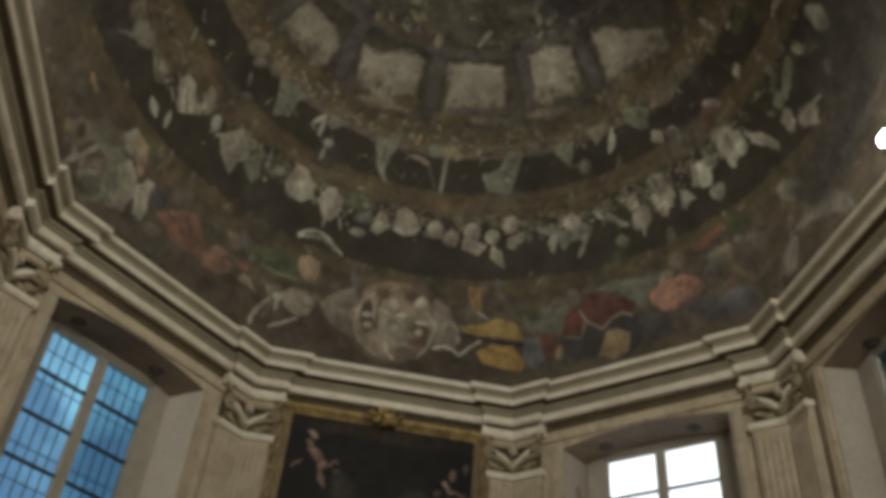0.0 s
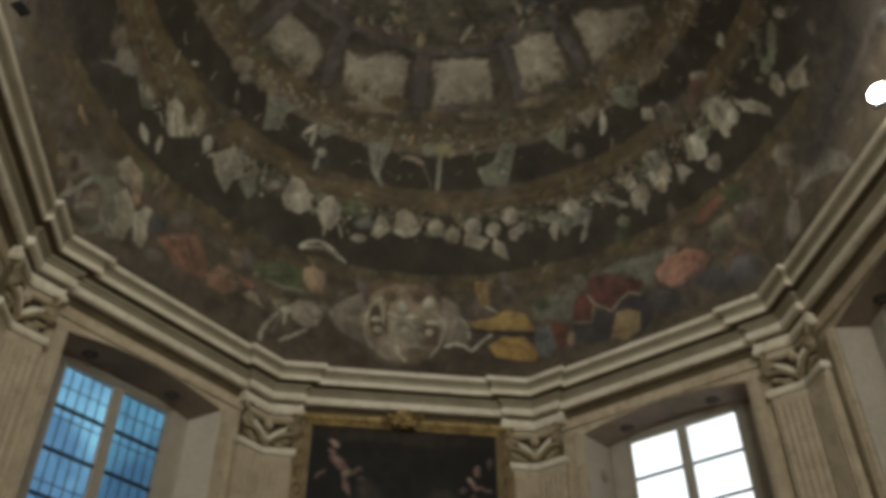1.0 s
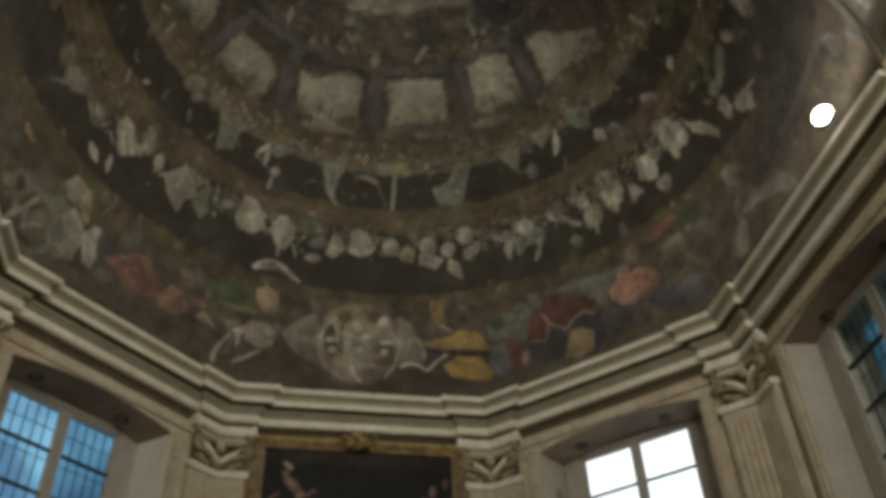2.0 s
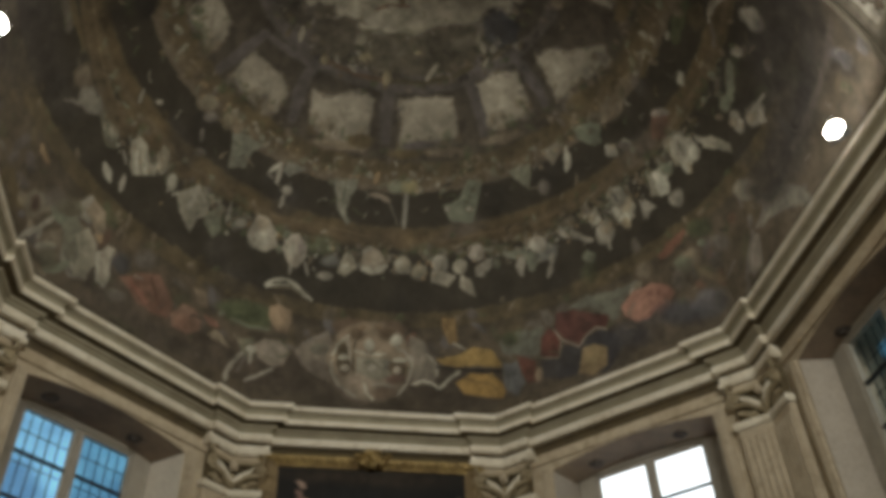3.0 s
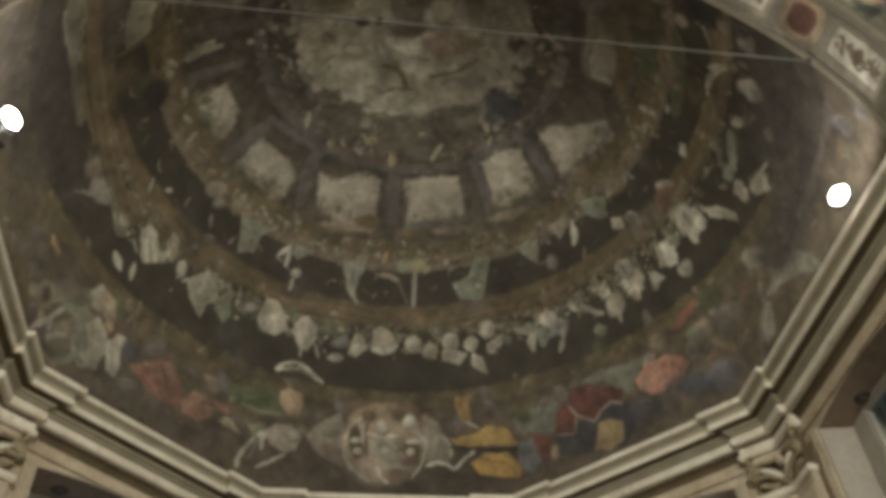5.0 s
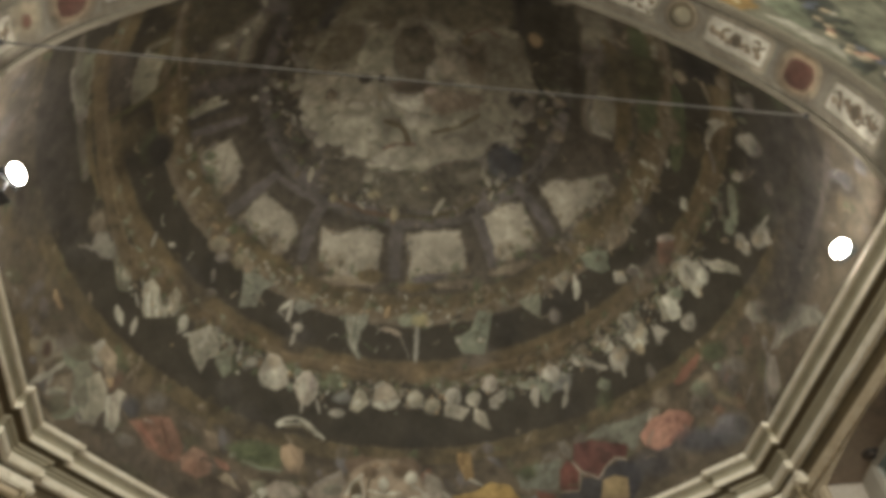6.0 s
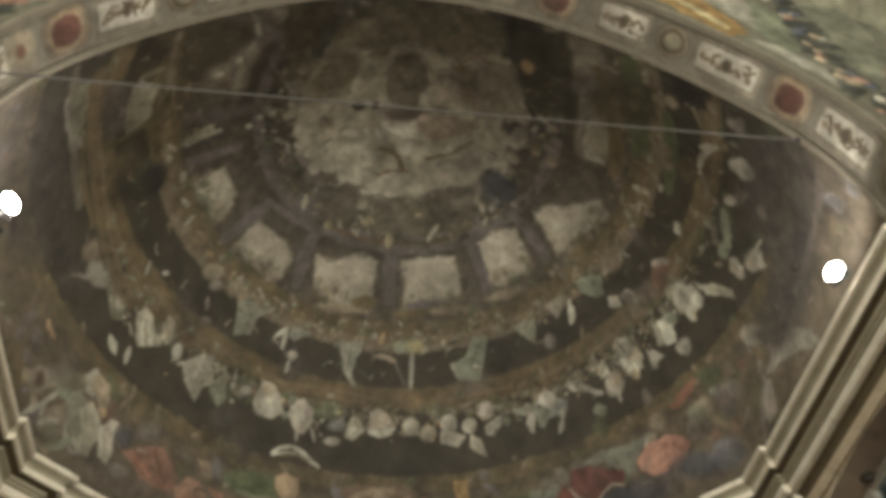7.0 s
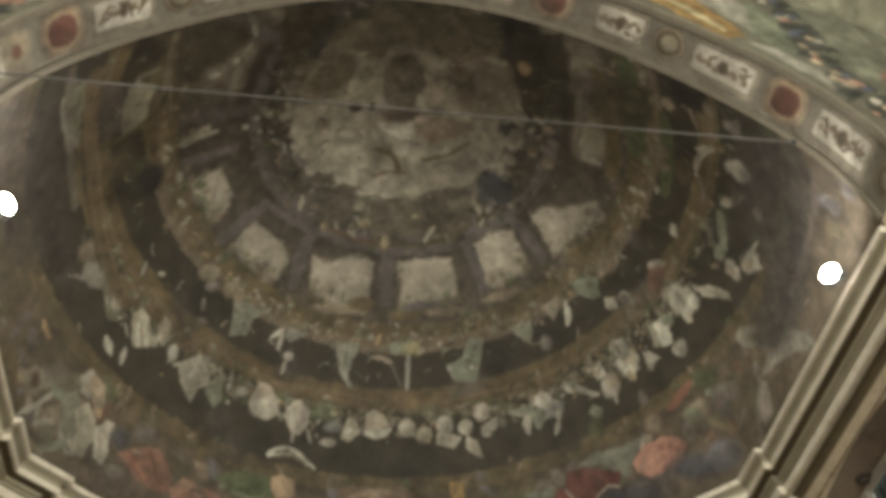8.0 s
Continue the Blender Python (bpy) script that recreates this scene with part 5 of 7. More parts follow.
    p.stroke(-18.1, 7.8, -20.3, 6.5, 0.29, TINT["w"], warp=0.15)
    p.stroke(-20.3, 6.5, -22.3, 5.3, 0.29, TINT["w"], warp=0.15)
    p.stroke(-22.6, 21.9, -21.2, 23.2, 0.37, TINT["W"], warp=0.15)
    p.stroke(-21.2, 23.2, -19.3, 23.8, 0.37, TINT["W"], warp=0.15)
    p.stroke(-19.3, 23.8, -16.6, 23.3, 0.37, TINT["W"], warp=0.15)
    p.stroke(-16.6, 23.3, -13.9, 21.6, 0.37, TINT["W"], warp=0.15)
    p.stroke(-20.8, 21.8, -17.7, 22.7, 0.48, TINT["n"], alpha=0.6, warp=0.15)
    p.stroke(-17.7, 22.7, -14.9, 21.5, 0.48, TINT["n"], alpha=0.6, warp=0.15)
    # cartouche shaped like a mask, with wings on both sides
    p.patch((0.205, 0.17, 0.13), (-15.0, 11.8), (-12.5, 14.1), (-8.8, 16.5), (-7.7, 14.2), (-8.4, 9.3), (-7.6, 6.9), (-11.1, 8.0), (-13.4, 9.6), soft=0.4, warp=0.15)
    p.stroke(-13.5, 13.2, -10.8, 14.8, 0.25, (0.24, 0.21, 0.175), warp=0.15)
    p.stroke(-10.8, 14.8, -9.0, 15.8, 0.25, (0.24, 0.21, 0.175), warp=0.15)
    p.blob(-10.2, 12.7, 1.78, 1.07, (0.12, 0.12, 0.085), 10, alpha=0.6, warp=0.15)
    p.patch((0.19, 0.163, 0.125), (7.0, 16.8), (9.7, 15.7), (11.1, 12.4), (12.1, 9.1), (11.0, 7.9), (7.8, 7.1), (6.7, 10.6), soft=0.4, warp=0.15)
    p.patch((0.135, 0.095, 0.064), (-8.5, 17.8), (-5.3, 19.5), (-0.6, 18.8), (4.7, 19.5), (6.5, 17.9), (5.5, 16.0), (-0.5, 16.5), (-6.4, 15.3), soft=0.5)
    p.blob(-0.4, 11.3, 7.54, 7.37, (0.27, 0.21, 0.145), 5, soft=0.2, warp=0.12)
    p.blob(-0.6, 7.2, 5.29, 3.21, (0.27, 0.22, 0.165), 5, soft=0.6, alpha=0.7, warp=0.15)
    p.blob(-3.5, 16.5, 1.62, 1.25, (0.13, 0.095, 0.06), 6, soft=0.7, warp=0.15)
    p.blob(2.5, 17.0, 1.62, 1.26, (0.13, 0.09, 0.055), 3, soft=0.7, warp=0.15)
    p.blob(-2.3, 17.8, 0.79, 0.50, (0.26, 0.18, 0.11), 6, warp=0.15)
    p.blob(0.9, 18.1, 0.79, 0.50, (0.26, 0.18, 0.11), 4, warp=0.15)
    p.stroke(-4.9, 16.0, -6.8, 14.3, 0.29, TINT["W"], warp=0.15)
    p.stroke(-6.8, 14.3, -7.7, 12.0, 0.29, TINT["W"], warp=0.15)
    p.stroke(-7.7, 10.9, -7.6, 8.7, 0.29, TINT["w"], warp=0.15)
    p.stroke(-7.6, 8.7, -6.0, 6.3, 0.29, TINT["w"], warp=0.15)
    p.stroke(-6.0, 6.3, -3.1, 4.5, 0.29, TINT["w"], warp=0.15)
    p.blob(-5.5, 11.7, 1.49, 3.23, (0.085, 0.065, 0.038), 7, soft=0.4, warp=0.06)
    p.blob(-5.6, 11.9, 0.96, 0.55, TINT["W"], 7, warp=0.05)
    p.blob(-5.2, 9.9, 0.85, 0.70, (0.4, 0.35, 0.27), 7, warp=0.05)
    p.stroke(-5.3, 15.8, -4.7, 13.5, 0.36, (0.36, 0.31, 0.235), warp=0.15)
    p.stroke(-4.7, 13.5, -4.0, 11.0, 0.36, (0.36, 0.31, 0.235), warp=0.15)
    p.stroke(-3.4, 15.1, -3.8, 12.5, 0.32, (0.11, 0.085, 0.055), warp=0.15)
    p.stroke(-3.8, 12.5, -3.5, 9.2, 0.33, (0.11, 0.085, 0.055), warp=0.15)
    p.blob(-0.8, 14.6, 0.93, 1.17, TINT["W"], 5, warp=0.08)
    p.stroke(-3.5, 13.3, -0.8, 12.9, 0.24, TINT["W"], warp=0.05)
    p.stroke(-0.8, 12.9, 2.3, 13.1, 0.24, TINT["W"], warp=0.05)
    p.patch((0.215, 0.195, 0.145), (-3.2, 12.4), (1.9, 12.5), (4.9, 10.9), (2.8, 8.4), (-0.1, 7.9), (-3.1, 9.4), soft=0.4, warp=0.1)
    p.patch((0.12, 0.11, 0.085), (1.6, 11.9), (4.9, 11.8), (3.4, 9.9), (2.0, 10.4), soft=0.5)
    p.blob(-0.1, 10.2, 0.78, 0.60, TINT["w"], 4, warp=0.15)
    p.stroke(-1.7, 11.2, -0.2, 11.7, 0.22, (0.13, 0.115, 0.085), warp=0.15)
    p.stroke(-0.2, 11.7, 1.3, 10.7, 0.22, (0.13, 0.115, 0.085), warp=0.15)
    p.blob(4.4, 15.7, 1.15, 1.16, TINT["W"], 2, warp=0.08)
    p.stroke(4.5, 14.2, 6.1, 13.7, 0.29, TINT["w"], warp=0.15)
    p.stroke(6.1, 13.7, 6.8, 12.0, 0.29, TINT["w"], warp=0.15)
    p.blob(4.7, 10.5, 1.71, 1.86, (0.095, 0.07, 0.043), 2, soft=0.4, warp=0.06)
    p.blob(5.0, 12.0, 1.35, 0.44, TINT["W"], 2, warp=0.05)
    p.blob(4.5, 10.1, 0.71, 0.75, (0.37, 0.32, 0.25), 2, warp=0.05)
    p.blob(4.5, 8.3, 1.95, 0.83, (0.12, 0.075, 0.055), 3, soft=0.6, warp=0.15)
    p.stroke(7.2, 12.8, 7.3, 10.6, 0.29, TINT["w"], warp=0.15)
    p.stroke(7.3, 10.6, 6.3, 7.6, 0.29, TINT["w"], warp=0.15)
    p.stroke(6.3, 7.6, 4.6, 5.2, 0.29, TINT["w"], warp=0.15)
    p.stroke(-1.7, 7.5, -1.1, 5.6, 0.29, TINT["W"], warp=0.15)
    p.stroke(-1.1, 5.6, 0.2, 4.1, 0.29, TINT["W"], warp=0.15)
    p.stroke(-0.1, 7.0, 2.1, 7.4, 0.24, TINT["w"], warp=0.15)
    p.stroke(2.1, 7.4, 3.5, 6.7, 0.24, TINT["w"], warp=0.15)
    p.blob(-3.2, 6.6, 1.40, 1.05, (0.3, 0.235, 0.175), 5, soft=0.7, warp=0.15)
    p.blob(2.1, 5.5, 2.11, 1.14, (0.18, 0.13, 0.09), 4, soft=0.8, warp=0.15)
    p.stroke(7.3, 7.5, 9.0, 8.2, 0.31, TINT["W"], warp=0.15)
    p.stroke(9.0, 8.2, 10.7, 7.7, 0.31, TINT["W"], warp=0.15)
    p.stroke(10.7, 7.7, 12.2, 6.7, 0.30, TINT["W"], warp=0.15)
    p.stroke(12.2, 6.7, 13.6, 8.0, 0.30, TINT["W"], warp=0.15)
    p.stroke(13.6, 8.0, 16.1, 9.7, 0.30, TINT["W"], warp=0.15)
    p.stroke(10.3, 13.1, 11.8, 11.3, 0.27, TINT["w"], warp=0.15)
    p.stroke(11.8, 11.3, 11.9, 9.0, 0.27, TINT["w"], warp=0.15)
    # ochre sleeves
    p.patch((0.25, 0.165, 0.075), (13.4, 19.9), (16.1, 19.5), (16.1, 15.0), (14.5, 14.7), (13.3, 17.7), soft=0.35, warp=0.15)
    p.stroke(15.2, 14.9, 17.6, 13.7, 0.25, TINT["w"], warp=0.15)
    p.patch((0.37, 0.245, 0.085), (11.7, 12.1), (16.2, 12.7), (19.0, 14.0), (22.7, 12.9), (24.2, 9.7), (18.7, 10.7), (14.5, 10.3), soft=0.3, warp=0.12)
    p.patch((0.36, 0.225, 0.075), (15.3, 7.6), (18.3, 9.3), (22.1, 8.9), (24.3, 6.2), (23.5, 4.7), (16.8, 5.6), soft=0.3, warp=0.12)
    p.stroke(11.9, 10.8, 16.0, 10.1, 0.37, TINT["k"], warp=0.15)
    p.stroke(16.0, 10.1, 23.9, 9.1, 0.36, TINT["k"], warp=0.15)
    p.stroke(17.0, 8.4, 21.9, 7.0, 0.25, (0.25, 0.16, 0.06), warp=0.15)
    p.stroke(21.9, 7.0, 22.9, 5.4, 0.24, (0.25, 0.16, 0.06), warp=0.15)
    # maroon cape with a pale border over dark skirts
    p.patch((0.155, 0.155, 0.118), (24.0, 14.3), (27.5, 15.2), (32.3, 14.5), (32.5, 12.9), (31.1, 10.0), (27.2, 11.2), (24.4, 12.2), soft=0.5)
    p.blob(26.4, 14.3, 1.63, 1.20, TINT["G"], -11, soft=0.8, warp=0.15)
    p.patch((0.12, 0.12, 0.115), (24.1, 10.2), (27.0, 10.0), (28.1, 6.3), (26.2, 4.3), (23.9, 5.9), soft=0.5)
    p.patch((0.045, 0.043, 0.046), (36.2, 10.8), (38.9, 9.2), (40.7, 10.8), (43.1, 11.0), (45.8, 9.6), (47.5, 6.7), (43.1, 2.8), (37.7, 4.4), (34.8, 4.8), (31.2, 6.1), (31.5, 9.2), (34.8, 8.5), soft=0.4, warp=0.15)
    p.patch((0.125, 0.045, 0.034), (32.1, 13.0), (33.9, 14.5), (35.1, 13.3), (35.7, 11.7), (34.8, 8.6), (31.4, 9.8), soft=0.3, warp=0.1)
    p.patch((0.115, 0.046, 0.038), (36.0, 16.7), (39.3, 16.2), (41.7, 15.0), (45.8, 12.8), (44.6, 11.0), (42.9, 11.9), (40.8, 11.1), (38.9, 9.4), (36.3, 11.5), (35.1, 14.0), soft=0.3, warp=0.1)
    p.stroke(34.9, 13.9, 35.9, 11.7, 0.18, (0.31, 0.26, 0.2), warp=0.05)
    p.stroke(35.9, 11.7, 37.5, 10.7, 0.18, (0.31, 0.26, 0.2), warp=0.05)
    p.stroke(37.5, 10.7, 38.9, 9.4, 0.18, (0.31, 0.26, 0.2), warp=0.05)
    p.stroke(38.9, 9.4, 40.7, 11.0, 0.18, (0.31, 0.26, 0.2), warp=0.05)
    p.stroke(40.7, 11.0, 42.8, 11.7, 0.18, (0.31, 0.26, 0.2), warp=0.05)
    p.stroke(42.8, 11.7, 44.7, 10.6, 0.18, (0.31, 0.26, 0.2), warp=0.05)
    p.stroke(35.8, 11.6, 34.9, 8.6, 0.14, (0.25, 0.21, 0.16), warp=0.05)
    p.stroke(34.9, 8.6, 31.3, 9.6, 0.14, (0.25, 0.21, 0.16), warp=0.05)
    p.patch((0.18, 0.155, 0.12), (32.9, 18.1), (34.3, 17.9), (35.6, 16.0), (34.8, 14.5), (33.6, 15.0), (33.0, 16.8), soft=0.4, warp=0.12)
    p.patch((0.265, 0.19, 0.1), (39.6, 8.9), (41.9, 8.9), (44.0, 7.5), (43.4, 4.2), (40.9, 3.2), (37.9, 4.6), soft=0.35, warp=0.12)
    p.blob(41.1, 6.9, 1.50, 1.43, (0.32, 0.24, 0.12), -20, alpha=0.6, soft=0.8, warp=0.15)
    p.patch((0.105, 0.042, 0.03), (27.2, 11.1), (30.4, 9.2), (30.1, 5.7), (28.3, 5.8), (27.3, 8.9), soft=0.4, warp=0.12)
    p.blob(30.6, 6.8, 0.73, 1.23, (0.27, 0.2, 0.13), -16, warp=0.15)
    p.patch((0.165, 0.16, 0.12), (38.5, 16.8), (42.6, 18.1), (47.0, 16.8), (51.8, 16.3), (49.8, 14.6), (47.5, 12.3), (46.2, 11.4), (45.5, 13.1), (41.9, 15.5), soft=0.5)
    p.patch((0.33, 0.175, 0.125), (48.4, 13.4), (51.3, 15.0), (55.3, 14.7), (58.2, 12.9), (58.8, 11.1), (57.2, 10.4), (54.9, 10.4), (53.0, 9.2), (50.4, 9.6), (48.6, 11.5), soft=0.3, warp=0.12)
    p.stroke(50.2, 11.5, 55.5, 13.1, 0.46, (0.43, 0.23, 0.165), alpha=0.6, soft=0.9, warp=0.15)
    p.stroke(52.0, 9.6, 55.5, 10.9, 0.21, (0.2, 0.09, 0.065), alpha=0.6, warp=0.15)
    p.blob(58.8, 7.5, 4.51, 1.91, (0.062, 0.062, 0.07), -26, soft=0.8, alpha=0.8, warp=0.15)
    p.blob(48.8, 7.7, 3.70, 2.09, (0.058, 0.055, 0.058), -23, soft=0.8, alpha=0.8, warp=0.15)
    p.stroke(30.1, 3.1, 43.1, 2.8, 0.46, (0.13, 0.105, 0.075), alpha=0.5, soft=0.9, warp=0.15)
    p.stroke(43.1, 2.8, 56.7, 2.5, 0.48, (0.13, 0.105, 0.075), alpha=0.5, soft=0.9, warp=0.15)
    # crowded pale forms beside the west window
    p.patch((0.19, 0.18, 0.128), (-62.9, 11.6), (-61.3, 14.9), (-58.3, 13.2), (-57.4, 8.0), (-59.8, 8.3), soft=0.5)
    p.patch((0.31, 0.28, 0.205), (-59.6, 12.2), (-58.4, 14.6), (-55.8, 13.4), (-54.4, 10.6), (-55.3, 7.1), (-57.4, 6.9), (-57.6, 10.0), soft=0.35, warp=0.12)
    p.patch((0.35, 0.31, 0.235), (-54.5, 12.4), (-53.7, 14.4), (-52.1, 14.6), (-51.8, 11.8), (-51.5, 8.4), (-52.8, 8.6), soft=0.3, warp=0.12)
    p.patch((0.26, 0.205, 0.14), (-60.5, 16.2), (-60.0, 18.6), (-57.0, 18.3), (-55.1, 15.7), (-56.3, 14.6), (-58.2, 15.6), soft=0.35, warp=0.12)
    p.stroke(-64.7, 11.7, -65.5, 9.6, 0.40, TINT["w"], warp=0.15)
    p.stroke(-65.5, 9.6, -65.0, 7.9, 0.38, TINT["w"], warp=0.15)
    p.blob(-63.2, 7.7, 1.66, 0.58, TINT["w"], 34, warp=0.15)
    p.blob(-62.1, 6.6, 1.37, 1.73, (0.13, 0.12, 0.08), 33, soft=0.8, warp=0.15)
    p.blob(-68.6, 11.0, 1.93, 1.96, (0.18, 0.155, 0.11), 39, soft=0.4, warp=0.15)
    p.blob(-68.6, 11.0, 0.88, 1.15, (0.085, 0.055, 0.04), 39, soft=0.6, warp=0.15)
    p.blob(-66.3, 13.8, 2.31, 1.48, TINT["d"], 38, soft=0.8, alpha=0.7, warp=0.15)
    p.blob(-63.1, 14.8, 2.40, 1.21, (0.15, 0.135, 0.09), 37, soft=0.8, warp=0.15)
    p.blob(-50.2, 13.1, 1.81, 1.61, (0.075, 0.07, 0.068), 31, soft=0.8, warp=0.15)
    p.blob(-46.5, 16.3, 2.06, 1.63, TINT["d"], 29, soft=0.6, warp=0.15)
    p.blob(-48.9, 8.2, 1.81, 0.91, TINT["d"], 29, soft=0.6, warp=0.15)
    p.stroke(-52.7, 18.8, -51.4, 16.9, 0.29, (0.15, 0.12, 0.075), warp=0.15)
    p.blob(-49.3, 17.4, 2.39, 1.62, (0.13, 0.1, 0.06), 31, soft=0.9, alpha=0.7, warp=0.15)
    # pale globe, and draped forms beside the floodlight
    p.patch((0.35, 0.32, 0.245), (72.6, 32.2), (75.1, 32.0), (77.1, 29.5), (76.9, 27.2), (74.2, 26.9), (72.1, 28.2), (71.2, 30.3), soft=0.3, warp=0.1)
    p.blob(75.6, 27.8, 1.18, 1.26, TINT["W"], -43, warp=0.15)
    p.stroke(74.2, 31.4, 73.4, 28.9, 0.24, TINT["d"], alpha=0.7, warp=0.15)
    p.patch((0.26, 0.235, 0.175), (78.5, 28.3), (80.5, 27.4), (82.6, 24.0), (81.7, 22.7), (80.7, 24.3), (77.7, 27.2), soft=0.35, warp=0.12)
    p.patch(TINT["W"], (65.7, 30.9), (67.1, 29.9), (67.6, 27.2), (66.4, 25.8), (64.4, 26.6), (64.8, 28.7), soft=0.3, warp=0.12)
    p.blob(68.7, 29.5, 1.39, 0.96, TINT["g"], -40, warp=0.15)
    p.blob(67.5, 24.3, 1.04, 1.44, TINT["w"], -38, warp=0.15)
    p.patch(TINT["w"], (61.1, 28.1), (62.8, 25.4), (61.1, 25.7), (59.7, 24.6), (59.9, 26.4), soft=0.3, warp=0.1)
    p.blob(79.6, 17.0, 2.24, 1.74, (0.205, 0.18, 0.135), -42, soft=0.35, warp=0.15)
    p.stroke(77.6, 16.7, 77.3, 15.2, 0.27, TINT["d"], warp=0.15)
    p.patch((0.215, 0.195, 0.15), (84.4, 13.4), (87.5, 11.5), (89.5, 8.5), (91.1, 4.0), (87.7, 7.7), (83.9, 9.1), (80.6, 10.7), (78.7, 10.2), (82.0, 11.6), soft=0.4, warp=0.12)
    p.blob(81.5, 13.8, 1.49, 0.98, TINT["d"], -43, soft=0.8, warp=0.15)
    p.patch((0.215, 0.18, 0.145), (76.8, 10.6), (77.7, 9.8), (75.7, 6.1), (72.8, 5.2), (73.6, 7.8), soft=0.35, warp=0.1)
    p.blob(77.4, 12.5, 0.64, 1.04, TINT["d"], -40, warp=0.15)
    p.stroke(71.2, 9.6, 68.1, 8.6, 0.23, TINT["d"], warp=0.15)
    p.stroke(64.3, 13.0, 65.8, 10.5, 0.56, (0.155, 0.12, 0.07), alpha=0.8, warp=0.15)
    p.stroke(65.8, 10.5, 68.0, 8.9, 0.53, (0.155, 0.12, 0.07), alpha=0.8, warp=0.15)
    p.blob(62.3, 14.6, 1.75, 1.20, (0.15, 0.15, 0.1), -32, soft=0.7, warp=0.15)
    p.blob(67.3, 15.5, 0.92, 0.68, TINT["g"], -35, warp=0.15)
    p.blob(70.5, 13.6, 1.95, 1.19, TINT["d"], -36, soft=0.8, warp=0.15)
    p.blob(55.0, 17.2, 1.69, 1.44, TINT["f"], -29, soft=0.7, warp=0.15)
    # clouds and small flecks round the crown
    for i in range(44):
        a = radians(i * 360 / 44 + rng.uniform(-3, 3))
        r = rng.uniform(18.8, 21.4)
        q.blob(r * math.sin(a), r * math.cos(a), rng.uniform(0.9, 1.9), rng.uniform(0.8, 1.4), TINT[rng.choice("cCcd")], rng.uniform(0, 180), alpha=0.8)
    for i in range(120):
        a, r = rng.uniform(0, 2 * math.pi), 19 * math.sqrt(rng.random())
        q.blob(r * math.sin(a), r * math.cos(a), rng.uniform(0.5, 1.9), rng.uniform(0.35, 1.0), TINT[rng.choice("ccCCadufwn")], rng.uniform(0, 180), alpha=rng.uniform(0.3, 0.65), soft=0.8)
    for x, y, a, b in ((-1.5, 2.5, 2.6, 0.8), (1.5, 3.5, 1.8, 0.6), (-3.5, -3.0, 1.6, 2.6), (2.6, -3.6, 1.2, 2.2), (-4.0, 5.0, 1.6, 0.8), (3.0, 6.5, 2.2, 0.9)):
        q.blob(x, y, a, b, TINT["w"], rng.uniform(-20, 20), soft=0.7, alpha=0.8)
    for r, c in ((13.5, "a"), (9.0, "c"), (6.0, "a")):
        for i in range(26):
            a = radians(i * 360 / 26 + rng.uniform(-4, 4))
            q.stroke(r * math.sin(a), r * math.cos(a), (r + 0.6) * math.sin(a + 0.2), (r + 0.6) * math.cos(a + 0.2), 0.22, TINT[c], 0.3, alpha=0.5)
    for i in range(150):
        a, r = rng.uniform(-2.3, 2.3), rng.uniform(22, 27.5)
        q.blob(r * math.sin(a), r * math.cos(a), rng.uniform(0.35, 1.1), rng.uniform(0.3, 0.8), TINT[rng.choice("udfwGnkk")], rng.uniform(0, 180), alpha=rng.uniform(0.4, 0.85))
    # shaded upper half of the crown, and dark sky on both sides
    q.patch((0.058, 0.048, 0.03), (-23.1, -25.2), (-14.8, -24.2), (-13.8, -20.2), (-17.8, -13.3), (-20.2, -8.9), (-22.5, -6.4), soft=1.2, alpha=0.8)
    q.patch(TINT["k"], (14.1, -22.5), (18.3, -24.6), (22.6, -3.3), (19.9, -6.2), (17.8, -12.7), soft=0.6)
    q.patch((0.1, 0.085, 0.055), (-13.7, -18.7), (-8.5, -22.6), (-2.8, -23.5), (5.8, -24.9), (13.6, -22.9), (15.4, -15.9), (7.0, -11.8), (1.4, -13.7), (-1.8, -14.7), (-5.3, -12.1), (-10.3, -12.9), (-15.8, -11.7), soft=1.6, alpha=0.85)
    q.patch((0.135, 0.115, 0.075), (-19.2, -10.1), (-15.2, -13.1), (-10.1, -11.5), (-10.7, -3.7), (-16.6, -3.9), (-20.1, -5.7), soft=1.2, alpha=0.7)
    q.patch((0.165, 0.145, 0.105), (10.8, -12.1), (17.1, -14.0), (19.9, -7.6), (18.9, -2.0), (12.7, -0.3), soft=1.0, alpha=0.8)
    q.patch((0.255, 0.23, 0.165), (-10.9, -5.7), (-9.2, -9.2), (-7.1, -11.2), (-4.9, -8.8), (-4.3, -2.9), (-10.6, -2.3), soft=0.6)
    q.patch((0.23, 0.195, 0.145), (2.7, -9.1), (5.2, -10.6), (7.7, -10.0), (9.2, -2.3), (4.8, -2.0), (2.8, -5.0), soft=0.6)
    q.patch((0.115, 0.098, 0.07), (-4.8, -8.8), (-3.3, -11.5), (-0.8, -12.6), (1.8, -10.4), (3.1, -6.4), (1.5, -3.9), (1.4, -1.6), (-3.5, -1.5), (-4.8, -5.6), soft=0.5)
    q.stroke(-5.3, -7.9, -4.1, -11.7, 0.38, (0.19, 0.165, 0.12), soft=0.8, warp=0.15)
    q.stroke(-4.1, -11.7, -1.6, -13.3, 0.38, (0.19, 0.165, 0.12), soft=0.8, warp=0.15)
    q.stroke(-1.6, -13.3, 1.6, -11.8, 0.38, (0.19, 0.165, 0.12), soft=0.8, warp=0.15)
    q.stroke(1.6, -11.8, 3.2, -8.3, 0.38, (0.19, 0.165, 0.12), soft=0.8, warp=0.15)
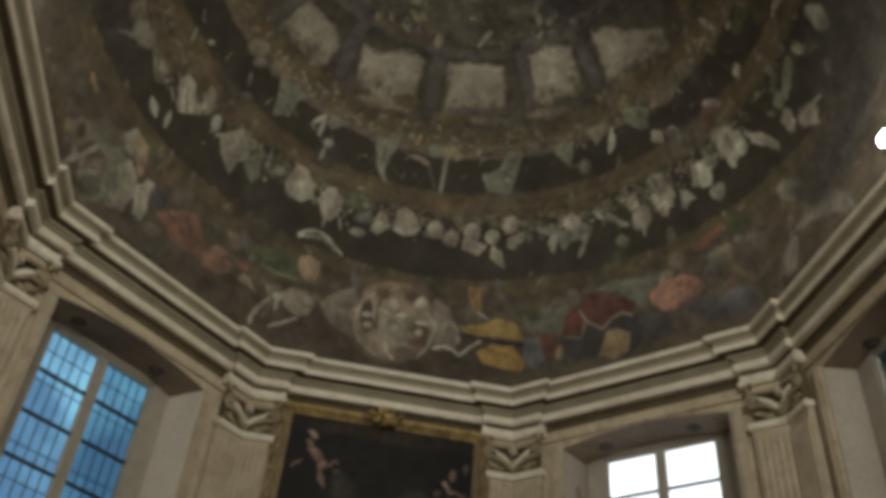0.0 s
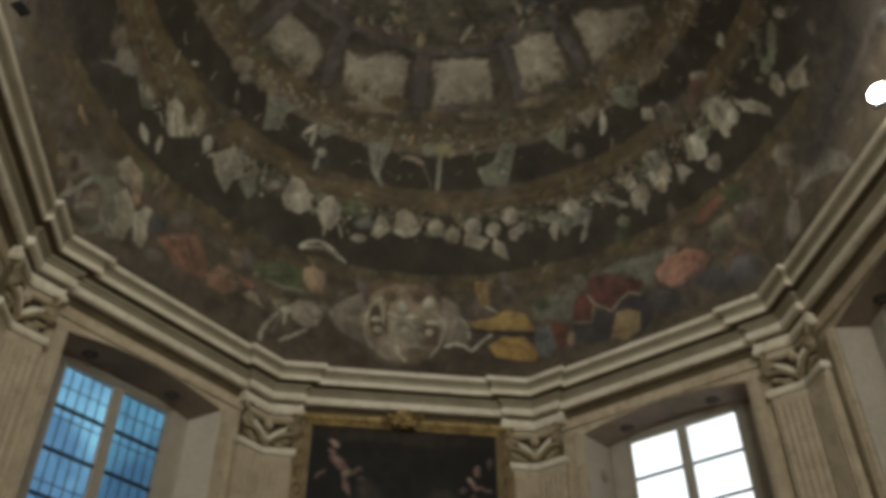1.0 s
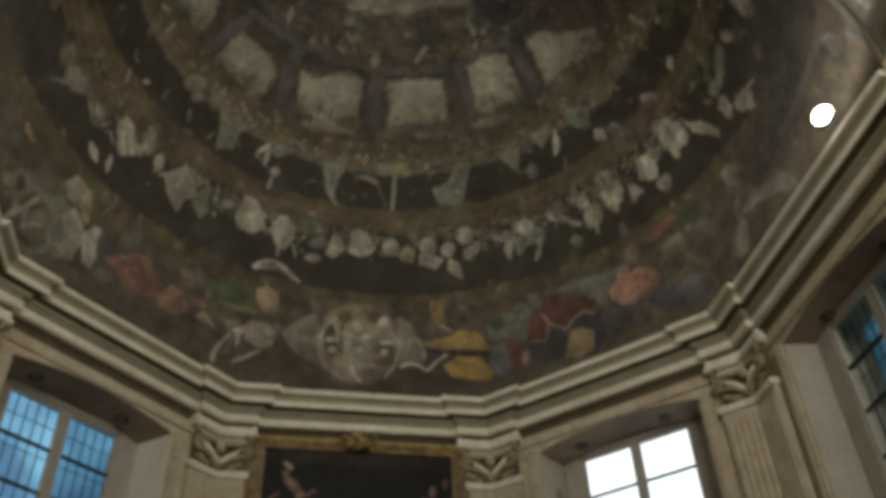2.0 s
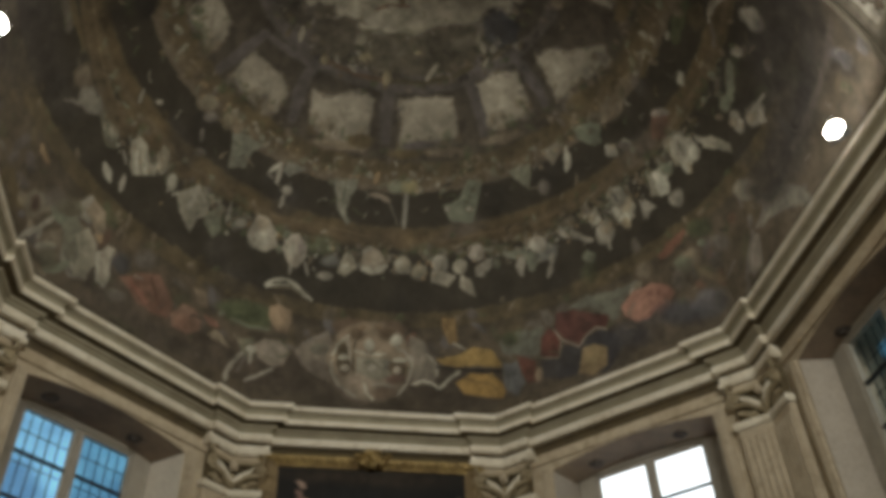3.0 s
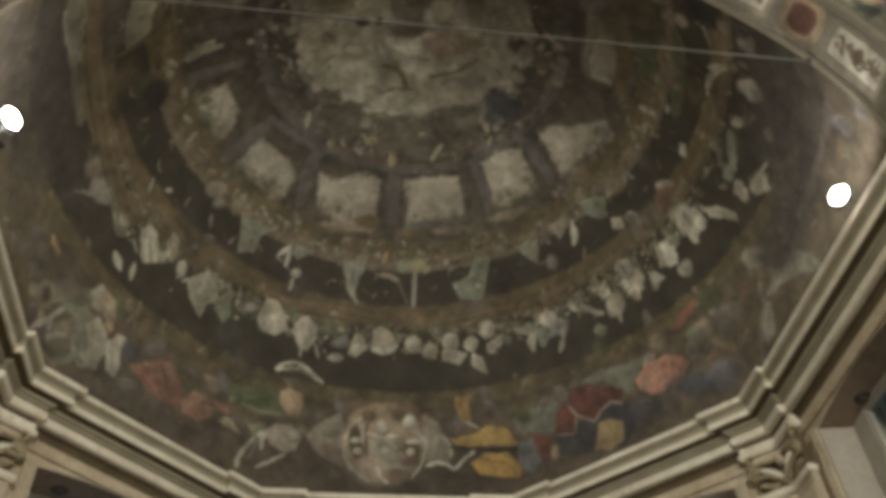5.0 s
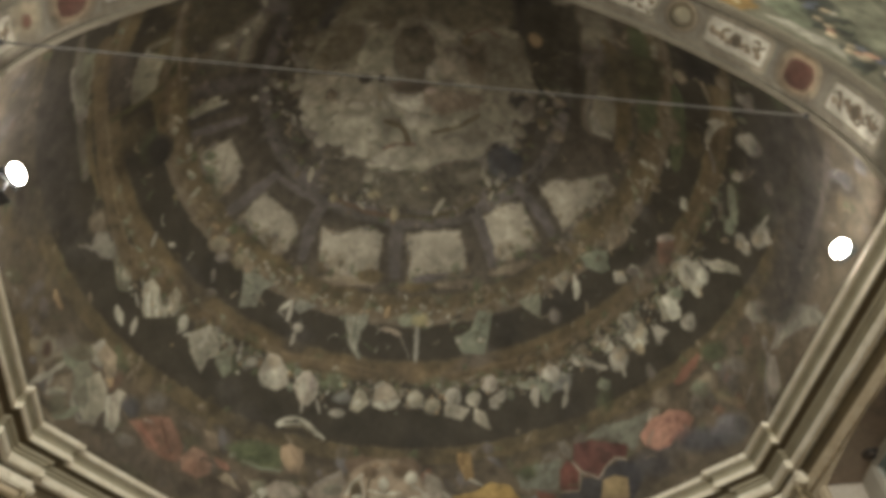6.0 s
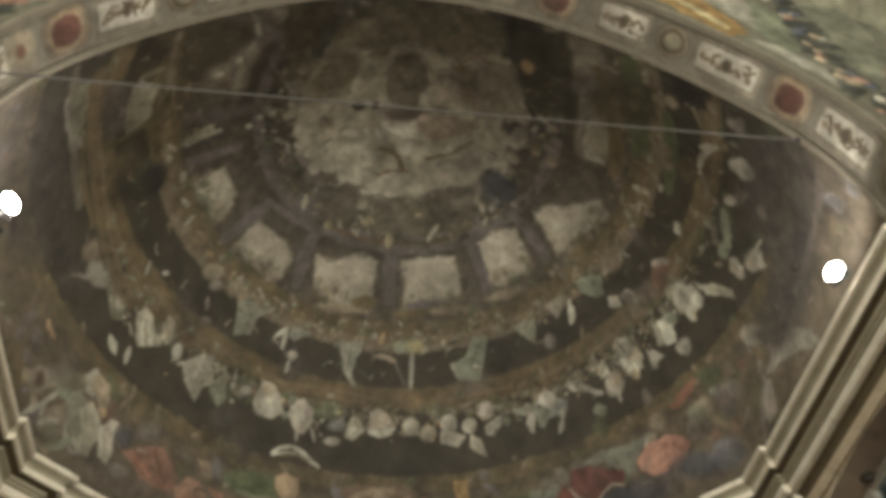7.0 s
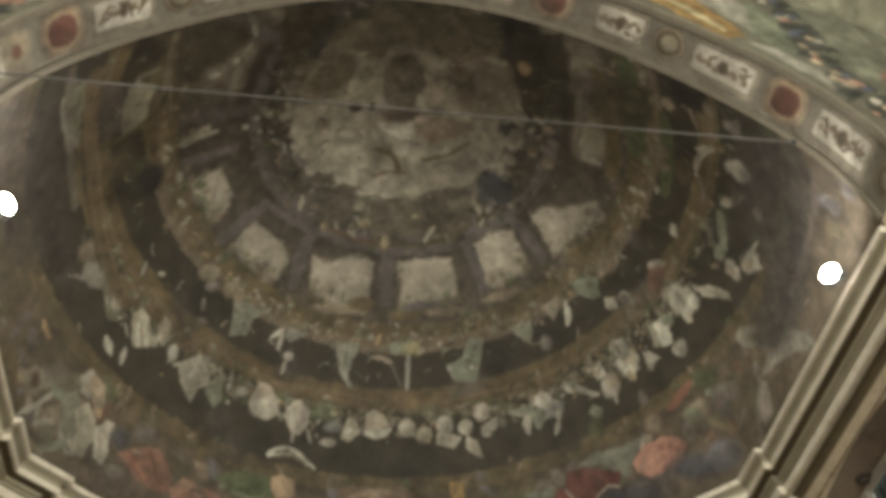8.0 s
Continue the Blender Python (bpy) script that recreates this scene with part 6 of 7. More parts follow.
    q.blob(-9.2, -0.9, 1.18, 0.99, (0.05, 0.042, 0.032), -0, warp=0.15)
    q.blob(-6.2, -1.0, 0.71, 0.90, (0.05, 0.042, 0.032), -2, warp=0.15)
    q.blob(-0.9, 0.3, 3.97, 1.58, (0.095, 0.075, 0.055), -5, soft=0.6, warp=0.15)
    q.patch((0.4, 0.36, 0.28), (-4.4, 2.0), (-0.7, 2.6), (1.8, 1.5), (1.5, 4.3), (-0.4, 5.5), (-2.5, 4.3), soft=0.35, warp=0.12)
    q.blob(3.1, 0.7, 1.36, 0.76, (0.32, 0.25, 0.2), -8, warp=0.15)
    q.blob(-9.7, 4.6, 1.53, 0.89, (0.3, 0.25, 0.19), 0, warp=0.15)
    q.patch((0.165, 0.125, 0.09), (1.6, 1.6), (7.1, -0.1), (11.9, -0.1), (12.4, 3.4), (2.0, 5.1), soft=0.8, alpha=0.8)
    q.stroke(7.5, -11.4, 10.5, -13.9, 0.30, (0.13, 0.085, 0.06), warp=0.15)
    q.stroke(10.5, -13.9, 13.2, -12.8, 0.30, (0.13, 0.085, 0.06), warp=0.15)
    q.blob(8.0, -10.4, 1.00, 0.93, TINT["n"], -12, warp=0.15)
    # lit clouds with small flecks, dark petals and consoles below them
    q.patch((0.26, 0.235, 0.172), (-19.8, 4.6), (-16.2, 3.6), (-4.1, 5.1), (2.2, 6.4), (17.9, 1.4), (18.1, 5.1), (14.7, 10.0), (13.4, 13.0), (7.2, 13.7), (3.3, 17.2), (-1.8, 16.8), (-7.5, 14.8), (-12.6, 12.6), (-16.0, 10.6), (-18.5, 7.8), soft=0.9, alpha=0.75)
    q.patch((0.245, 0.215, 0.16), (1.0, 10.9), (12.7, 5.1), (17.5, 3.9), (17.5, 6.6), (13.3, 12.1), (4.7, 14.0), soft=0.8)
    q.stroke(-4.7, 7.5, -1.5, 8.5, 0.55, (0.13, 0.1, 0.055), warp=0.15)
    q.stroke(-1.5, 8.5, -0.2, 11.2, 0.55, (0.13, 0.1, 0.055), warp=0.15)
    q.stroke(4.1, 9.1, 8.8, 7.2, 0.43, (0.12, 0.1, 0.06), warp=0.15)
    q.stroke(8.8, 7.2, 12.3, 3.9, 0.43, (0.12, 0.1, 0.06), warp=0.15)
    q.stroke(-4.9, 13.0, -2.3, 11.8, 0.34, (0.17, 0.11, 0.075), warp=0.15)
    q.stroke(-2.3, 11.8, 1.1, 11.9, 0.34, (0.17, 0.11, 0.075), warp=0.15)
    q.blob(-0.0, 7.0, 1.83, 1.77, (0.36, 0.32, 0.245), -5, warp=0.12)
    q.blob(-10.2, 4.5, 1.69, 0.89, (0.33, 0.294, 0.224), 1, warp=0.12)
    q.blob(-11.7, 12.9, 1.08, 1.13, (0.34, 0.303, 0.231), 2, warp=0.12)
    q.blob(-17.7, 8.3, 1.06, 0.70, (0.33, 0.294, 0.224), 5, warp=0.12)
    q.blob(-4.1, 15.2, 1.93, 1.13, (0.32, 0.285, 0.218), -2, warp=0.12)
    q.blob(-1.8, 16.6, 1.35, 0.56, (0.38, 0.338, 0.258), -4, warp=0.12)
    q.blob(3.7, 17.0, 1.10, 0.52, (0.33, 0.294, 0.224), -6, warp=0.12)
    q.blob(2.0, 4.6, 1.62, 0.89, (0.28, 0.249, 0.19), -6, warp=0.12)
    q.patch((0.083, 0.07, 0.05), (-15.9, 12.8), (-12.6, 12.1), (-12.1, 14.7), (-7.9, 15.2), (-7.9, 20.8), (-10.9, 22.5), (-15.2, 19.7), soft=0.8, alpha=0.85)
    q.patch((0.095, 0.082, 0.058), (-6.0, 17.8), (1.6, 17.5), (8.1, 14.5), (14.3, 13.3), (15.2, 19.2), (5.8, 24.3), (-1.2, 24.9), (-7.4, 23.4), soft=0.8, alpha=0.8)
    q.patch((0.052, 0.052, 0.056), (14.9, 11.3), (17.5, 8.9), (21.9, 10.3), (21.7, 13.6), (18.6, 16.2), (15.7, 14.3), soft=0.4)
    q.stroke(-13.4, 22.8, -7.7, 25.5, 0.47, (0.105, 0.07, 0.045), warp=0.15)
    q.stroke(-7.7, 25.5, -1.1, 26.2, 0.47, (0.105, 0.07, 0.045), warp=0.15)
    q.stroke(-1.1, 26.2, 5.9, 25.5, 0.52, (0.085, 0.07, 0.04), warp=0.15)
    q.stroke(5.9, 25.5, 11.0, 23.5, 0.52, (0.085, 0.07, 0.04), warp=0.15)
    q.stroke(11.0, 23.5, 14.5, 20.7, 0.52, (0.085, 0.07, 0.04), warp=0.15)
    q.stroke(-18.3, 16.5, -18.5, 18.7, 0.51, (0.29, 0.255, 0.19), warp=0.15)
    q.stroke(-9.1, 23.7, -7.9, 24.9, 0.43, (0.29, 0.255, 0.19), warp=0.15)
    q.stroke(7.8, 21.8, 6.2, 24.9, 0.47, (0.29, 0.255, 0.19), warp=0.15)
    q.stroke(15.5, 16.0, 16.3, 17.3, 0.56, (0.29, 0.255, 0.19), warp=0.15)
    q.stroke(17.1, 18.4, 16.8, 19.9, 0.39, (0.29, 0.255, 0.19), warp=0.15)
    q.blob(-13.9, 22.6, 0.86, 1.02, (0.25, 0.205, 0.125), 3, warp=0.15)
    q.blob(-1.6, 25.6, 0.87, 1.27, (0.25, 0.205, 0.125), -3, warp=0.15)
    q.blob(-5.9, 22.1, 1.38, 0.85, (0.25, 0.205, 0.125), -1, warp=0.15)
    q.blob(4.0, 20.1, 0.77, 0.43, (0.25, 0.205, 0.125), -6, warp=0.15)
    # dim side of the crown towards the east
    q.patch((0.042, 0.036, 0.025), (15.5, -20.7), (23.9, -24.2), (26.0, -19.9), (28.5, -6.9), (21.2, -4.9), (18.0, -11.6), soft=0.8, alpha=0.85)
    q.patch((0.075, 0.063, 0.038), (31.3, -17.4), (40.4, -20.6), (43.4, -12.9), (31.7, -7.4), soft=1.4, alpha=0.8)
    q.patch(TINT["k"], (43.4, -23.0), (49.0, -27.2), (49.8, -22.3), (45.5, -20.1), soft=0.8)
    q.stroke(29.4, -13.8, 30.3, -8.0, 0.61, (0.185, 0.16, 0.12), warp=0.15)
    q.stroke(30.6, -17.8, 28.6, -11.7, 0.26, TINT["d"], warp=0.15)
    q.blob(19.3, -14.0, 1.01, 1.51, TINT["t"], -20, soft=0.6, warp=0.15)
    q.stroke(32.0, -3.1, 33.6, 0.3, 0.52, TINT["w"], warp=0.15)
    q.stroke(33.6, 0.3, 36.3, -0.4, 0.52, TINT["w"], warp=0.15)
    q.stroke(52.3, -15.1, 51.7, -11.6, 0.39, (0.24, 0.21, 0.155), warp=0.15)
    q.stroke(51.7, -11.6, 52.4, -9.4, 0.39, (0.24, 0.21, 0.155), warp=0.15)
    q.blob(52.2, -14.8, 1.58, 0.61, TINT["w"], -43, warp=0.15)
    q.blob(27.1, 3.8, 1.09, 1.15, TINT["f"], -21, soft=0.7, warp=0.15)
    q.blob(45.5, -8.6, 1.82, 1.37, TINT["f"], -36, soft=0.7, warp=0.15)
    q.blob(44.0, -19.5, 1.11, 1.25, TINT["f"], -39, soft=0.7, warp=0.15)
    q.blob(47.0, -6.5, 1.32, 1.17, TINT["f"], -36, soft=0.7, warp=0.15)
    q.blob(50.5, -23.7, 1.17, 1.28, TINT["f"], -46, soft=0.7, warp=0.15)
    q.stroke(47.7, -20.9, 49.9, -18.1, 0.41, TINT["f"], warp=0.15)
    # painted piers and openings towards the west
    p.patch((0.078, 0.065, 0.053), (-109.9, 31.8), (-108.2, 37.7), (-102.2, 39.5), (-97.1, 38.5), (-97.1, 34.1), soft=0.8, alpha=0.85)
    p.patch((0.165, 0.155, 0.105), (-112.2, 26.4), (-110.8, 30.3), (-104.7, 30.8), (-100.7, 30.3), (-100.6, 28.8), soft=0.4)
    p.stroke(-110.6, 31.0, -104.3, 31.8, 0.53, TINT["n"], warp=0.15)
    p.stroke(-104.3, 31.8, -96.6, 31.9, 0.51, TINT["n"], warp=0.15)
    p.stroke(-110.1, 32.5, -97.6, 33.1, 0.24, TINT["f"], alpha=0.7, warp=0.15)
    p.patch((0.25, 0.225, 0.158), (-107.0, 38.7), (-107.2, 41.5), (-106.1, 44.2), (-100.4, 43.2), (-96.6, 42.8), (-96.3, 39.2), (-100.7, 38.6), soft=0.4)
    p.stroke(-94.8, 35.2, -96.2, 41.0, 0.49, (0.075, 0.068, 0.033), warp=0.15)
    p.stroke(-96.2, 41.0, -99.6, 45.5, 0.49, (0.075, 0.068, 0.033), warp=0.15)
    p.stroke(-99.6, 45.5, -104.6, 46.3, 0.49, (0.075, 0.068, 0.033), warp=0.15)
    p.stroke(-89.1, 44.5, -94.5, 45.2, 0.93, (0.08, 0.058, 0.035), alpha=0.8, warp=0.15)
    p.stroke(-94.5, 45.2, -100.2, 45.2, 0.94, (0.08, 0.058, 0.035), alpha=0.8, warp=0.15)
    p.stroke(-110.0, 45.9, -96.6, 47.8, 0.27, TINT["f"], alpha=0.7, warp=0.15)
    p.stroke(-108.9, 40.0, -110.7, 43.5, 0.58, (0.17, 0.145, 0.1), warp=0.15)
    p.patch((0.058, 0.049, 0.03), (-122.6, 43.1), (-127.1, 55.0), (-119.8, 57.1), (-112.5, 54.7), (-108.5, 50.5), (-107.6, 47.8), soft=0.9, alpha=0.8)
    p.stroke(-126.8, 55.7, -123.7, 57.3, 0.39, TINT["w"], warp=0.15)
    p.stroke(-120.0, 57.8, -115.5, 56.9, 0.31, (0.22, 0.195, 0.145), warp=0.15)
    p.stroke(-115.5, 56.9, -110.5, 55.9, 0.31, (0.22, 0.195, 0.145), warp=0.15)
    p.blob(-113.5, 56.6, 0.71, 0.70, TINT["W"], 98, warp=0.15)
    p.blob(-108.1, 53.9, 1.08, 0.65, TINT["w"], 90, warp=0.15)
    p.blob(-105.8, 55.8, 0.94, 1.21, TINT["f"], 89, warp=0.15)
    p.patch((0.25, 0.225, 0.16), (-88.2, 48.6), (-90.0, 50.7), (-92.0, 54.9), (-88.4, 55.1), (-87.4, 52.1), soft=0.35)
    p.stroke(-86.3, 49.1, -87.5, 56.4, 0.64, TINT["D"], warp=0.15)
    p.blob(-87.9, 61.0, 0.66, 0.59, TINT["w"], 76, warp=0.15)
    p.blob(-90.7, 63.0, 0.66, 0.59, TINT["w"], 80, warp=0.15)
    p.blob(-91.7, 65.2, 0.66, 0.60, TINT["w"], 82, warp=0.15)
    # drapery behind the floodlights, with the zones' shade put into the dark colour
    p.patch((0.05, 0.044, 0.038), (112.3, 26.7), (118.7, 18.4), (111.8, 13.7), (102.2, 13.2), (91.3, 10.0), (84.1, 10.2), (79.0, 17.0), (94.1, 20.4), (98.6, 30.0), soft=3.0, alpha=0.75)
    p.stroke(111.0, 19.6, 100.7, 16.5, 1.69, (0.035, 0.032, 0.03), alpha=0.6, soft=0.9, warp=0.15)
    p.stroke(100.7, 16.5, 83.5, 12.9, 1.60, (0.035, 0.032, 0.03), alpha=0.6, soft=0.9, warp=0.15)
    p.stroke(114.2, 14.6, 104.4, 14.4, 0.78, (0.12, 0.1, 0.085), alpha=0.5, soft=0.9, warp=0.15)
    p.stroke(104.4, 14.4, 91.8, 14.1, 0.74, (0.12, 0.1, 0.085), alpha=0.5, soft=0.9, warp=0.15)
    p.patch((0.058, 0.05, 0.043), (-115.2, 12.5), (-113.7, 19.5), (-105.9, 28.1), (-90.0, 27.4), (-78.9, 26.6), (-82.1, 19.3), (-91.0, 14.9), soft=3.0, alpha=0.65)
    p.stroke(-114.9, 26.4, -99.9, 29.4, 0.86, (0.15, 0.13, 0.1), alpha=0.6, soft=0.9, warp=0.15)
    p.stroke(-99.9, 29.4, -87.2, 29.6, 0.76, (0.15, 0.13, 0.1), alpha=0.6, soft=0.9, warp=0.15)
    p.stroke(-63.0, 30.1, -70.8, 30.9, 1.50, (0.125, 0.092, 0.052), soft=0.7, alpha=0.85, warp=0.15)
    p.stroke(-70.8, 30.9, -80.2, 32.3, 1.51, (0.125, 0.092, 0.052), soft=0.7, alpha=0.85, warp=0.15)
    p.stroke(-80.2, 32.3, -90.7, 33.3, 1.53, (0.125, 0.092, 0.052), soft=0.7, alpha=0.85, warp=0.15)
    p.stroke(-90.7, 33.3, -101.6, 32.8, 1.57, (0.125, 0.092, 0.052), soft=0.7, alpha=0.85, warp=0.15)
    p.stroke(-101.6, 32.8, -112.3, 31.5, 1.63, (0.125, 0.092, 0.052), soft=0.7, alpha=0.85, warp=0.15)
    p.stroke(-69.9, 31.7, -79.3, 33.3, 0.30, (0.19, 0.145, 0.085), alpha=0.6, warp=0.15)
    p.stroke(-79.3, 33.3, -89.9, 34.5, 0.31, (0.19, 0.145, 0.085), alpha=0.6, warp=0.15)
    p.stroke(-89.9, 34.5, -101.0, 34.1, 0.31, (0.19, 0.145, 0.085), alpha=0.6, warp=0.15)
    p.stroke(-72.1, 29.7, -81.2, 31.2, 0.30, (0.055, 0.044, 0.028), alpha=0.6, warp=0.15)
    p.stroke(-81.2, 31.2, -91.6, 31.9, 0.31, (0.055, 0.044, 0.028), alpha=0.6, warp=0.15)
    p.stroke(-91.6, 31.9, -102.2, 31.4, 0.31, (0.055, 0.044, 0.028), alpha=0.6, warp=0.15)
    # highlights and cracks scattered by the brush
    for i in range(420):
        u, v = rng.uniform(-115, 120), rng.choice((46, 31, 66, 74, 12, 40)) + rng.gauss(0, 2.5)
        p.stroke(u, v, u + rng.uniform(-2.5, 2.5), v + rng.uniform(-1.6, 1.6), rng.uniform(0.12, 0.3), TINT[rng.choice("wdfnkG")], rng.uniform(-0.6, 0.6), alpha=rng.uniform(0.3, 0.75))


ROWS, COLS = 520, 1560
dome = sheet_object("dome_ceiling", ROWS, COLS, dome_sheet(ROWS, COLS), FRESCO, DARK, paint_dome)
tagged(dome, "dark frescoed dome with painted garlands and openings", "ceiling", kind="structure")


# ---- vault over the nave ----
def vault_sheet(rows, cols):
    a = np.linspace(0, np.pi, cols)[None, :].repeat(rows, 0)
    y = np.linspace(YN - 0.003, NAVE_END, rows)[:, None].repeat(cols, 1)
    p = np.stack([5.2 * np.cos(a), y, ARCH_Z + 5.0 * np.sin(a)], axis=2)
    return np.degrees(a), y, p


def paint_vault(p):
    p.ring(0, 400, (0.30, 0.29, 0.21))


vault = sheet_object("nave_vault_ceiling", 160, 300, vault_sheet(160, 300), FRESCO, (0.30, 0.29, 0.21), paint_vault, squeeze=False, grime=(0.22, 0.20, 0.15))
tagged(vault, "painted plaster vault over the nave", "ceiling", kind="structure")


# ---- painted underside and face of the arch ----
def band_sheet(rows, cols):
    a = np.radians(np.linspace(0, 180, cols))[None, :].repeat(rows, 0)
    d = np.linspace(0.0, YA - YN, rows)[:, None].repeat(cols, 1)
    r = ARCH_R - 0.006 - 0.11 * (1 - np.cos(4 * a))
    p = np.stack([r * np.cos(a), YA - d, ARCH_Z + r * np.sin(a)], axis=2)
    return np.degrees(a) * 0.06, d, p


def paint_band(p):
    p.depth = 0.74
    beige, pale, line = (0.18, 0.16, 0.125), (0.50, 0.455, 0.37), (0.11, 0.085, 0.06)
    rng = random.Random(8)

    def frame_panel(a, half):
        u, v = a * 0.06, 0.29
        p.blob(u, v, half * 0.06 + 0.03, 0.175, (0.25, 0.215, 0.16), soft=0.12, warp=0.006, power=14)
        p.blob(u, v, half * 0.06, 0.145, line, soft=0.12, warp=0.006, power=14)
        p.blob(u, v, half * 0.06 - 0.012, 0.132, pale, soft=0.12, warp=0.006, power=14)
        for i in range(9):
            x = u + (i - 4) * half * 0.0115
            p.stroke(x - 0.03, v + rng.uniform(-0.08, 0.08), x + 0.03, v + rng.uniform(-0.08, 0.08), 0.018, (0.13, 0.10, 0.065), rng.uniform(-0.05, 0.05), warp=0.01)
            p.blob(x, v + rng.uniform(-0.05, 0.05), 0.034, 0.028, (0.20, 0.15, 0.10), rng.uniform(0, 90), warp=0.012)
        p.blob(u, v, 0.05, 0.07, (0.10, 0.075, 0.05), warp=0.015)

    def medallion(a, inner, rim, size, power=2.6):
        u, v = a * 0.06, 0.29
        p.blob(u, v, size + 0.06, size + 0.03, (0.115, 0.085, 0.058), soft=0.25, warp=0.012, power=power)
        p.blob(u, v, size + 0.042, size + 0.016, (0.30, 0.245, 0.17), soft=0.2, warp=0.008, power=power)
        p.blob(u, v, size + 0.018, size + 0.0, (0.105, 0.078, 0.05), soft=0.25, warp=0.006, power=power)
        p.blob(u, v, size + 0.008, size - 0.006, rim, soft=0.2, warp=0.006, power=power)
        p.blob(u, v, size - 0.035, size - 0.05, inner, soft=0.25, warp=0.008, power=power)

    red, red_rim, olive = (0.105, 0.047, 0.035), (0.30, 0.22, 0.145), (0.26, 0.225, 0.155)
    for a, half in ((12.6, 5.3), (35.4, 5.8), (55.4, 4.6), (80, 4.6), (100, 4.6), (126, 4.6), (145, 5.2), (171, 5)):
        frame_panel(a, half)
    for a in (23.6, 68.2, 112, 155.6):
        medallion(a, red, red_rim, 0.185)
    p.blob(163.8 * 0.06, 0.29, 0.15, 0.16, (0.27, 0.22, 0.15), soft=0.9, warp=0.02)
    p.blob(163.8 * 0.06, 0.29, 0.05, 0.055, (0.13, 0.065, 0.045), soft=0.7, warp=0.015)
    for a in (2, 45.9, 90, 134.5):
        medallion(a, olive, (0.11, 0.09, 0.055), 0.13, 2.0)
    p.ring(0.525, 0.02, (0.20, 0.165, 0.12), warp=0.004)
    p.ring(0.09, 0.012, (0.18, 0.15, 0.11), warp=0.004)


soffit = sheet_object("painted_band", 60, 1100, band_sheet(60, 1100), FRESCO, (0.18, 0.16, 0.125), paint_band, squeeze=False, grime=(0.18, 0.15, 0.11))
soffit.parent = arch
tagged(soffit, "beige painted band with framed panels and medallions")


def face_sheet(rows, cols):
    a = np.radians(np.linspace(0, 180, cols))[None, :].repeat(rows, 0)
    f = np.linspace(0, 1, rows)[:, None].repeat(cols, 1)
    r = (ARCH_R - 0.11 * (1 - np.cos(4 * a))) * (1 - f) + 5.2 * f
    x, z = r * np.cos(a), 0.27 + r * np.sin(a)
    return x, z, np.stack([x, np.full_like(x, YN - 0.005), ZC + z], axis=2)


def paint_face(p):
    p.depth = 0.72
    rng = random.Random(3)
    gold, cream, moss, dusk = (0.32, 0.20, 0.075), (0.34, 0.315, 0.25), (0.16, 0.17, 0.115), (0.045, 0.048, 0.040)
    for s in (1, -1):
        p.patch((0.15, 0.15, 0.105), (s * 3.7, 3.3), (s * 4.6, 2.9), (s * 4.9, 1.2), (s * 3.9, 1.2), (s * 3.6, 2.2), soft=0.08, warp=0.03)
        p.patch(gold, (s * 1.9, 3.6), (s * 2.3, 2.9), (s * 2.72, 2.3), (s * 2.95, 2.45), (s * 2.7, 3.2), (s * 2.3, 3.8), soft=0.06, warp=0.03)
        p.stroke(s * 2.15, 3.4, s * 2.75, 2.5, 0.05, (0.50, 0.42, 0.24), 0.06, warp=0.02)
        p.stroke(s * 2.25, 3.6, s * 2.9, 2.6, 0.04, (0.28, 0.17, 0.07), 0.04, warp=0.02)
        p.patch(cream, (s * 2.6, 3.5), (s * 2.95, 2.75), (s * 3.1, 2.5), (s * 3.3, 2.75), (s * 3.1, 3.5), soft=0.06, warp=0.03)
        p.patch(moss, (s * 3.05, 2.6), (s * 3.2, 1.95), (s * 3.45, 2.15), (s * 3.45, 2.9), (s * 3.25, 3.4), soft=0.06, warp=0.03)
        p.stroke(s * 2.75, 3.2, s * 3.05, 2.65, 0.03, (0.28, 0.26, 0.20), 0.03, warp=0.02)
        p.patch(cream, (s * 2.95, 2.28), (s * 3.15, 2.2), (s * 3.47, 1.75), (s * 3.45, 1.45), soft=0.05, warp=0.02)
        for i in range(26):
            f = i / 25
            x, z = 3.42 + 0.12 * math.sin(7 * f) + 0.35 * f, 3.6 - 2.6 * f
            p.blob(s * (x + rng.gauss(0, 0.09)), z + rng.gauss(0, 0.09), rng.uniform(0.07, 0.16), rng.uniform(0.06, 0.12), dusk, rng.uniform(0, 180), warp=0.06)
        for i in range(34):
            f = rng.random()
            x, z = 3.42 + 0.12 * math.sin(7 * f) + 0.35 * f, 3.6 - 2.6 * f
            p.blob(s * (x + rng.gauss(0, 0.09)), z + rng.gauss(0, 0.09), rng.uniform(0.035, 0.085), 0.045, rng.choice(((0.42, 0.33, 0.22), (0.36, 0.20, 0.14), (0.46, 0.42, 0.33), (0.10, 0.11, 0.14))), rng.uniform(0, 180), warp=0.02)
        p.patch((0.18, 0.175, 0.125), (s * 3.75, 3.6), (s * 4.5, 3.3), (s * 4.45, 2.5), (s * 3.85, 2.0), soft=0.06, warp=0.03)
        p.stroke(s * 4.2, 3.5, s * 4.25, 2.4, 0.03, (0.22, 0.21, 0.15), 0.05, warp=0.02)
        p.patch((0.17, 0.07, 0.05), (s * 4.1, 1.9), (s * 4.7, 1.9), (s * 4.6, 1.1), (s * 3.95, 1.0), soft=0.06, warp=0.03)
        p.blob(0, 4.3, 0.9, 0.35, (0.34, 0.30, 0.22), warp=0.05)


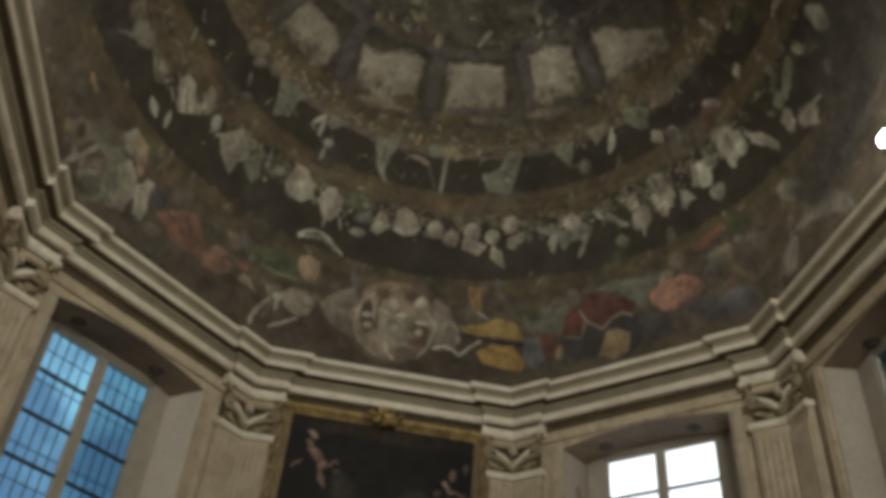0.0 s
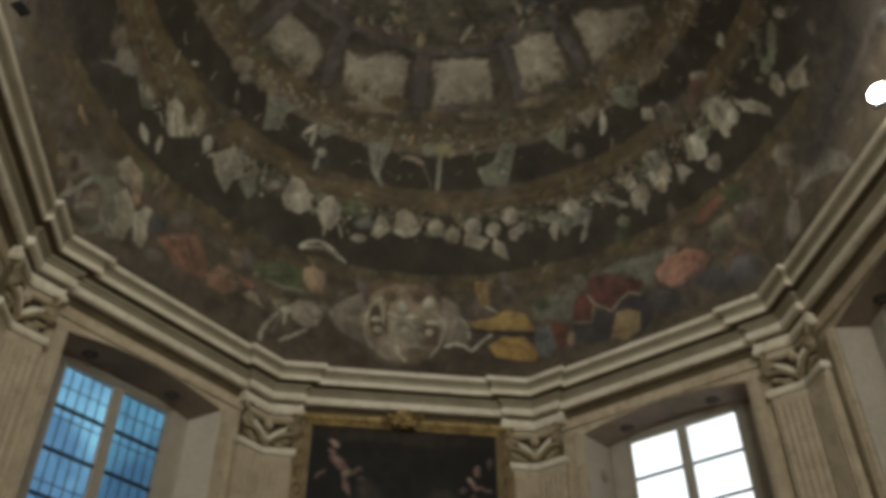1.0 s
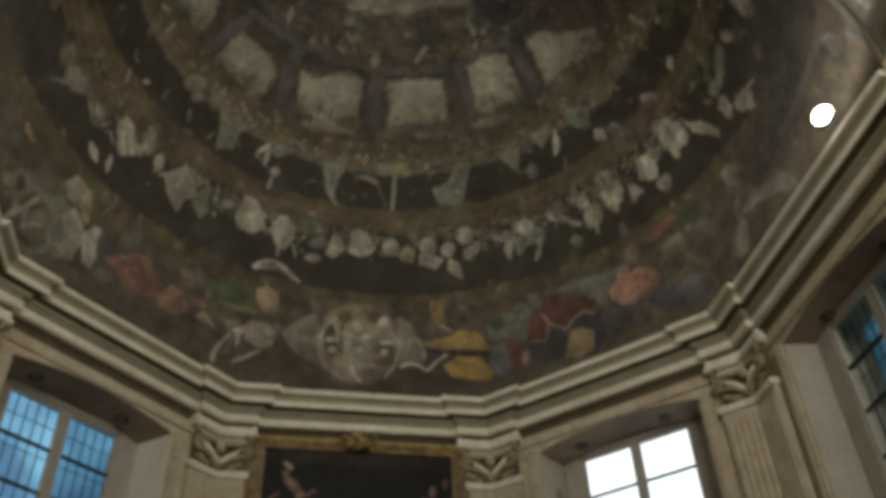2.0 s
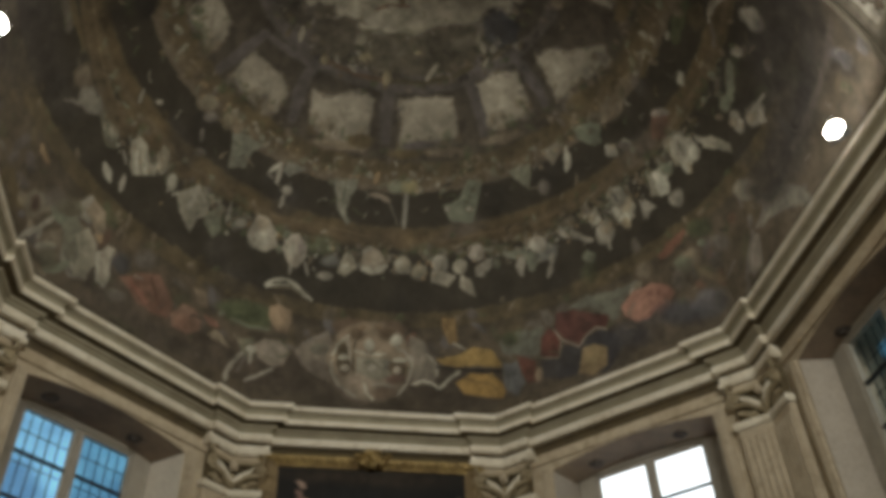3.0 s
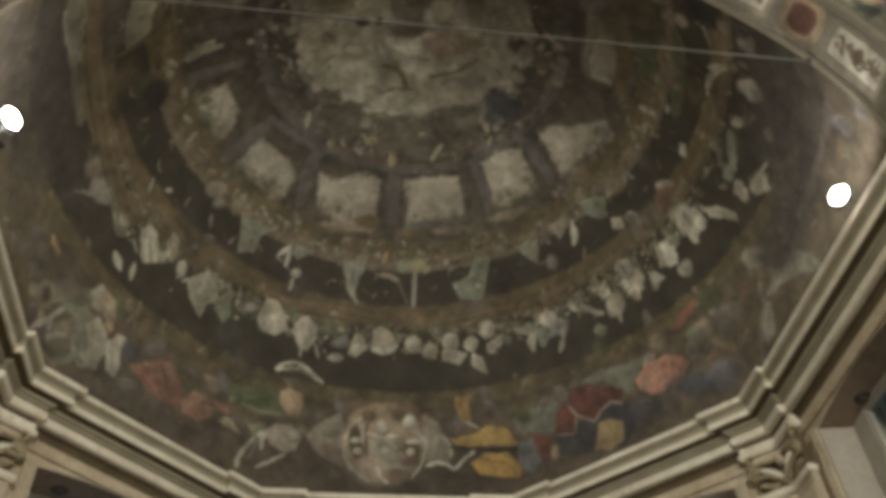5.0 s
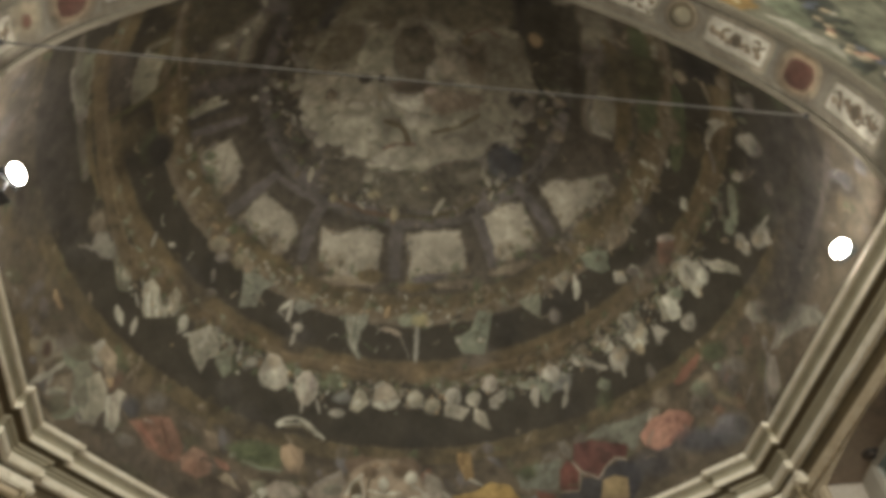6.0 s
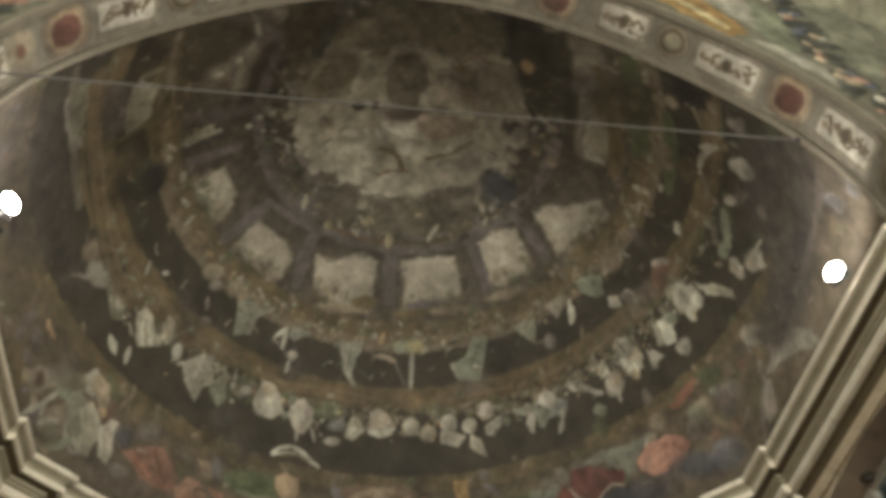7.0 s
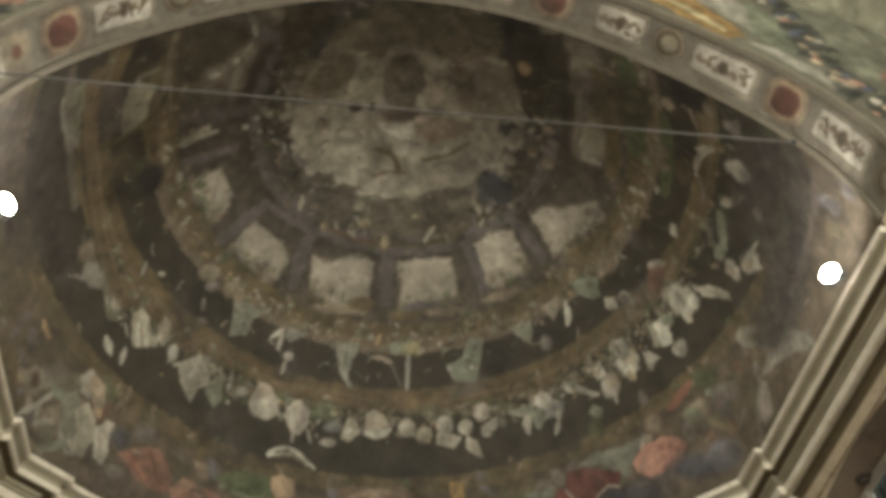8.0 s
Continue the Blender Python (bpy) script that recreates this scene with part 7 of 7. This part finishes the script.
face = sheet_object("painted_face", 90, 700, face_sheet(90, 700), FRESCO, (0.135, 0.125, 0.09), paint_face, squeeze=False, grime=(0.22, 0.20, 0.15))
face.parent = arch
tagged(face, "frescoed wall over the arch with drapery and garlands")

# raised mouldings on both edges of the arch
EDGE = surface("greyed edge stucco", (0.165, 0.14, 0.10), (0.12, 0.10, 0.07), 0.8, 4.0, 50, 0.2)
for y0, y1, up in ((YA - 0.042, YA + 0.004, 0.026), (YN - 0.012, YN + 0.05, 0.022)):
    bm = bmesh.new()
    for a, b in zip(angles, angles[1:]):
        lo = [arch_point(q, ARCH_R - up) for q in (a, b)]
        hi = [arch_point(q, ARCH_R + 0.02) for q in (a, b)]
        hexa(bm, [(lo[0][0], y0, lo[0][1]), (lo[1][0], y0, lo[1][1]), (lo[1][0], y1, lo[1][1]), (lo[0][0], y1, lo[0][1]),
                  (hi[0][0], y0, hi[0][1]), (hi[1][0], y0, hi[1][1]), (hi[1][0], y1, hi[1][1]), (hi[0][0], y1, hi[0][1])])
    bmesh.ops.remove_doubles(bm, verts=bm.verts, dist=0.0005)
    part("edge_moulding", bm, EDGE, arch, "pale raised edge moulding")


# ---- pilasters ----
CAPITAL = surface("ochre capital stucco", (0.37, 0.30, 0.185), (0.18, 0.135, 0.075), 0.7, 9.0, 60, 0.3, stain=(0.16, 0.12, 0.065))


def pilaster(k, group):
    """A pilaster folded round the corner between walls k and k + 1."""
    c = corner(k)
    out = (c - Vector((0, CY))).normalized()
    root = empty("pilaster", "folded fluted stucco pilaster with a scrolled leafy capital", "pilaster", group, m=Matrix.Translation((*(c + out * 0.2), 0)))
    inv = root.matrix_world.inverted()
    na, nb = inward(k), inward(k + 1)
    # the local line through the fold, on the wall faces
    cw = Vector((0, CY)) + out * (WALL / math.cos(radians(22.5)))
    da, db = Vector((-na.y, na.x)), Vector((-nb.y, nb.x))
    if da.dot(c - corner(k - 1)) < 0:
        da, db = -da, -db

    def fold_line(arm):
        return [cw - da * arm, cw, cw + db * arm]

    def band(name, arm, lo, hi, z0, z1, material, label="", bevel=0.0):
        bm = bmesh.new()
        sweep(bm, fold_line(arm), [(lo, z0), (hi, z0), (hi, z1), (lo, z1)])
        if bevel:
            bevelled(bm, bevel)
        return part(name, moved(bm, inv), material, root, label)

    z_neck, z_cap = ZC - 0.83, ZC - 0.345
    band("shaft", 0.40, 0.004, 0.09, 0.9, z_neck, PILASTER, "", 0.008)
    band("plinth", 0.46, 0.004, 0.15, 0.0, 0.895, PILASTER, "", 0.012)
    for d, s in ((da, -1), (db, 1)):
        n = na if s < 0 else nb
        for i in range(5):
            at = cw + n * 0.09 + d * s * (0.085 + 0.068 * i)
            bm = bmesh.new()
            tube(bm, [(at.x, at.y, 1.1), (at.x, at.y, z_neck - 0.10)], 0.021, 8)
            part("fluting", moved(bm, inv), PILASTER, root)
    band("astragal", 0.43, 0.004, 0.125, z_neck + 0.002, z_neck + 0.085, STUCCO, "pale astragal band", 0.014)
    # shade between the leaves is put into the ground's dark ochre
    capital = band("capital", 0.36, 0.004, 0.085, z_neck + 0.088, z_cap, STUCCO_SHADE, "capital ground with shade in its ochre colour")
    band("abacus", 0.46, 0.004, 0.17, z_cap + 0.002, z_cap + 0.075, STUCCO, "pale moulded abacus", 0.016)
    band("upper_block", 0.44, 0.004, 0.13, z_cap + 0.078, ZC - 0.19, STUCCO, "pale block over the capital", 0.01)
    # scrolls and leaves
    def curl(u0, z0, u1, z1, bow, r0, r1, turns, d, s, n, name, label, out=0.12):
        """A stem from the fold towards an outer corner that ends in a spiral."""
        points, radii = [], []
        for i in range(12):
            f = i / 11
            q = cw + n * (out + 0.03 * math.sin(math.pi * f)) + d * s * (u0 + (u1 - u0) * f)
            points.append((q.x, q.y, z0 + (z1 - z0) * f - bow * math.sin(math.pi * f)))
            radii.append(r0 + (r1 - r0) * f)
        for i in range(1, 18):
            a = -math.pi / 2 + i / 17 * turns * 2 * math.pi
            r = 0.062 * (1 - 0.75 * i / 17)
            q = cw + n * (out + 0.01 + 0.002 * i) + d * s * (u1 + r * math.cos(a))
            points.append((q.x, q.y, z1 + 0.062 + r * math.sin(a)))
            radii.append(r1 * (1 - 0.5 * i / 17))
        bm = bmesh.new()
        tube(bm, points, radii, 7)
        part(name, moved(bm, inv), CAPITAL, capital, label)

    mid = (na + nb).normalized()

    def hung(name, z, size, seed, out, material, label=""):
        bm = bmesh.new()
        q = cw + mid * out
        lump(bm, (q.x, q.y, z), size, seed=seed, rough=0.4, turn=Matrix.Rotation(math.atan2(mid.y, mid.x), 4, "Z"))
        part(name, moved(bm, inv), material, capital, label)

    for d, s, n in ((da, -1, na), (db, 1, nb)):
        curl(0.05, z_neck + 0.11, 0.35, z_cap - 0.23, -0.035, 0.036, 0.03, 1.35, d, s, n, "volute", "ochre scroll of the capital", 0.11)
        curl(0.03, z_cap - 0.075, 0.34, z_cap - 0.075, 0.03, 0.022, 0.024, 0.7, d, s, n, "upper_tendril", "thin bowed tendril under the abacus", 0.115)
        turn = Matrix.Rotation(math.atan2(d.y * s, d.x * s), 4, "Z")
        # the first leaf's highlight is put into its paler stucco
        leaves = ((0.17, z_neck + 0.235, 0.135, 0.036, -38, 0.15, STUCCO), (0.11, z_neck + 0.17, 0.09, 0.034, -55, 0.13, CAPITAL), (0.27, z_neck + 0.15, 0.085, 0.04, -20, 0.11, CAPITAL),
                  (0.33, z_neck + 0.33, 0.075, 0.04, 15, 0.12, CAPITAL), (0.20, z_neck + 0.12, 0.06, 0.035, 10, 0.10, CAPITAL))
        for i, (u, zz, w, h, lean, out, material) in enumerate(leaves):
            bm = bmesh.new()
            q = cw + n * out + d * s * u
            lump(bm, (q.x, q.y, zz), (w, 0.035, h), seed=i * 7 + k, rough=0.55, turn=turn @ Matrix.Rotation(radians(lean), 4, "Y"))
            part("acanthus_leaf", moved(bm, inv), material, capital, "pale leaf with its highlight in the colour" if material == STUCCO else "")
    hung("rosette", z_cap - 0.14, (0.05, 0.055, 0.065), 4, 0.165, PILASTER, "small rosette on the fold")
    hung("drop", z_neck + 0.19, (0.035, 0.04, 0.09), 11, 0.135, CAPITAL)
    return root


for k in (-2, -1, 0, 1):
    pilaster(k, "corner pilasters")

# ---- altarpiece ----
altar = empty("altarpiece", "dark old oil painting in a heavy worn gilt frame", "painting", m=Matrix.Translation((0.02, 0.30, ZC - 3.6)))
F_TOP, F_W, F_OUT = ZC - 0.27, 1.06, 1.30
inv = altar.matrix_world.inverted()


def paint_canvas(p):
    dim, flesh = (0.035, 0.030, 0.024), (0.25, 0.175, 0.135)
    p.blob(0, ZC - 1.5, 0.7, 0.9, (0.012, 0.012, 0.011), soft=0.6, warp=0.05)
    rose, brown = (0.20, 0.125, 0.10), (0.10, 0.07, 0.055)
    p.blob(0, ZC - 0.5, 0.95, 0.10, (0.030, 0.022, 0.015), soft=0.9, warp=0.02)
    for u, v, a, b, t, c in ((-0.80, -0.62, 0.075, 0.03, -30, flesh), (-0.83, -0.74, 0.045, 0.05, 0, rose), (-0.73, -0.87, 0.14, 0.05, -45, rose), (-0.64, -1.0, 0.06, 0.06, 0, flesh), (-0.53, -0.97, 0.075, 0.026, 35, rose),
                             (-0.62, -1.16, 0.03, 0.10, 15, rose), (-0.94, -1.0, 0.08, 0.022, 40, rose), (-0.45, -1.04, 0.06, 0.03, 0, brown), (0.86, -0.86, 0.05, 0.06, 0, rose), (0.80, -1.0, 0.07, 0.03, -30, flesh),
                             (0.90, -1.08, 0.09, 0.026, -20, rose), (0.71, -1.1, 0.06, 0.025, 0, brown), (0.80, -1.21, 0.025, 0.05, 0, brown), (1.0, -0.76, 0.03, 0.07, 0, brown), (-0.35, -1.25, 0.14, 0.2, 20, dim), (0.45, -1.3, 0.2, 0.16, 0, dim)):
        p.blob(u, ZC + v, a, b, c, t, soft=0.6, warp=0.03)


bu = np.linspace(-F_W - 0.02, F_W + 0.02, 170)[None, :].repeat(260, 0)
bv = np.linspace(ZC - 3.5, F_TOP - 0.08, 260)[:, None].repeat(170, 1)
CANVAS = painted("old oil canvas", 0.6, 0.3, 0.04, (0.05, 0.04, 0.03))
canvas = sheet_object("canvas", 260, 170, (bu, bv, np.stack([bu + 0.02, np.full_like(bu, 0.235), bv], axis=2)), CANVAS, (0.011, 0.010, 0.009), paint_canvas, squeeze=False, grime=(0.02, 0.018, 0.015))
canvas.parent, canvas.matrix_parent_inverse = altar, inv
for s in (-1, 1):
    bm = bmesh.new()
    for a, b, y in ((F_W, F_OUT, 0.225), (F_W + 0.04, F_OUT - 0.03, 0.19), (F_W + 0.09, F_OUT - 0.08, 0.165)):
        box(bm, s * a + 0.02, s * b + 0.02, y, 0.295, ZC - 3.6, F_TOP - 0.005)
    bevelled(bm, 0.012)
    stile = part("frame_stile", moved(bm, inv), GILT_DARK, altar, "dulled gilt side rail")
    for i in range(16):
        bm = bmesh.new()
        lump(bm, (s * (F_W + 0.12) + 0.02, 0.165, F_TOP - 0.15 - 0.2 * i), (0.045, 0.02, 0.085), seed=i)
        part("carved_leaf", moved(bm, inv), GILT_DARK, stile)
for z0, z1 in ((F_TOP - 0.14, F_TOP), (ZC - 3.72, ZC - 3.605)):
    bm = bmesh.new()
    for a, y in ((0.0, 0.20), (0.03, 0.165), (0.055, 0.145)):
        box(bm, -F_OUT + 0.02, F_OUT + 0.02, y, 0.295, z0 + a, z1 - a * 0.6)
    bevelled(bm, 0.012)
    rail = part("frame_rail", moved(bm, inv), GILT, altar, "bright worn gilt rail")
    top_rail = rail if z1 == F_TOP else top_rail
for i in range(26):
    bm = bmesh.new()
    lump(bm, (-1.16 + 0.0905 * i + 0.02 + (0.0), 0.145, F_TOP - 0.075), (0.04, 0.014, 0.03), seed=i + 40)
    part("carved_bead", moved(bm, inv), GILT, top_rail)
for i in range(11):
    bm = bmesh.new()
    a = math.pi * 2 * i / 11
    lump(bm, (0.02 + 0.15 * math.cos(a) * (1.25 if i % 2 else 0.8), 0.12, F_TOP - 0.05 + 0.075 * math.sin(a)), (0.055, 0.04, 0.042), seed=i * 3, rough=0.5)
    part("crest_leaf", moved(bm, inv), GILT, top_rail, "carved gilt crest leaf")
bm = bmesh.new()
lump(bm, (0.02, 0.11, F_TOP - 0.05), (0.08, 0.05, 0.06), seed=9)
part("crest_shell", moved(bm, inv), GILT, top_rail)


# ---- iron tie rod ----
rod = empty("tie_rod", "thin grey iron tie rod across the chancel arch", "tie rod", m=Matrix.Translation((0, 0, ZC)))
ENDS = Vector((-3.43, -5.70, 0.88)), Vector((3.24, -5.42, 1.40))
bm = bmesh.new()
tube(bm, [ENDS[0].lerp(ENDS[1], i / 8) - Vector((0, 0, 0.02 * math.sin(math.pi * i / 8))) for i in range(9)], 0.0095, 10)
part("bar", bm, ROD, rod)
for end, s in zip(ENDS, (-1, 1)):
    bm = bmesh.new()
    lathe(bm, [(0.0, -0.02), (0.026, -0.02), (0.026, 0.0), (0.016, 0.02), (0.0, 0.02)], 16, Matrix.Translation(end) @ Matrix.Rotation(-s * math.pi / 2, 4, "Y"))
    part("anchor_plate", bm, IRON, rod, "dark anchor plate")


# ---- floodlights on the cornice ----
def floodlight(x, y, z, yaw):
    base = ZC + 0.29
    root = empty("floodlight", "lit floodlight with black housing standing on the cornice", "floodlight", "floodlights", m=pose(x, y, base, 0, 0, yaw))
    h = z - base
    bm = bmesh.new()
    box(bm, -0.06, 0.06, -0.05, 0.05, 0.0, 0.012)
    if h > 0.2:
        tube(bm, [(0, 0.02, 0.01), (0, 0.02, h - 0.09)], 0.012, 8)
    part("foot", bm, HOUSING, root)
    bm = bmesh.new()
    tube(bm, [(-0.10, 0.02, h), (-0.10, 0.02, h - 0.085), (0.10, 0.02, h - 0.085), (0.10, 0.02, h)], 0.008, 6)
    part("yoke", bm, HOUSING, root)
    body = bmesh.new()
    hexa(body, [(-0.09, -0.02, h - 0.06), (0.09, -0.02, h - 0.06), (0.06, 0.08, h - 0.035), (-0.06, 0.08, h - 0.035),
                (-0.09, -0.02, h + 0.06), (0.09, -0.02, h + 0.06), (0.06, 0.08, h + 0.035), (-0.06, 0.08, h + 0.035)])
    bevelled(body, 0.008)
    body = part("housing", body, HOUSING, root)
    bm = bmesh.new()
    lathe(bm, [(0.0, 0.0), (0.08, 0.0), (0.086, 0.01), (0.075, 0.03), (0.04, 0.042), (0.0, 0.046)], 24, Matrix.Translation((0, -0.022, h)) @ Matrix.Rotation(math.pi / 2, 4, "X"))
    glass = part("lamp_glass", bm, LAMP_GLOW, body, "glowing front glass")
    for i in range(4):
        bm = bmesh.new()
        box(bm, -0.05 + 0.03 * i, -0.044 + 0.03 * i, 0.075, 0.105, h - 0.03, h + 0.03)
        part("cooling_fin", bm, HOUSING, body)
    return root


for x, y, z, yaw in LAMP_PLACES:
    floodlight(x, y, z, -yaw if x > 0 else -yaw)
